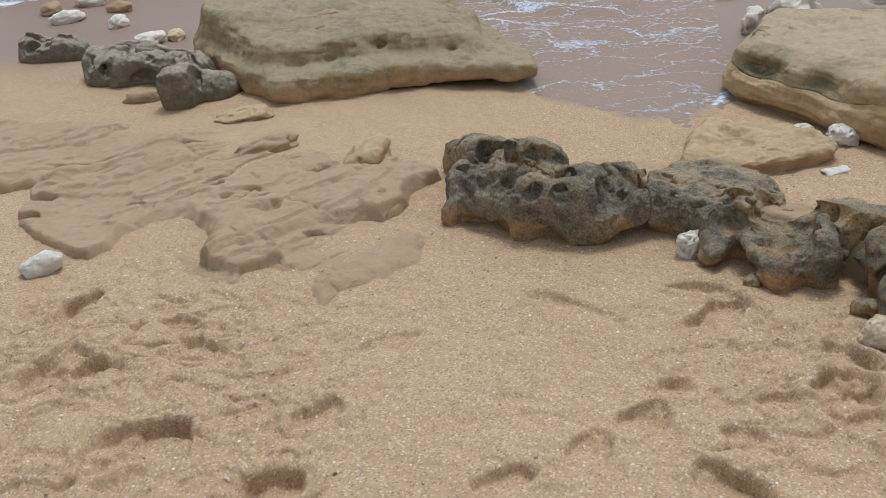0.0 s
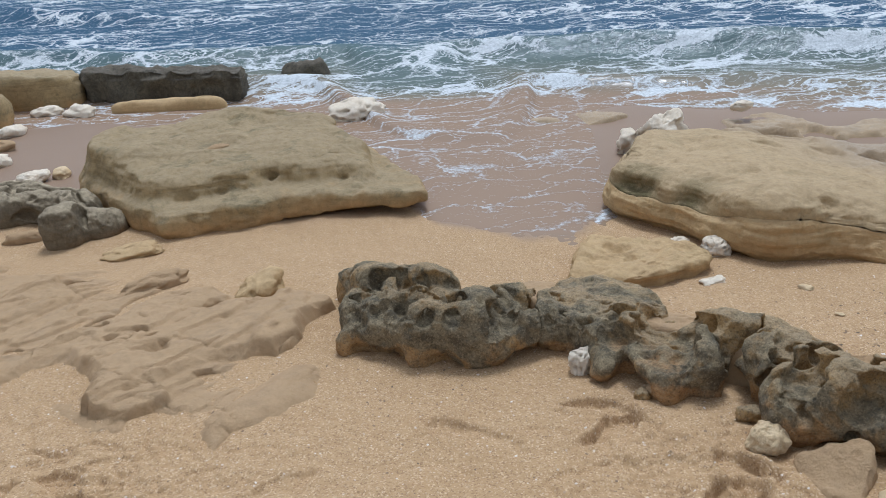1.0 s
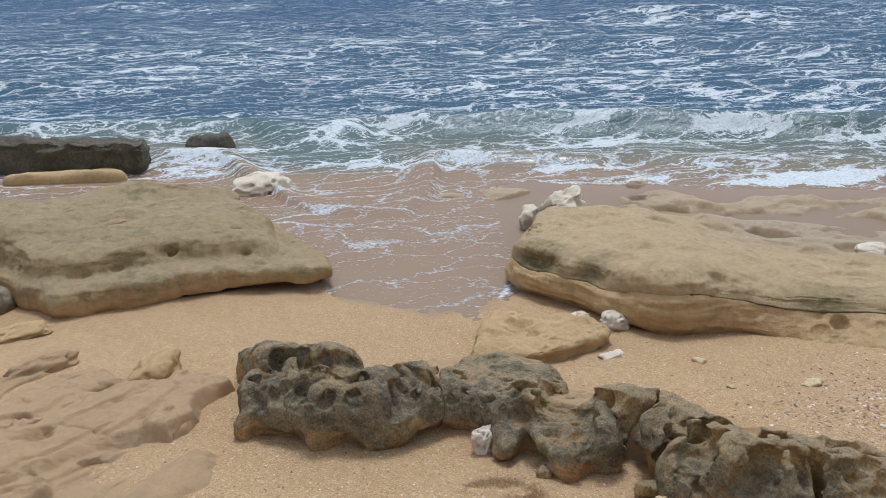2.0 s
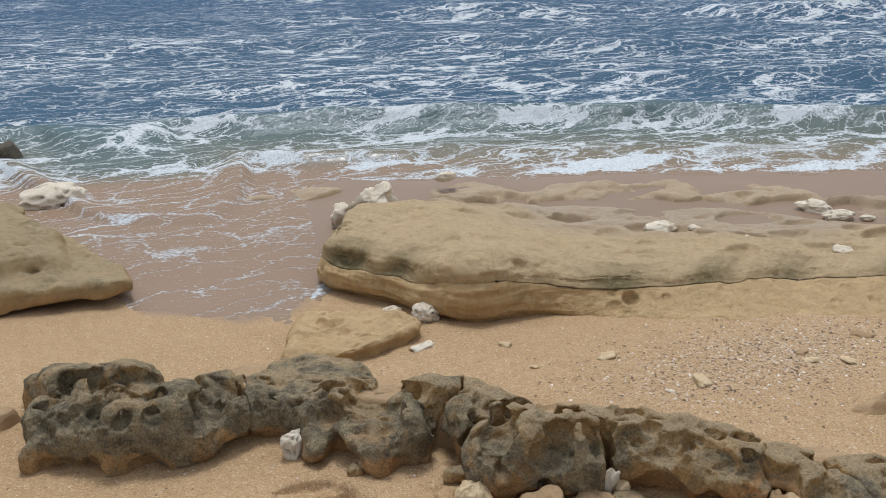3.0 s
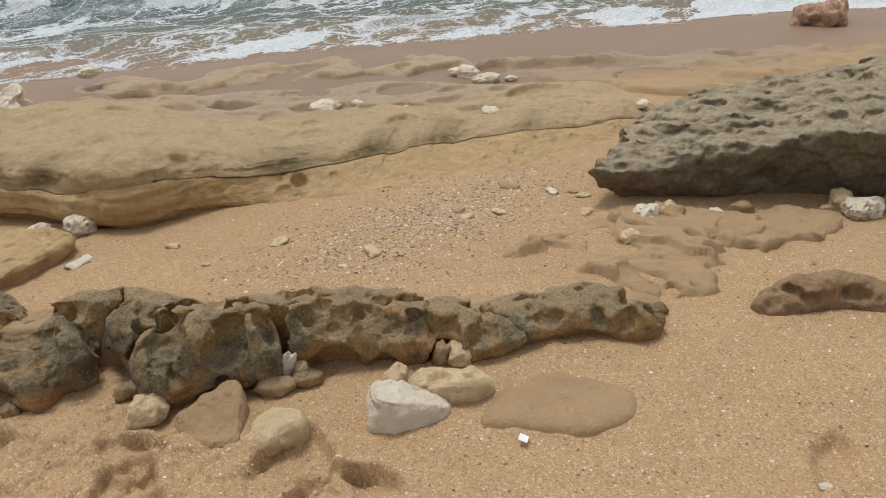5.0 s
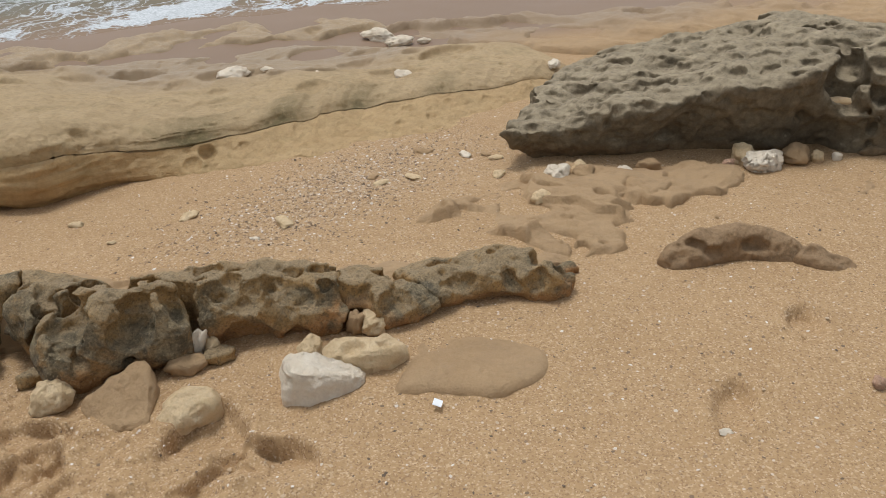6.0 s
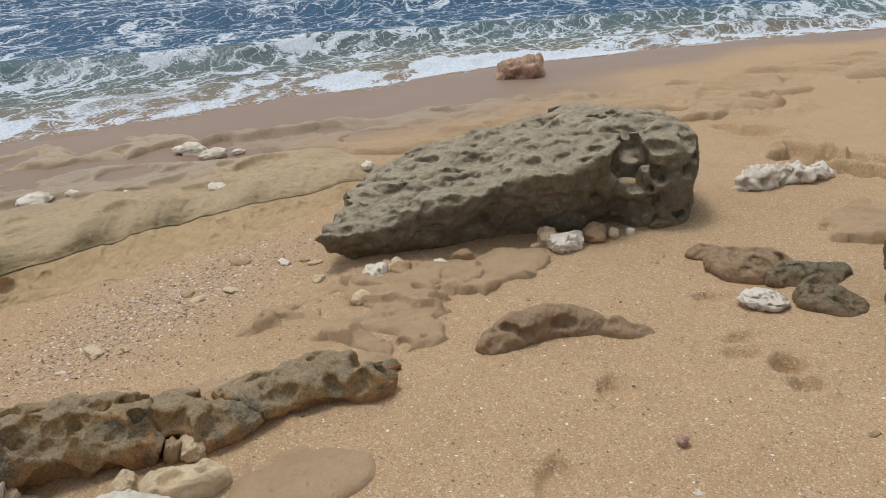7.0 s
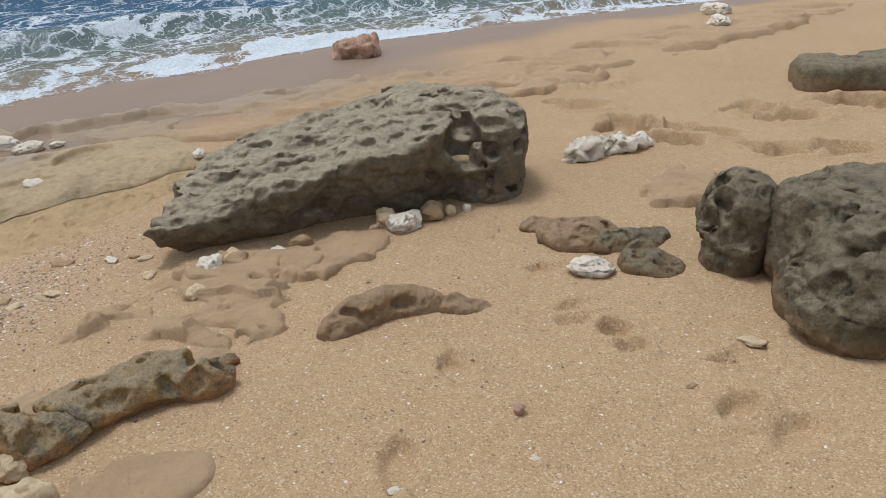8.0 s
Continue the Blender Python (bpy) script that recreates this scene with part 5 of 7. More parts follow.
        d = wall * (0.026 * fbm(flat * (2.6, 2.6, 4.0), 3, 61) * (0.4 + 0.6 * lf) + 0.008 * fbm(flat * (3, 3, 26), 3, 63) * lf + 0.005 * fbm(flat * 22, 3, 65) - 0.012 * pits(flat, 0.06, 0.25, 67)) - 0.004 * pits(flat, 0.025, 0.3, 69)
        for hx, hy, hz, rad, deep in ((3.11, 3.30, 0.06, 0.05, 0.05), (2.47, 3.62, 0.12, 0.02, 0.03), (2.35, 3.66, 0.05, 0.02, 0.02), (2.62, 3.66, 0.26, 0.06, 0.03), (3.0, 3.3, 0.03, 0.05, 0.02)):
            k = np.clip(1 - (((flat - (hx, hy, hz + base_z(hx, hy))) * (1, 1, 0.6)) ** 2).sum(1) / rad**2, 0, 1)
            d = d - deep * np.sqrt(k)
        for a, e in (((2.37, 3.5), (2.56, 3.95)), ((2.7, 3.4), (2.82, 3.8)), ((1.98, 4.2), (2.1, 4.3))):
            c, _ = line_dist(flat[:, 0] + 0.01 * vnoise(flat * 9, 3), flat[:, 1], (a, e))
            d = d - 0.007 * np.exp(-((c / 0.008) ** 2))
        flat = flat + fn * d[:, None]
        mid = np.array([2.9, 3.9, float(base_z(2.9, 3.9))])
        me = mesh_of(name, flat - mid, grid_faces(len(rows), n), mat)
        moss = np.tile(np.minimum(lens / 0.055, 1), len(rows)) * (np.repeat(np.r_[np.ones(3), np.linspace(1, 0.45, 34), np.linspace(0.4, 0, 6), np.zeros(len(rows) - 43)], n) if name == "upper_bed" else 0)
        seaward = smooth(1.0, 2.1, line_dist(flat[:, 0], flat[:, 1], LEDGE_FRONT)[0] + 0.35 * vnoise(flat * 2.0, 85)) if name == "upper_bed" else np.zeros(len(flat))
        me.attributes.new("growth", "FLOAT", "POINT").data.foreach_set("value", moss.astype(np.float32))
        me.attributes.new("wet", "FLOAT", "POINT").data.foreach_set("value", seaward.astype(np.float32))
        ob = new(name, me)
        ob.parent = r
        ob.location = Vector(mid) - r.location
    return tagged(r, "broad yellow sandstone ledge of two beds with hollows on top", "rock")


ledge()

tagged(rock("flat_stone", ((1.17, 3.55), (1.3, 3.9), (1.51, 4.1), (1.9, 3.86), (1.93, 3.6), (1.62, 3.47), (1.35, 3.44)), 0.095, SANDSTONE, res=0.011, lumps=(0.022, 4), rough=(0.007, 16), strata=0.012, seed=41, crease=(0.03, 5), holes=((0.06, 0.02, 0.35), (0.03, 0.008, 0.4)), hole_low=0.8, side=((0.0, 0.0), (0.005, 0.45), (0.0, 0.8), (0.015, 0.94), (0.05, 1.0))),
       "low yellow sandstone slab at the foot of the ledge", "rock")


GREY_PLAN = ((3.76, 1.87), (3.83, 1.73), (3.96, 1.49), (4.115, 1.245), (4.31, 1.02), (4.45, 0.76), (4.53, 0.60), (4.68, 0.50), (4.70, 0.36), (4.74, 0.22), (4.86, 0.13), (5.05, 0.12), (5.35, 0.26), (5.53, 0.52), (5.6, 0.95), (5.38, 1.4), (5.1, 1.85), (4.75, 2.05), (4.35, 2.0), (3.98, 1.93))
# hollows that stand out: x, y, height over the sand, half length, half height, depth
GREY_HOLLOWS = ((4.30, 1.72, 0.24, 0.05, 0.03, 0.04), (4.15, 1.80, 0.22, 0.06, 0.03, 0.035), (4.95, 1.93, 0.30, 0.05, 0.03, 0.04), (4.66, 1.26, 0.36, 0.07, 0.03, 0.035), (4.34, 1.53, 0.28, 0.07, 0.025, 0.025), (4.32, 1.17, 0.12, 0.065, 0.06, 0.09), 
                (4.73, 0.28, 0.29, 0.045, 0.045, 0.08), (4.93, 0.38, 0.44, 0.06, 0.03, 0.03), (4.90, 0.21, 0.47, 0.05, 0.07, 0.08), (4.84, 0.16, 0.30, 0.04, 0.04, 0.03), (4.62, 0.58, 0.17, 0.05, 0.05, 0.06), (4.50, 0.80, 0.22, 0.03, 0.03, 0.03), (5.0, 0.5, 0.46, 0.06, 0.03, 0.035), (5.18, 1.08, 0.40, 0.06, 0.03, 0.03))


def grey_crown(x, y):
    """Height of the pitted rock's top over the sand: rising along its face, nearly level across it."""
    along = np.clip((x - 3.83) * 0.57 - (y - 1.73) * 0.82, -0.3, 1.5)
    return 0.215 + 0.178 * along + 0.035 * ((x - 3.83) * 0.82 + (y - 1.73) * 0.57)


def grey_rock():
    """A block whose top rises inland from a low prow, cut under along its foot, with a cave in its end."""
    F = Field((3.66, 0.02, -0.36), (5.72, 2.16, 0.56), 0.0112)
    x, y = F.flat.T
    p = np.c_[F.flat, 0 * x]
    d = inside(x, y, GREY_PLAN) + 0.02 * fbm(p * 5.0, 3, 43)
    top = grey_crown(x, y) + 0.016 * fbm(p * 3.0, 3, 45)
    end = smooth(0.62, 0.42, y)
    share = np.clip(F.over / F.shape(top)[:, :, None], -0.3, 1)
    under = 0.16 * (1 - share) ** 1.15 * F.shape(1 - 0.75 * end)[:, :, None] + F.shape(0.16 * end)[:, :, None] * np.clip(share - 0.45, 0, 1) ** 1.5
    seaward = F.shape(smooth(1.9, 2.2, y) + smooth(5.2, 5.5, x))[:, :, None]
    F.f = soft_max(under * (1 - 0.8 * np.clip(seaward, 0, 1)) - F.shape(d)[:, :, None], F.over - F.shape(top)[:, :, None], 0.045) - 0.008
    for hx, hy, hz, long, high, deep in GREY_HOLLOWS:
        F.ball(F.onto((hx, hy, hz)), (long, deep, high), 0.016, True, -66)
    F.ball((4.74, 0.48, 0.30), (0.13, 0.10, 0.14), 0.02, True, -66)
    F.ball((4.84, 0.50, 0.41), (0.065, 0.13, 0.075), 0.012, True, -66)
    F.ball((4.70, 0.41, 0.12), (0.09, 0.07, 0.06), 0.012, True, -66)
    # broken lumps in the mouth of the cave
    for lx, ly, lz, a, b, c in ((4.70, 0.58, 0.24, 0.05, 0.05, 0.06), (4.74, 0.48, 0.20, 0.10, 0.07, 0.045), (4.77, 0.40, 0.28, 0.045, 0.045, 0.06), (4.66, 0.60, 0.30, 0.035, 0.035, 0.05)):
        F.ball((lx, ly, lz), (a, b, c), 0.02, False, -66)
    # scalloped top
    rng = np.random.default_rng(31)
    for _ in range(330):
        u, w = rng.uniform(3.85, 5.5), rng.uniform(0.2, 2.05)
        size = 0.014 + 0.030 * rng.random() ** 2.2
        F.ball(F.onto((u, w, float(grey_crown(u, w))), 0.06), (size * rng.uniform(1.2, 2.4), size, size * rng.uniform(0.6, 1.1)), 0.010, True, -66 + rng.normal(0, 14))
    # fewer on its faces
    for _ in range(150):
        k = rng.uniform(0, 1)
        u, w = np.interp(k, (0, 0.3, 0.6, 0.8, 1), (3.85, 4.15, 4.5, 4.72, 4.95)), np.interp(k, (0, 0.3, 0.6, 0.8, 1), (1.75, 1.25, 0.7, 0.4, 0.13))
        size = 0.012 + 0.022 * rng.random() ** 2
        F.ball(F.onto((u, w, rng.uniform(0.04, 0.36)), 0.2), (size, size, size * rng.uniform(0.7, 1.6)), 0.008, True, -60)
    v, f = F.skin()
    v = weather(v, f, (0.012, 8.0), (0.007, 20.0), ((0.05, 0.016, 0.3), (0.026, 0.008, 0.35)), 4)
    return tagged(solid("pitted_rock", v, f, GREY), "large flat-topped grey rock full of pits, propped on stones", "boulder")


grey_rock()
tagged(stone("coral_stick", 4.745, 0.49, (0.14, 0.045, 0.04), PALE, -66, 611, 0.2, 0.12, rows=16, z=float(base_z(4.745, 0.49)) + 0.245), "pale coral stick lodged in the grey rock's cave", "coral")

BIG_PLAN = ((3.92, -0.93), (3.64, -0.955), (3.42, -0.965), (3.19, -1.01), (3.09, -1.13), (3.08, -1.32), (3.13, -1.6), (3.3, -1.95), (3.65, -2.2), (4.05, -2.1), (4.2, -1.6), (4.12, -1.1))


def big_rock():
    """Two masses: a body with a swollen foot and sockets above it, and a lobe split from its side."""
    big = holder("weathered_boulder", 3.9, -1.5)
    rng = np.random.default_rng(37)
    F = Field((2.98, -2.35, -0.06), (4.72, -0.84, 0.82), 0.0112)
    x, y = F.flat.T
    p = np.c_[F.flat, 0 * x]
    d = inside(x, y, BIG_PLAN) + 0.025 * fbm(p * 4.0, 3, 47)
    front = smooth(3.75, 3.45, x)
    top = 0.415 + 0.02 * fbm(p * 3.0, 3, 49) - 0.05 * smooth(0.12, 0.0, np.abs(y + 1.62 + 0.2 * (x - 3.4)))
    share = np.clip(F.over / 0.42, -0.2, 1)
    lean = np.interp(share, (-0.2, 0.0, 0.15, 0.42, 0.56, 0.8, 1.0), (0.10, 0.04, 0.0, 0.01, 0.09, 0.17, 0.26)) * F.shape(front)[:, :, None] + np.interp(share, (-0.2, 0.0, 0.3, 0.8, 1.0), (0.08, 0.05, 0.0, 0.03, 0.07)) * F.shape(1 - front)[:, :, None]
    F.f = soft_max(lean - F.shape(d)[:, :, None], F.over - F.shape(top)[:, :, None], 0.06) - 0.012
    for hx, hy, hz, long, high, deep in ((3.25, -0.98, 0.23, 0.055, 0.03, 0.06), (3.25, -1.055, 0.24, 0.04, 0.035, 0.06), (3.33, -1.16, 0.31, 0.04, 0.04, 0.05), (3.27, -1.15, 0.21, 0.028, 0.03, 0.05), (3.29, -1.27, 0.29, 0.06, 0.065, 0.09), (3.45, -1.26, 0.42, 0.07, 0.03, 0.05), (3.54, -1.10, 0.45, 0.08, 0.03, 0.035), (3.93, -1.07, 0.47, 0.10, 0.03, 0.06), (3.65, -1.3, 0.46, 0.09, 0.03, 0.04), (3.8, -1.4, 0.46, 0.12, 0.03, 0.04), (3.5, -0.96, 0.28, 0.05, 0.06, 0.03)):
        F.ball(F.onto((hx, hy, hz)), (long, deep, high), 0.014, True, -70)
    for _ in range(90):
        F.ball(F.onto((rng.uniform(3.2, 4.4), rng.uniform(-1.9, -0.95), rng.uniform(0.2, 0.46)), 0.2), (rng.uniform(0.015, 0.04), rng.uniform(0.012, 0.03), rng.uniform(0.012, 0.022)), 0.012, True, rng.uniform(-100, -40))
    v, f = F.skin()
    v = weather(v, f, (0.024, 4.5), (0.008, 16.0), ((0.06, 0.012, 0.2), (0.025, 0.006, 0.3)), 8)
    n = face_normals(v, f)
    v = v - n * (0.014 * np.exp(-((fbm(v * (2.2, 2.2, 7.0) + 1.7, 3, 57) / 0.06) ** 2)) + 0.010 * np.exp(-((fbm(v * (6.0, 6.0, 3.0), 3, 59) / 0.05) ** 2)))[:, None]
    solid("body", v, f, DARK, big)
    F = Field((3.68, -1.10, -0.08), (4.42, -0.62, 0.66), 0.0095)
    for lx, ly, lz, a, b, c in ((3.98, -0.87, 0.14, 0.15, 0.12, 0.20), (4.15, -0.90, 0.18, 0.18, 0.14, 0.17), (3.97, -0.80, 0.32, 0.06, 0.05, 0.05), (3.87, -0.93, 0.22, 0.08, 0.06, 0.12), (3.84, -0.92, 0.08, 0.07, 0.06, 0.12), (3.93, -0.82, 0.08, 0.07, 0.06, 0.10), (4.05, -0.92, 0.29, 0.14, 0.09, 0.07)):
        F.ball((lx, ly, lz), (a, b, c), 0.05, False, -30)
    for _ in range(60):
        F.ball(F.onto((rng.uniform(3.8, 4.1), rng.uniform(-0.95, -0.68), rng.uniform(0.05, 0.42)), 0.15), (rng.uniform(0.015, 0.035), rng.uniform(0.015, 0.03), rng.uniform(0.015, 0.035)), 0.012, True, rng.uniform(0, 90))
    v, f = F.skin()
    v = weather(v, f, (0.02, 7.0), (0.008, 20.0), ((0.06, 0.014, 0.3), (0.025, 0.006, 0.3)), 9)
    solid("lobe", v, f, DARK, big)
    return tagged(big, "big dark grey weathered boulder standing in dry sand", "boulder")


big_rock()

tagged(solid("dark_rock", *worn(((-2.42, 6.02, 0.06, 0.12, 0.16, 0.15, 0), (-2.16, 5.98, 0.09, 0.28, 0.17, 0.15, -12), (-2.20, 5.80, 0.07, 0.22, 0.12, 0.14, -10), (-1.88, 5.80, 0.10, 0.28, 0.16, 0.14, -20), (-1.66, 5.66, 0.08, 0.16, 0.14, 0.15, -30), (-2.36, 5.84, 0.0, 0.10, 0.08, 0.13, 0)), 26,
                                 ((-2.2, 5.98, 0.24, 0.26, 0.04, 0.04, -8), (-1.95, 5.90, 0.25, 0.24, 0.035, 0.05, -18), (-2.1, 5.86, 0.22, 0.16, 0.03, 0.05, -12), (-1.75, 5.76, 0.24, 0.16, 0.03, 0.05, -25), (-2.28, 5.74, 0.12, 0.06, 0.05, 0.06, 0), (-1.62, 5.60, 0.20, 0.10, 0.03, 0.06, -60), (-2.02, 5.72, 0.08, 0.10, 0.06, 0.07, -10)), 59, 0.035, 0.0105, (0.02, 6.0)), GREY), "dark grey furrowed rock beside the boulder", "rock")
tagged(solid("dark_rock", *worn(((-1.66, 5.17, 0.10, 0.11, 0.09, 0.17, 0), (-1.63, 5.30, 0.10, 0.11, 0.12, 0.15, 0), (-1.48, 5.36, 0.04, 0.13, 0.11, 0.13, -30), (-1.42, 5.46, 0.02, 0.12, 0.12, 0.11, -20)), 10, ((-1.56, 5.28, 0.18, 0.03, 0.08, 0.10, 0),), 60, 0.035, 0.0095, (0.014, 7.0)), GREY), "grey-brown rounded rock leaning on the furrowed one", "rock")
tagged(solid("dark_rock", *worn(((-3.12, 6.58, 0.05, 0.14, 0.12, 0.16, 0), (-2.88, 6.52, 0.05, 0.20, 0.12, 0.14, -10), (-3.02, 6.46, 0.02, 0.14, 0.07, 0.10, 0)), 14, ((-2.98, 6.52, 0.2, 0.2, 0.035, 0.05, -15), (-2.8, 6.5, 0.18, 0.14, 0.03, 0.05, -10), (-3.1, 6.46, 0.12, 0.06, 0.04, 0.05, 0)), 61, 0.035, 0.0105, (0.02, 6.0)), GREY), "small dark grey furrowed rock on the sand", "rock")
tagged(stone("stone", -1.93, 5.34, (0.26, 0.10, 0.10), SLAB, 5, 614, 0.35, 0.25, rows=18), "brown worn stone beside the dark rocks", "stone")

# ---- flat bedrock in the sand ----
SLAB_PLAN = ((-4.2, 3.9), (-3.2, 3.75), (-2.3, 3.80), (-2.06, 3.82), (-2.02, 3.5), (-1.86, 3.29), (-1.62, 3.02), (-1.27, 2.9), (-1.33, 3.15), (-1.24, 3.26), (-1.1, 3.12), (-1.06, 2.92), (-0.9, 2.76), (-0.68, 2.78), (-0.52, 2.97), (-0.4, 3.06), (-0.22, 3.17), (-0.1, 3.42), (0.03, 3.72), (-0.2, 3.92), (-0.5, 4.35), (-1.0, 4.75), (-1.9, 5.2), (-3.0, 5.6), (-4.2, 5.6))
APRON = ((-1.6, 2.8), (-1.19, 2.74), (-0.97, 2.58), (-0.78, 2.55), (-0.66, 2.66), (-0.52, 2.36), (-0.36, 2.42), (-0.1, 2.56), (0.05, 2.64), (0.0, 3.1), (-0.4, 3.3), (-1.4, 3.3))
SLAB_HOLES = ((-1.37, 4.4, 0.10, 0.04), (-1.1, 3.67, 0.05, 0.035), (-1.45, 3.54, 0.07, 0.03), (-0.9, 3.54, 0.06, 0.03), (-0.82, 3.47, 0.06, 0.03), (-0.75, 3.36, 0.05, 0.02), (-0.53, 3.05, 0.08, 0.05), (-1.92, 3.40, 0.11, 0.05), (-1.94, 3.64, 0.10, 0.04), (-1.02, 3.5, 0.05, 0.025), (-1.3, 3.22, 0.10, 0.06), (-0.8, 3.3, 0.12, 0.02), (-0.6, 3.8, 0.08, 0.03))
SLAB_CRACKS = (((-2.05, 4.15), (-1.82, 4.14), (-1.66, 4.5)), ((-1.15, 3.72), (-1.0, 4.05), (-0.85, 4.23), (-0.58, 4.38)), ((-0.36, 3.77), (-0.5, 3.82), (-0.66, 3.8)), ((-0.5, 3.0), (-0.25, 3.17), (-0.1, 3.42), (0.0, 3.65)))


def terraces(p, seed, high, steps=(-0.25, 0.05, 0.3), crisp=0.03):
    """Thin beds broken off along the strike."""
    a, c = p[:, 0] * 0.65 + p[:, 1] * 0.75, -p[:, 0] * 0.75 + p[:, 1] * 0.65
    n = fbm(np.stack([a * 0.9, c * 2.6, 0 * a], 1) + seed, 4, seed, 0.55)
    return high * sum(smooth(k - crisp, k + crisp, n) for k in steps)


def slab_rise(x, y, p):
    w = p + 0.022 * np.stack([fbm(p * 8.0, 4, 161, 0.55), fbm(p * 8.0, 4, 163, 0.55), 0 * x], 1)
    d = inside(w[:, 0], w[:, 1], SLAB_PLAN) + 0.006 * fbm(p * 20.0, 3, 61)
    soft = 0.025 + 0.5 * smooth(3.75, 4.3, y)
    soft = soft + 0.22 * smooth(0.1, 0.55, vnoise(p * 2.3, 62))
    top = 0.014 + 0.022 * smooth(0.45, 0.03, d) + terraces(p, 63, 0.016) + 0.010 * fbm(p * (1.3, 2.2, 1.0), 2, 64) + 0.005 * fbm(p * 9.0, 3, 65) + 0.003 * fbm(p * 30.0, 3, 66)
    top = top - 0.02 * pits(w * (1.0, 1.6, 1.0), 0.10, 0.16, 64) - 0.008 * pits(p, 0.04, 0.18, 165)
    h = -0.07 + (0.07 + top) * smooth(-0.015, soft, d)
    a = inside(w[:, 0], w[:, 1], APRON) + 0.03 * fbm(p * 6.0, 3, 67)
    low = -0.006 + terraces(p + 3.1, 68, 0.013, (-0.1, 0.2)) + 0.012 * fbm(p * 3.0, 3, 68) + 0.003 * fbm(p * 20.0, 2, 69)
    h = np.maximum(h, -0.07 + (0.07 + low) * smooth(-0.03, 0.22, a))
    for line in SLAB_CRACKS:
        c, side = line_dist(x + 0.03 * vnoise(p * 8, 2), y + 0.03 * vnoise(p * 8, 3), line)
        h = h - 0.045 * np.exp(-((c / 0.010) ** 2)) - 0.018 * smooth(0.10, 0.0, c) * (side < 0)
    # fine joints
    for seed, size in ((171, 1.5), (173, 2.6)):
        n = vnoise(np.stack([p[:, 0] * 0.65 + p[:, 1] * 0.75, (-p[:, 0] * 0.75 + p[:, 1] * 0.65) * 2.0, 0 * x], 1) * size, seed)
        h = h - 0.012 * np.exp(-((n / 0.012) ** 2)) * smooth(0.0, 0.2, vnoise(p * 1.9, seed + 1))
    for cx, cy, r, deep in SLAB_HOLES:
        k = np.clip(1 - ((x - cx + 0.02 * vnoise(p * 12, 6)) ** 2 + ((y - cy) * 1.6 + 0.03 * vnoise(p * 12, 7)) ** 2) / (r * 0.72) ** 2, 0, 1)
        h = h - 2.0 * deep * np.sqrt(k) * smooth(0, 0.3, k)
    return h


tagged(bedrock("bedrock_slab", (-3.4, 0.1, 2.3, 5.4), 0.0098, slab_rise, SLAB), "flat sandy bedrock slab with cracks and small holes", "rock")


def shelf(name, plan, box, res, top, label, mat=SLAB, seed=1, soft=0.05, holes=0.014, back=0.0, hole_size=0.13, lost=0.03):
    """Bedrock that breaks the sand: a crisp worn edge towards the land, and drifts of sand over the rest."""
    c = np.array(plan).mean(0)
    away = c / np.linalg.norm(c)
    span = max(np.linalg.norm(np.array(plan) - c, axis=1))

    def rise(x, y, p):
        w = p + 0.06 * np.stack([fbm(p * 5.0, 3, seed + 11), fbm(p * 5.0, 3, seed + 13), 0 * x], 1)
        d = inside(w[:, 0], w[:, 1], plan) + 0.025 * fbm(p * 12.0, 3, seed)
        deep = ((x - c[0]) * away[0] + (y - c[1]) * away[1]) / span
        lift = top * (0.95 + 0.4 * fbm(p * 1.8, 3, seed + 1)) - lost * smooth(-0.35, 0.9, deep) - lost * 0.9 * smooth(0.05, 0.45, fbm(p * 2.6, 2, seed + 4)) + 0.008 * fbm(p * 9.0, 3, seed + 2) + 0.0035 * fbm(p * 30.0, 2, seed + 3)
        lift = lift + 0.25 * top * smooth(-0.04, 0.04, fbm(w * (0.55 / max(span, 0.3) + 0.8), 3, seed + 15)) - holes * pits(w + seed, hole_size, 0.4, seed) - 0.012 * pits(p + seed, 0.05, 0.2, seed + 5)
        soft_here = soft * (0.5 + 3.0 * smooth(-0.2, 0.5, vnoise(p * 3.0, seed + 7)))
        return -0.06 + (0.06 + lift) * smooth(-0.015, soft_here, d)

    return tagged(bedrock(name, box, res, rise, mat), label, "rock")


AXIS = ((0.9, 3.2), (1.3, 2.78), (1.7, 2.34), (1.98, 2.05), (2.22, 1.75), (2.5, 1.45), (2.85, 1.12))


def apron_rise(x, y, p):
    d, side = line_dist(x, y, AXIS)
    d = d + 0.06 * fbm(p * 4.0, 3, 91)
    h = -0.05 + (0.11 + 0.07 * smooth(2.6, 1.7, x)) * smooth(0.58, 0.08, d) * smooth(3.25, 2.3, x * 1.0) ** 0.3
    return np.where(side > 0, h, h - 0.25 * smooth(0.02, 0.12, d)) + 0.012 * fbm(p * 7.0, 3, 92) + 0.004 * fbm(p * 24.0, 3, 93) - 0.035 * pits(p, 0.11, 0.35, 94)


tagged(bedrock("rock_apron", (0.7, 3.4, 0.9, 3.8), 0.011, apron_rise, SLAB), "sand-dusted pitted rock sloping away behind the ridge", "rock")
PATCH = ((2.86, 2.0), (2.92, 1.7), (3.0, 1.5), (2.95, 1.2), (3.08, 0.98), (3.26, 0.86), (3.45, 1.0), (3.62, 0.95), (3.85, 0.72), (4.2, 0.62), (4.3, 0.9), (4.0, 1.35), (3.75, 1.6), (3.5, 1.85), (3.2, 2.1))


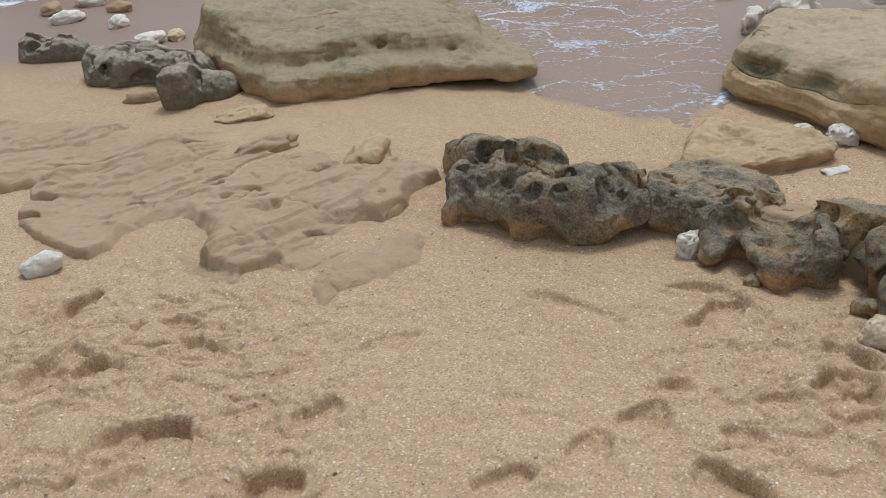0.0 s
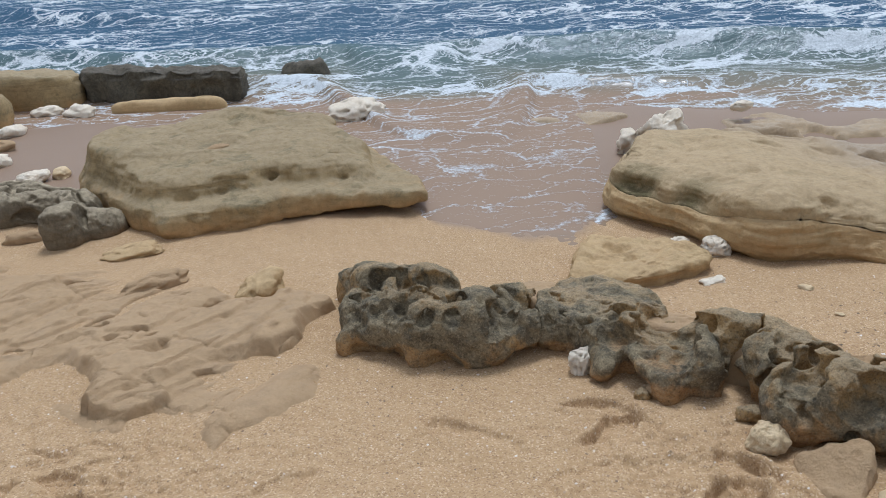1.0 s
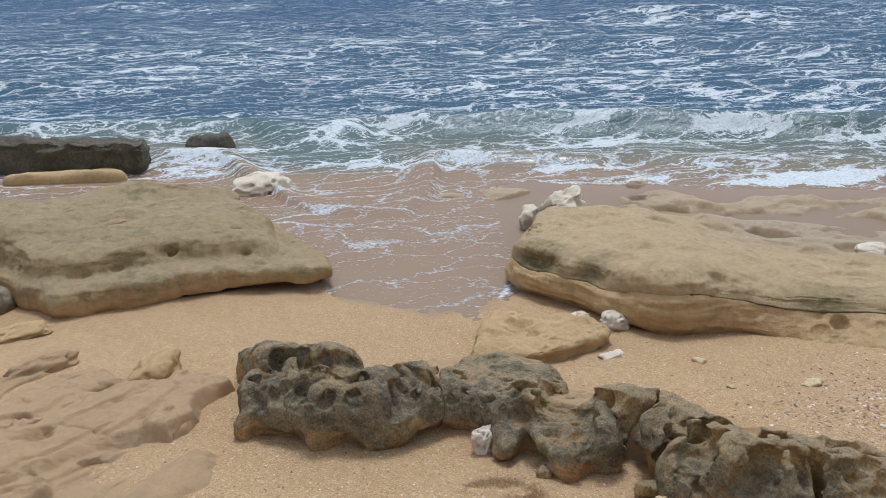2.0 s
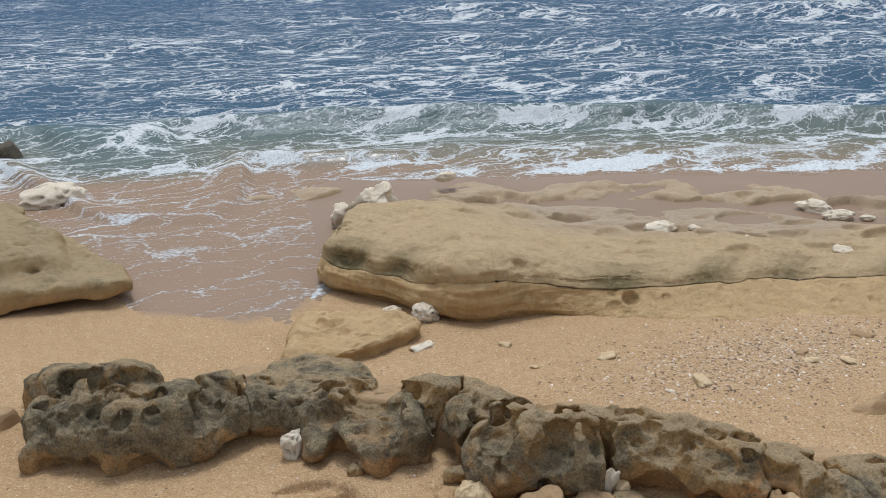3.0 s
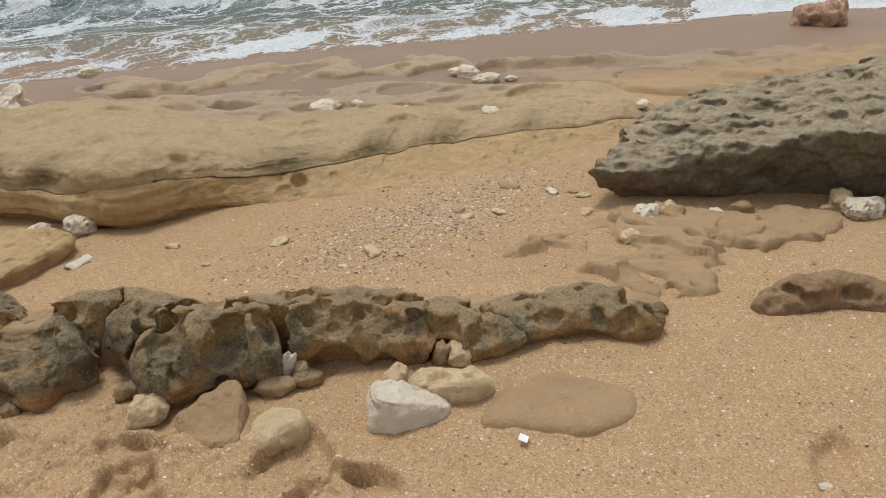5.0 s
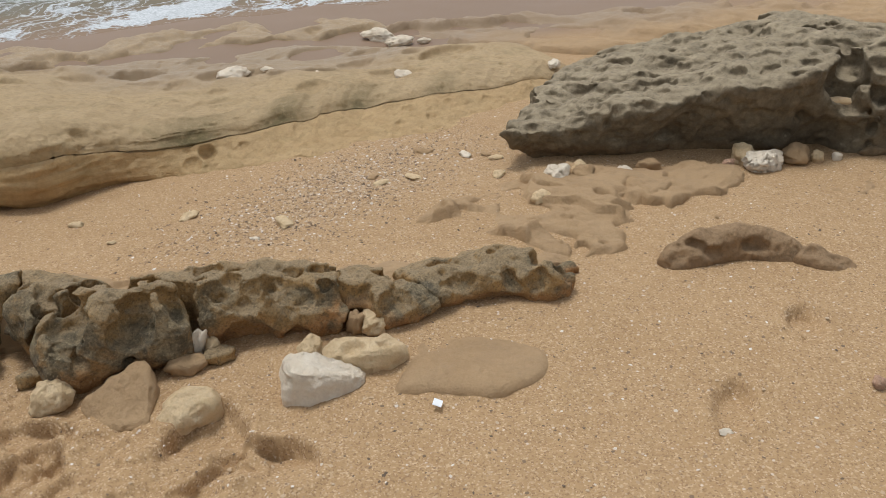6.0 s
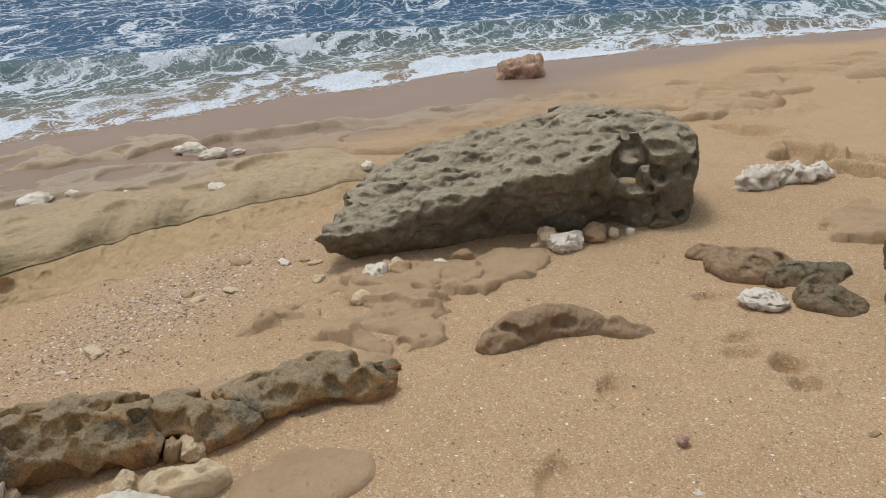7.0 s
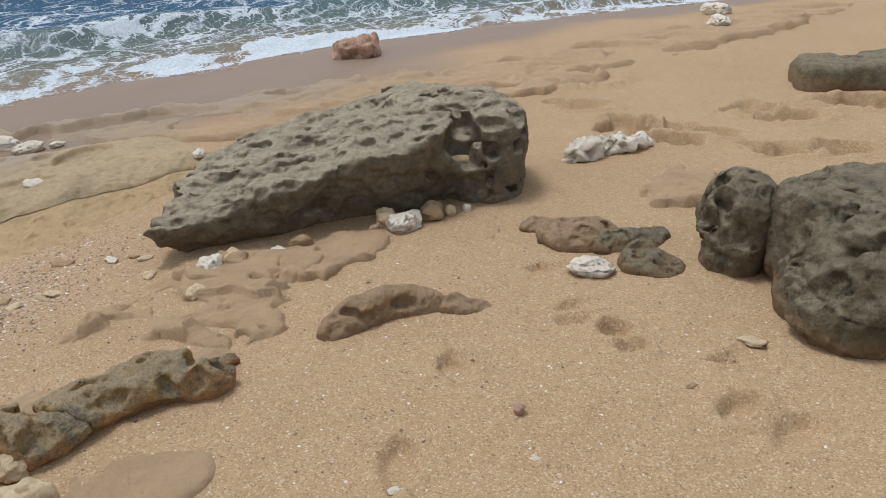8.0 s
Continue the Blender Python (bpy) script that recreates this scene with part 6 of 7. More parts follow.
def patch_rise(x, y, p):
    w = p + 0.05 * np.stack([fbm(p * 6.0, 3, 261), fbm(p * 6.0, 3, 263), 0 * x], 1)
    d = inside(w[:, 0], w[:, 1], PATCH) + 0.02 * fbm(p * 14.0, 3, 264)
    n, m = fbm(w * 2.3 + 5.2, 3, 267), fbm(w * 3.4 + 1.7, 3, 269)
    lift = -0.014 + 0.036 * smooth(-0.17, -0.05, n) + 0.032 * smooth(0.10, 0.20, m) + 0.012 * fbm(p * 4.0, 3, 271) + 0.004 * fbm(p * 24.0, 3, 273)
    lift = lift - 0.06 * pits(w, 0.10, 0.22, 275) - 0.012 * pits(p, 0.04, 0.2, 277)
    return -0.06 + (0.06 + lift) * smooth(-0.02, 0.09 + 0.2 * smooth(0.0, 0.5, vnoise(p * 2.5, 279)), d)


tagged(bedrock("bedrock_step", (2.7, 4.5, 0.5, 2.3), 0.0105, patch_rise, SLAB), "worn tan bedrock with small steps and holes, drifted over with sand", "rock")
shelf("bedrock_step", ((3.55, 1.55), (3.6, 1.2), (3.61, 0.98), (3.81, 0.8), (4.1, 0.75), (4.25, 1.0), (4.0, 1.4), (3.75, 1.62)), (3.4, 4.5, 0.6, 1.8), 0.012, 0.042, "tan bedrock step at the foot of the grey rock", SLAB, 75)
shelf("bedrock_step", ((3.86, 0.3), (3.9, 0.08), (4.1, 0.02), (4.35, 0.12), (4.36, 0.35), (4.05, 0.45)), (3.7, 4.5, -0.1, 0.6), 0.012, 0.035, "low grey-tan rock patch in the sand", SLAB, 79, 0.08)
shelf("bedrock_step", ((4.72, -0.55), (4.75, -0.86), (5.2, -0.95), (5.5, -0.75), (5.2, -0.5)), (4.5, 5.7, -1.2, -0.3), 0.018, 0.05, "low tan ledge in the sand by the dark boulder", SLAB, 81)
tagged(rock("flat_slab", ((1.96, 1.13), (2.05, 1.18), (2.15, 1.23), (2.29, 1.25), (2.38, 1.1), (2.42, 0.88), (2.28, 0.78), (2.12, 0.84), (2.06, 0.93), (2.02, 1.02)), lambda x, y: 0.017 - 0.026 * smooth(0.06, 0.42, (x - 2.0) * 0.85 + (y - 1.05) * 0.25), SLAB, res=0.01, bury=0.05, lumps=(0.006, 5), rough=(0.003, 30), seed=83, side=((0.0, 0.0), (0.0, 0.5), (0.008, 0.8), (0.025, 0.95), (0.06, 1.0)), holes=((0.03, 0.006, 0.2),)),
       "thin tan rock slab almost buried in sand", "rock")
shelf("shore_shelf", ((6.0, 4.6), (5.9, 3.2), (6.2, 2.2), (6.8, 1.4), (7.6, 0.6), (9.0, -0.8), (10.2, -1.6), (10.8, -0.8), (9.6, 0.8), (8.6, 2.2), (7.8, 3.2), (6.9, 4.4)), (5.6, 11.2, -2.0, 5.0), 0.03, 0.055, "low wave-worn sandstone shelf with hollows near the water", SLAB, 85, 0.3, 0.13, hole_size=0.75)
shelf("shore_shelf", ((1.5, 7.4), (2.0, 7.1), (2.7, 7.0), (2.8, 7.3), (2.3, 7.6), (1.7, 7.6)), (1.3, 3.0, 6.8, 7.8), 0.025, 0.035, "low layered rock in the wet sand", WET_ROCK, 87, 0.08, 0.08, hole_size=0.4)
shelf("shore_shelf", ((3.2, 6.3), (4.2, 5.8), (5.2, 5.2), (6.3, 4.4), (6.8, 4.9), (5.8, 5.9), (4.6, 6.7), (3.5, 7.0)), (3.0, 7.0, 4.2, 7.2), 0.022, 0.05, "low wet rock with hollows at the edge of the swash", WET_ROCK, 88, 0.25, 0.1, hole_size=0.5)
shelf("shore_shelf", ((9.0, -0.6), (9.6, -1.5), (11.0, -2.6), (13.0, -3.6), (13.6, -2.8), (12.0, -1.6), (10.4, -0.4)), (8.8, 13.8, -4.0, 0.0), 0.04, 0.06, "low tan rock shelf up the beach", SLAB, 90, 0.3, 0.12, hole_size=0.8)
shelf("bedrock_step", ((7.4, 0.7), (7.6, 0.1), (8.2, -0.3), (8.7, 0.1), (8.3, 0.6)), (7.2, 8.9, -0.5, 0.9), 0.02, 0.06, "tan bedrock with a deep hollow beyond the grey rock", SLAB, 95, 0.1, 0.12, hole_size=0.6)


tagged(solid("curved_rock", *worn(((3.20, 0.69, 0.0, 0.09, 0.06, 0.07, -40), (3.28, 0.63, 0.02, 0.10, 0.07, 0.09, -45), (3.38, 0.54, 0.025, 0.11, 0.07, 0.085, -60), (3.42, 0.44, 0.015, 0.09, 0.06, 0.07, -80), (3.43, 0.36, 0.0, 0.07, 0.05, 0.055, -90)), 6, ((3.36, 0.47, 0.05, 0.05, 0.03, 0.03), (3.27, 0.60, 0.03, 0.05, 0.02, 0.02)), 79), LOW), "low curved brown rock half buried in sand", "rock")
tagged(solid("curved_rock", *worn(((3.43, 0.27, 0.0, 0.06, 0.055, 0.055, -80), (3.43, 0.18, 0.0, 0.09, 0.05, 0.042, -85)), 3, (), 80), LOW), "small brown rock half buried beside the curved one", "rock")
low = holder("low_rock", 4.05, -0.25)
for n, (lumps, hollows) in enumerate(((((4.38, 0.0, 0.0, 0.10, 0.07, 0.05, -60), (4.24, -0.10, 0.01, 0.12, 0.09, 0.06, -50), (4.12, -0.20, 0.015, 0.12, 0.10, 0.065, -70), (4.25, -0.27, 0.015, 0.16, 0.12, 0.055, -20)), ((4.13, -0.25, 0.05, 0.05, 0.04, 0.04), (4.27, -0.35, 0.05, 0.04, 0.04, 0.03), (4.2, -0.13, 0.05, 0.03, 0.03, 0.02))),
                                      (((4.08, -0.33, 0.01, 0.08, 0.06, 0.07, -20), (4.10, -0.43, 0.015, 0.10, 0.08, 0.07, -30), (4.2, -0.53, 0.01, 0.12, 0.08, 0.05, -50)), ((4.02, -0.40, 0.04, 0.05, 0.035, 0.04),)),
                                      (((3.90, -0.50, 0.0, 0.11, 0.10, 0.06, -40), (3.86, -0.58, 0.0, 0.10, 0.09, 0.04, -70), (4.02, -0.50, 0.01, 0.09, 0.08, 0.06, 0)), ((3.98, -0.47, 0.05, 0.05, 0.025, 0.03),)))):
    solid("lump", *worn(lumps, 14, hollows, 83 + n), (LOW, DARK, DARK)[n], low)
tagged(low, "low pitted brown rock half buried in sand", "rock")
tagged(rock("far_rock", ((7.5, -1.75), (7.3, -2.1), (7.4, -2.9), (8.0, -3.2), (8.3, -2.6), (8.1, -1.9)), 0.17, DARK, res=0.025, lumps=(0.05, 2.5), seed=97, crease=(0.03, 4)), "rounded olive rock on dry sand", "rock")
tagged(rock("far_rock", ((6.6, -2.2), (6.4, -2.6), (6.9, -2.9), (7.1, -2.4)), 0.12, SLAB, res=0.02, lumps=(0.05, 4), seed=98, crease=(0.05, 6)), "broken tan rock pieces on dry sand", "rock")

# ---- rocks at the water ----
tagged(rock("sea_block", ((-2.62, 10.0), (-1.9, 9.7), (-0.85, 9.40), (-0.74, 9.8), (-0.9, 10.2), (-1.8, 10.4), (-2.55, 10.5)), 0.42, BLACK, res=0.022, crease=(0.05, 4.0), hole_low=0.6, side=((0.08, 0.0), (0.04, 0.4), (0.0, 0.8), (0.06, 1.0)), lumps=(0.06, 2.0), seed=101, holes=((0.25, 0.07, 0.4),)),
       "long black block of rock at the edge of the surf", "rock")
tagged(rock("sea_rock", ((-0.4, 10.6), (-0.1, 10.35), (0.2, 10.35), (0.15, 10.75), (-0.2, 10.85)), 0.42, BLACK, res=0.025, crease=(0.05, 4.0), lumps=(0.05, 2.5), seed=103), "small dark rock standing in the surf", "rock")
tagged(rock("tan_block", ((-4.6, 10.2), (-3.5, 9.85), (-2.7, 9.8), (-2.75, 10.6), (-3.6, 11.0), (-4.8, 10.9)), 0.42, BOULDER, res=0.035, lumps=(0.05, 2), strata=0.012, seed=107), "tan sandstone block beside the black one", "rock")
tagged(rock("tan_block", ((-4.7, 9.3), (-3.9, 9.0), (-3.2, 8.95), (-3.3, 9.4), (-4.2, 9.7)), 0.33, BOULDER, res=0.035, lumps=(0.05, 2), strata=0.012, seed=109), "tan sandstone block lying on the sand", "rock")
tagged(rock("low_block", ((-2.2, 9.35), (-1.6, 9.2), (-1.0, 9.2), (-1.1, 9.45), (-1.9, 9.6)), 0.14, SANDSTONE, res=0.03, lumps=(0.02, 3), seed=113), "low orange sandstone block in front of the black one", "rock")
tagged(rock("pink_rock", ((9.75, 2.85), (9.75, 2.6), (9.9, 2.42), (10.15, 2.45), (10.35, 2.7), (10.2, 2.95), (9.95, 3.0)), 0.21, PINK, res=0.018, lumps=(0.06, 6), seed=127, holes=((0.14, 0.08, 0.6), (0.07, 0.03, 0.5)), hole_low=0.8, crease=(0.05, 7)), "pink coral boulder at the edge of the swash", "rock")
tagged(stone("coral_mound", 0.42, 8.1, (0.62, 0.45, 0.26), CORAL, 10, 3, 0.35, hole=(0.3, 0.25), rows=44), "white bleached coral mound in the swash", "coral")
tagged(rock("coral_mound", ((2.32, 5.95), (2.45, 6.02), (2.6, 6.05), (2.78, 6.02), (2.95, 6.06), (2.97, 6.2), (2.8, 6.3), (2.6, 6.3), (2.4, 6.18)), lambda x, y: 0.16 + 0.12 * smooth(2.5, 2.9, x), CORAL, res=0.014, bury=0.04, lumps=(0.05, 6), seed=5, holes=((0.16, 0.10, 0.7), (0.08, 0.04, 0.6)), hole_low=1.0, crease=(0.04, 8)), "white pitted coral lump against the ledge", "coral")

# ---- loose stones ----
LOOSE = (
    (0.97, 2.73, 0.13, 0.10, 0.13, 20, CORAL, "white bleached coral stone beside the ridge", "coral"),
    (1.36, 2.02, 0.15, 0.12, 0.12, 10, PALE, "cream rounded limestone in front of the ridge", "stone"),
    (1.98, 1.50, 0.10, 0.08, 0.08, 30, PALE, "small cream stone behind the white one", "stone"),
    (2.22, 1.42, 0.14, 0.11, 0.10, 20, PALE, "cream stone under the ridge", "stone"),
    (2.1, 3.86, 0.2, 0.15, 0.13, 30, CORAL, "white pitted coral stone at the ledge's foot", "coral"),
    (1.93, 4.0, 0.22, 0.1, 0.07, 40, CORAL, "white flat coral piece on the yellow slab", "coral"),
    (3.73, 1.50, 0.17, 0.13, 0.11, 40, CORAL, "white coral stone under the grey rock", "coral"),
    (3.97, 1.25, 0.10, 0.07, 0.06, 70, CORAL, "small white coral stone by the grey rock", "coral"),
    (3.48, 1.45, 0.12, 0.09, 0.06, 0, PALE, "cream stone lying on the bedrock", "stone"),
    (4.36, 0.70, 0.20, 0.14, 0.12, -30, CORAL, "white lumpy coral stone against the grey rock", "coral"),
    (4.42, 0.82, 0.17, 0.12, 0.11, 30, PALE, "pinkish rounded stone against the grey rock", "stone"),
    (3.81, -0.28, 0.22, 0.17, 0.08, -70, CORAL, "white flat coral piece on the sand", "coral"),
    (11.1, -1.5, 0.34, 0.24, 0.17, 20, CORAL, "white coral lump up the beach", "coral"),
    (12.4, -1.6, 0.4, 0.26, 0.2, 60, CORAL, "white coral lump up the beach", "coral"),
)
for n, (x, y, a, b, c, turn, mat, label, cat) in enumerate(LOOSE):
    tagged(stone("stone" if cat == "stone" else "coral_stone", x, y, (a, b, c), mat, turn, n + 7, 0.42 if "sunk" in label else 0.25, hole=(0.22, 0.36) if cat == "coral" else (0.6, 0.10), rows=40), label, cat)


tagged(rock("coral_branch", ((5.40, -0.06), (5.47, -0.17), (5.53, -0.26), (5.62, -0.34), (5.68, -0.46), (5.80, -0.56), (5.88, -0.52), (5.84, -0.40), (5.74, -0.32), (5.68, -0.2), (5.56, -0.12), (5.47, -0.03)), 0.10, CORAL, res=0.009, bury=0.04, lumps=(0.045, 7), rough=(0.01, 25), seed=61, holes=((0.10, 0.10, 0.75), (0.045, 0.05, 0.7)), hole_low=1.0, crease=(0.05, 9), side=((0.0, 0.0), (0.0, 0.5), (0.02, 0.8), (0.06, 1.0))), "long white pitted coral branch on the sand", "coral")


def block(name, plan, height, mat, label, cat, seed, holes=(), edge=0.02, lumps=(0.008, 8)):
    """A broken angular stone with worn edges."""
    return tagged(rock(name, plan, height, mat, res=0.0065, bury=0.04, lumps=lumps, rough=(0.004, 34), seed=seed, holes=holes, hole_low=1.0, crease=(0.008, 12.0), side=((0.0, 0.0), (-0.004, 0.4), (0.0, 0.7), (edge * 0.4, 0.92), (edge, 1.0))), label, cat)


block("white_stone", ((1.83, 1.46), (1.77, 1.43), (1.735, 1.37), (1.78, 1.31), (1.88, 1.255), (1.955, 1.25), (1.99, 1.31), (1.92, 1.40)), lambda x, y: 0.135 - 0.40 * np.clip((x - 1.76) * 0.75 - (y - 1.42) * 0.6, 0, 0.24), CORAL, "white triangular coral block in front of the ridge", "coral", 91, ((0.035, 0.008, 0.5), (0.09, 0.015, 0.4)))
block("stone", ((1.40, 1.92), (1.5, 1.91), (1.61, 1.88), (1.58, 1.80), (1.53, 1.74), (1.45, 1.68), (1.38, 1.74), (1.37, 1.83)), lambda x, y: 0.02 + 0.38 * np.clip(x - 1.40 + 0.35 * (y - 1.8), 0, 0.2), SLAB, "tan triangular stone sunk in sand", "stone", 92, ((0.03, 0.005, 0.3),), 0.03)
block("stone", ((1.47, 1.66), (1.54, 1.71), (1.62, 1.70), (1.66, 1.61), (1.61, 1.54), (1.53, 1.57)), lambda x, y: 0.015 + 0.30 * np.clip(x - 1.48, 0, 0.13), PALE, "cream flat stone sunk in sand", "stone", 93, ((0.05, 0.012, 0.4),), 0.03, (0.012, 12))
block("stone", ((1.95, 1.41), (2.0, 1.44), (2.08, 1.37), (2.15, 1.28), (2.12, 1.21), (2.04, 1.22), (1.96, 1.32)), lambda x, y: 0.075 - 0.12 * np.clip(x - 2.02, 0, 0.2), PALE, "cream hollowed stone against the ridge", "stone", 94, ((0.09, 0.03, 0.5), (0.04, 0.01, 0.4)), 0.025, (0.014, 9))

# corals and pale stones on the ledge and the wet shelf
SHELF_CORALS = ((4.39, 4.5, 0.30), (4.49, 3.74, 0.26), (6.03, 4.44, 0.30), (5.96, 4.15, 0.24), (3.73, 6.7, 0.24), (4.84, 3.27, 0.18), (4.6, 4.35, 0.12), (6.1, 4.0, 0.12), (5.5, 2.45, 0.14), (7.2, 2.6, 0.2))
for n, (x, y, size) in enumerate(SHELF_CORALS):
    z = float(base_z(x, y)) + (float(ledge_top(np.array([x]), np.array([y]), np.array([[x, y, 0.0]]))[0]) if x < 6.3 else 0.02)
    tagged(stone("coral_stone", x, y, (size, size * 0.62, size * 0.38), CORAL, n * 47, n + 201, 0.3, hole=(0.28, 0.22), rows=28, z=max(z, float(base_z(x, y)))), "white bleached coral stone on the wet ledge", "coral", "corals on the ledge")

# small pebbles and flakes that can be told apart
FLAKES = ((3.31, 2.26, 0.10), (3.86, 2.12, 0.10), (3.81, 2.36, 0.12), (2.56, 2.81, 0.13), (2.71, 2.34, 0.14), (2.54, 2.35, 0.05), (3.36, 2.35, 0.08), (3.45, 2.16, 0.11), (2.24, 3.23, 0.09), (1.87, 3.43, 0.16), (3.91, 2.02, 0.08), (3.89, 1.94, 0.10), (3.68, 1.80, 0.12),
          (2.47, -0.17, 0.05), (2.91, -0.64, 0.05), (3.24, -0.79, 0.03), (3.21, -0.87, 0.11), (2.28, 0.22, 0.05), (3.66, 0.70, 0.04), (2.75, 1.62, 0.04), (2.2, 2.9, 0.05))
for n, (x, y, size) in enumerate(FLAKES):
    mat = (PALE, CORAL, SLAB, PALE)[n % 4]
    tagged(stone("pebble", x, y, (size * 0.85, size * 0.5, size * 0.2), mat, n * 61, n + 301, 0.3, 0.35, rows=14, square=0.35), ("cream flat pebble on the sand", "white coral pebble on the sand", "tan flat pebble on the sand", "cream flat pebble on the sand")[n % 4], "pebble", "pebbles on the sand")
tagged(stone("pink_pebble", 2.70, -0.09, (0.045, 0.035, 0.035), PINK, 20, 331, 0.2, 0.3, rows=14), "pink lump of coral on the sand", "pebble")

# stones under the grey rock and in the cracks of the ridge
PROPS = ((3.86, 1.44, 0.18, 0.09, 0.08, 40, PALE, 18), (3.80, 1.40, 0.13, 0.12, 0.10, 10, SLAB, 0), (4.10, 1.18, 0.14, 0.08, 0.06, -50, SLAB, 0), (4.52, 0.60, 0.16, 0.14, 0.10, 20, SLAB, 0), (4.56, 0.50, 0.07, 0.06, 0.07, 0, PALE, 0), (4.62, 0.42, 0.06, 0.05, 0.05, 0, CORAL, 0), (4.78, 0.28, 0.16, 0.06, 0.05, -40, GREY, 0), (4.30, 0.85, 0.07, 0.06, 0.05, 10, PINK, 0),
         (1.80, 1.75, 0.11, 0.07, 0.06, -30, RIDGE, 0), (1.79, 1.83, 0.06, 0.05, 0.15, 20, CORAL, 12), (1.81, 1.79, 0.06, 0.05, 0.08, 60, PALE, 10), (1.02, 2.88, 0.09, 0.07, 0.09, 0, CORAL, 0), (1.0, 2.80, 0.07, 0.06, 0.05, 0, SLAB, 0), (1.16, 2.45, 0.09, 0.06, 0.06, 40, SLAB, 0), (1.70, 1.80, 0.14, 0.09, 0.07, -40, SLAB, 0), (1.40, 2.20, 0.10, 0.06, 0.06, -40, RIDGE, 0), (2.17, 1.46, 0.07, 0.06, 0.10, 10, SLAB, 0), (1.10, 2.44, 0.06, 0.06, 0.05, 0, RIDGE, 0))
for n, (x, y, a, b, c, turn, mat, tip) in enumerate(PROPS):
    words = {PALE: "cream weathered stone wedged beside the rock", SLAB: "tan rounded stone lying against the rock", GREY: "grey stone under the rock", PINK: "reddish stone beside the rock", RIDGE: "brown stone broken off the ridge", CORAL: "white coral bit wedged by the rock"}[mat]
    tagged(stone("prop_stone", x, y, (a, b, c), mat, turn, n + 401, 0.2, 0.25, rows=16, tip=tip, square=0.2, hole=(0.6, 0.12)), words, "stone")
tagged(stone("coral_stone", -1.64, 2.90, (0.16, 0.12, 0.10), CORAL, 20, 441, 0.25, hole=(0.5, 0.15), rows=22), "white coral stone beside the bedrock slab", "coral")
# lumps at the back of the slab
for x, y, a, b, c, turn, mat, seed in ((-0.36, 4.0, 0.30, 0.26, 0.16, 70, SANDSTONE, 451), (-0.94, 4.26, 0.36, 0.16, 0.12, 35, SLAB, 452), (-1.17, 4.88, 0.36, 0.24, 0.09, 10, SANDSTONE, 453)):
    tagged(stone("sandstone_lump", x, y, (a, b, c), mat, turn, seed, 0.4, 0.25, rows=30, square=0.2, hole=(0.4, 0.15)), "tan sandstone lump on the bedrock slab", "rock")
# rubble up the left of the beach
for n, (x, y, size, mat) in enumerate(((-3.3, 8.35, 0.34, CORAL), (-3.0, 8.6, 0.30, CORAL), (-3.6, 8.1, 0.30, SLAB), (-2.9, 8.0, 0.26, SLAB), (-3.3, 7.7, 0.3, CORAL), (-2.75, 7.45, 0.26, CORAL), (-2.5, 9.3, 0.4, CORAL), (-2.9, 9.5, 0.34, CORAL), (-1.55, 8.0, 0.14, DARK), (-0.95, 7.75, 0.22, DARK), (-0.7, 7.62, 0.3, CORAL), (-2.3, 6.75, 0.3, CORAL), (-2.1, 6.9, 0.2, PALE))):
    tagged(stone("coral_stone" if mat is CORAL else "stone", x, y, (size, size * 0.65, size * 0.45), mat, n * 53, n + 501, 0.25, 0.25, rows=20, hole=(0.5, 0.15)), "white coral rubble lying on the sand" if mat is CORAL else "worn stone lying on the sand", "coral" if mat is CORAL else "stone")
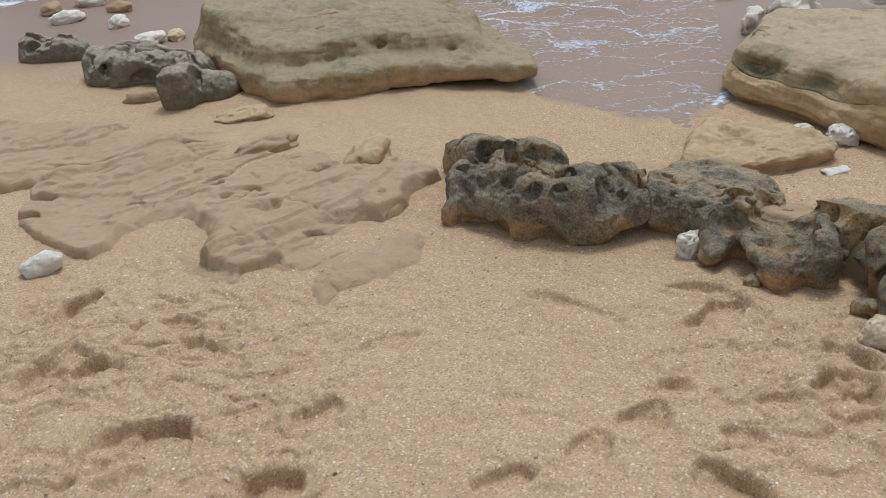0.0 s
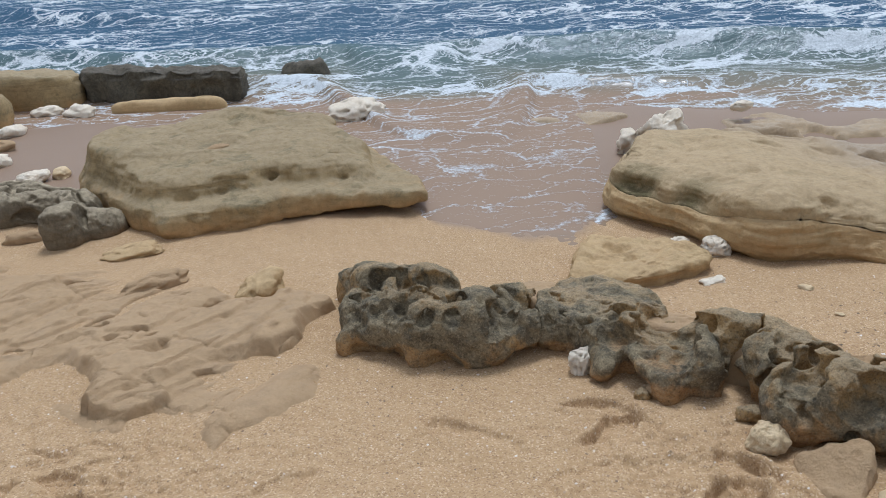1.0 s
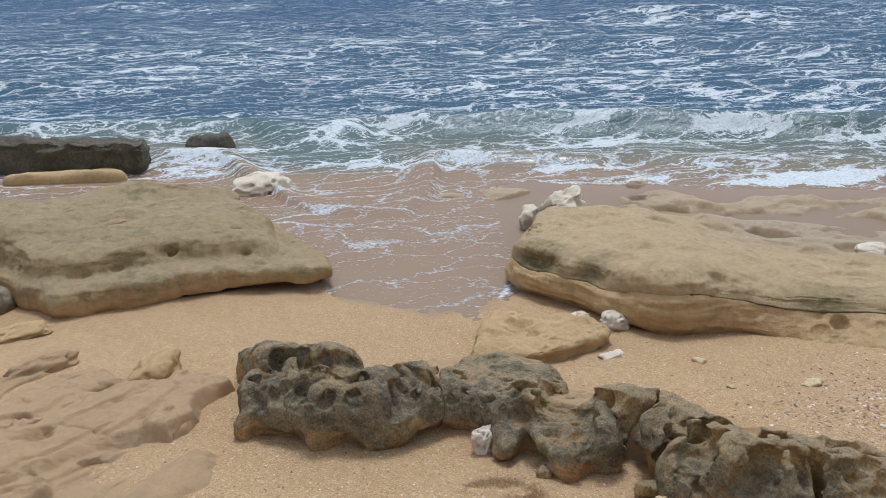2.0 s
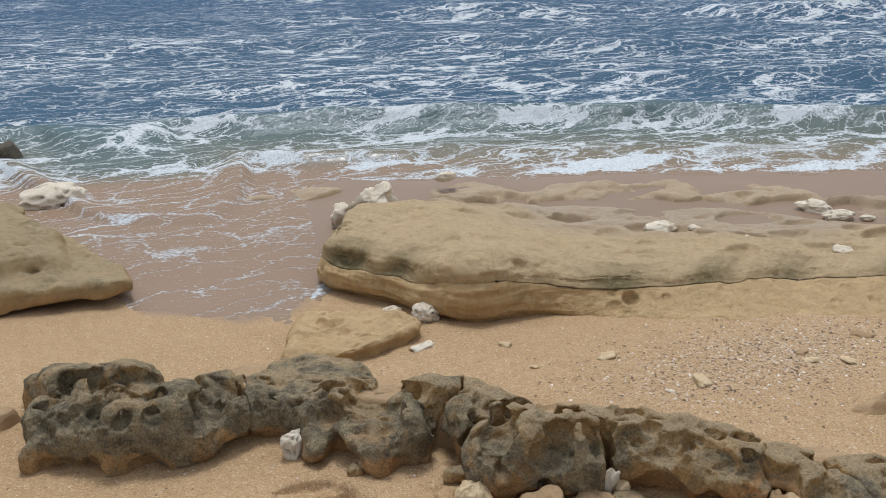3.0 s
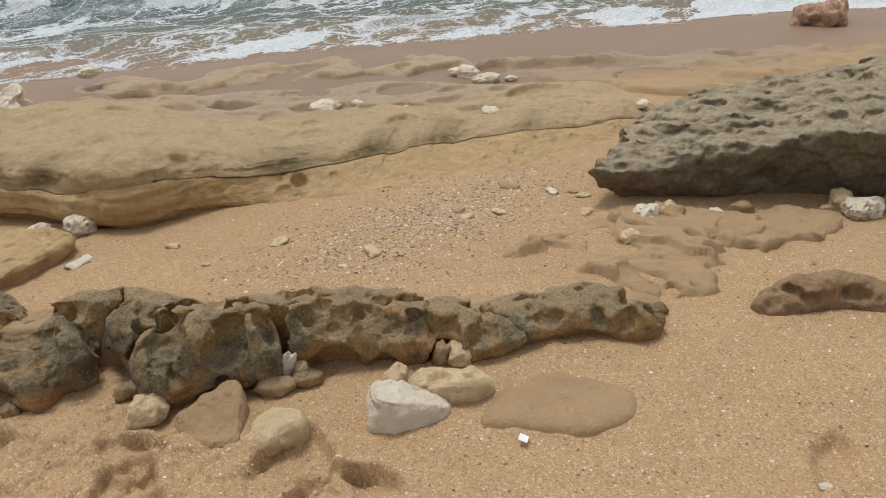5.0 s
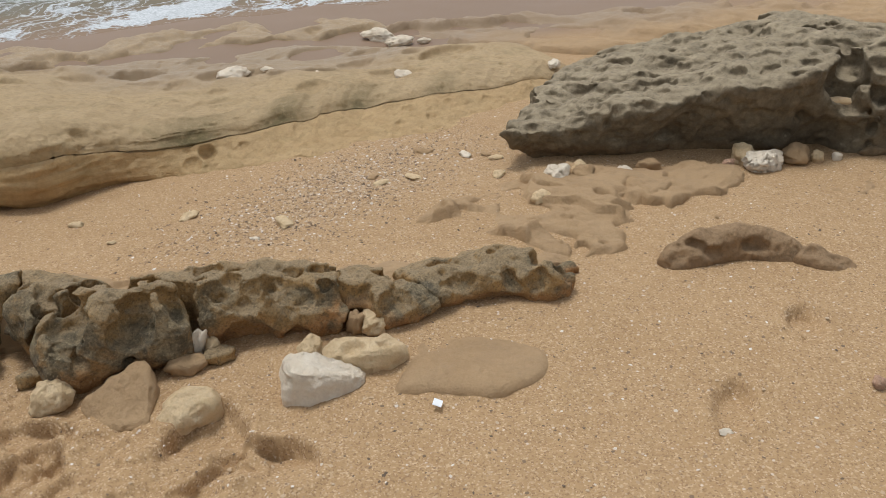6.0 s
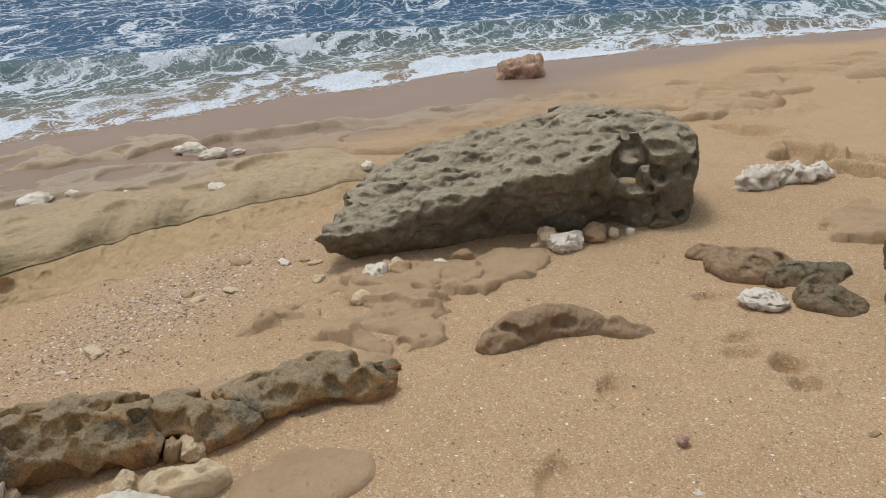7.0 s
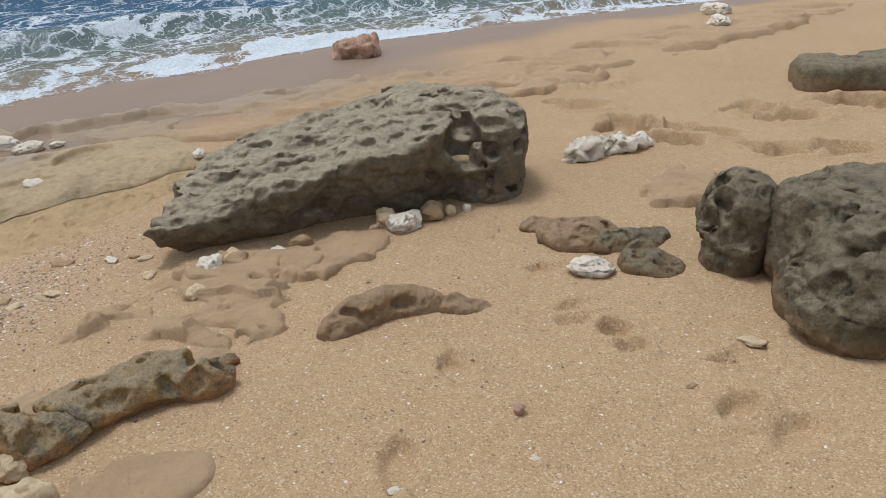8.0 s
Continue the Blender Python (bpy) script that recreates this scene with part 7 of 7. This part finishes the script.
# a scrap of white card
card = bmesh.new()
bmesh.ops.create_cube(card, size=1, matrix=Matrix.Diagonal((0.035, 0.028, 0.002, 1)))
me = bpy.data.meshes.new("card_scrap")
card.to_mesh(me)
card.free()
white = bpy.data.materials.new("white_card")
white.use_nodes = True
white.node_tree.nodes["Principled BSDF"].inputs["Base Color"].default_value = (0.8, 0.8, 0.79, 1)
me.materials.append(white)
scrap = new("card_scrap", me)
scrap.matrix_world = pose(1.97, 0.98, float(sand_z(1.97, 0.98)[0]) + 0.012, 14, 8, 25)
tagged(scrap, "small white scrap of card on the sand", "litter")


# ---- shell grit: thousands of bits lying on the sand ----
def grit(count, seed):
    rng = np.random.default_rng(seed)
    third = count // 3
    x = np.r_[rng.uniform(-2.0, 4.6, third), rng.normal(3.15, 0.5, third), rng.uniform(1.3, 4.2, count - 2 * third)]
    y = np.r_[rng.uniform(0.2, 4.0, third), rng.normal(2.42, 0.24, third), rng.uniform(-1.0, 2.6, count - 2 * third)]
    size = 0.0022 + 0.006 * rng.random(count) ** 3.0
    size[third:2 * third] *= 1.35
    ring = np.array([(math.cos(a), math.sin(a), 0) for a in np.arange(5) * 2 * math.pi / 5])
    unit = np.r_[ring, [(0, 0, 0.55)]]
    tri = np.array([(k, (k + 1) % 5, 5) for k in range(5)])
    turn = rng.uniform(0, 6.28, count)
    long = rng.uniform(0.5, 1.0, count)
    c, s = np.cos(turn), np.sin(turn)
    px, py = unit[None, :, 0] * size[:, None], unit[None, :, 1] * (size * long)[:, None]
    tilt = rng.normal(0, 0.35, count)[:, None]
    vx, vy = px * c[:, None] - py * s[:, None] + x[:, None], px * s[:, None] + py * c[:, None] + y[:, None]
    ground = base_z(x, y) + sand_relief(x, y)
    vz = ground[:, None] + unit[None, :, 2] * size[:, None] + px * tilt
    v = np.stack([vx, vy, vz], 2).reshape(-1, 3)
    f = (tri[None] + 6 * np.arange(count)[:, None, None]).reshape(-1, 3)
    return tagged(new("shell_grit", mesh_of("shell_grit", v, f, GRIT, False)), "scattered shell grit and tiny pebbles on the sand", "grit", kind="stuff")


grit(30000, 5)
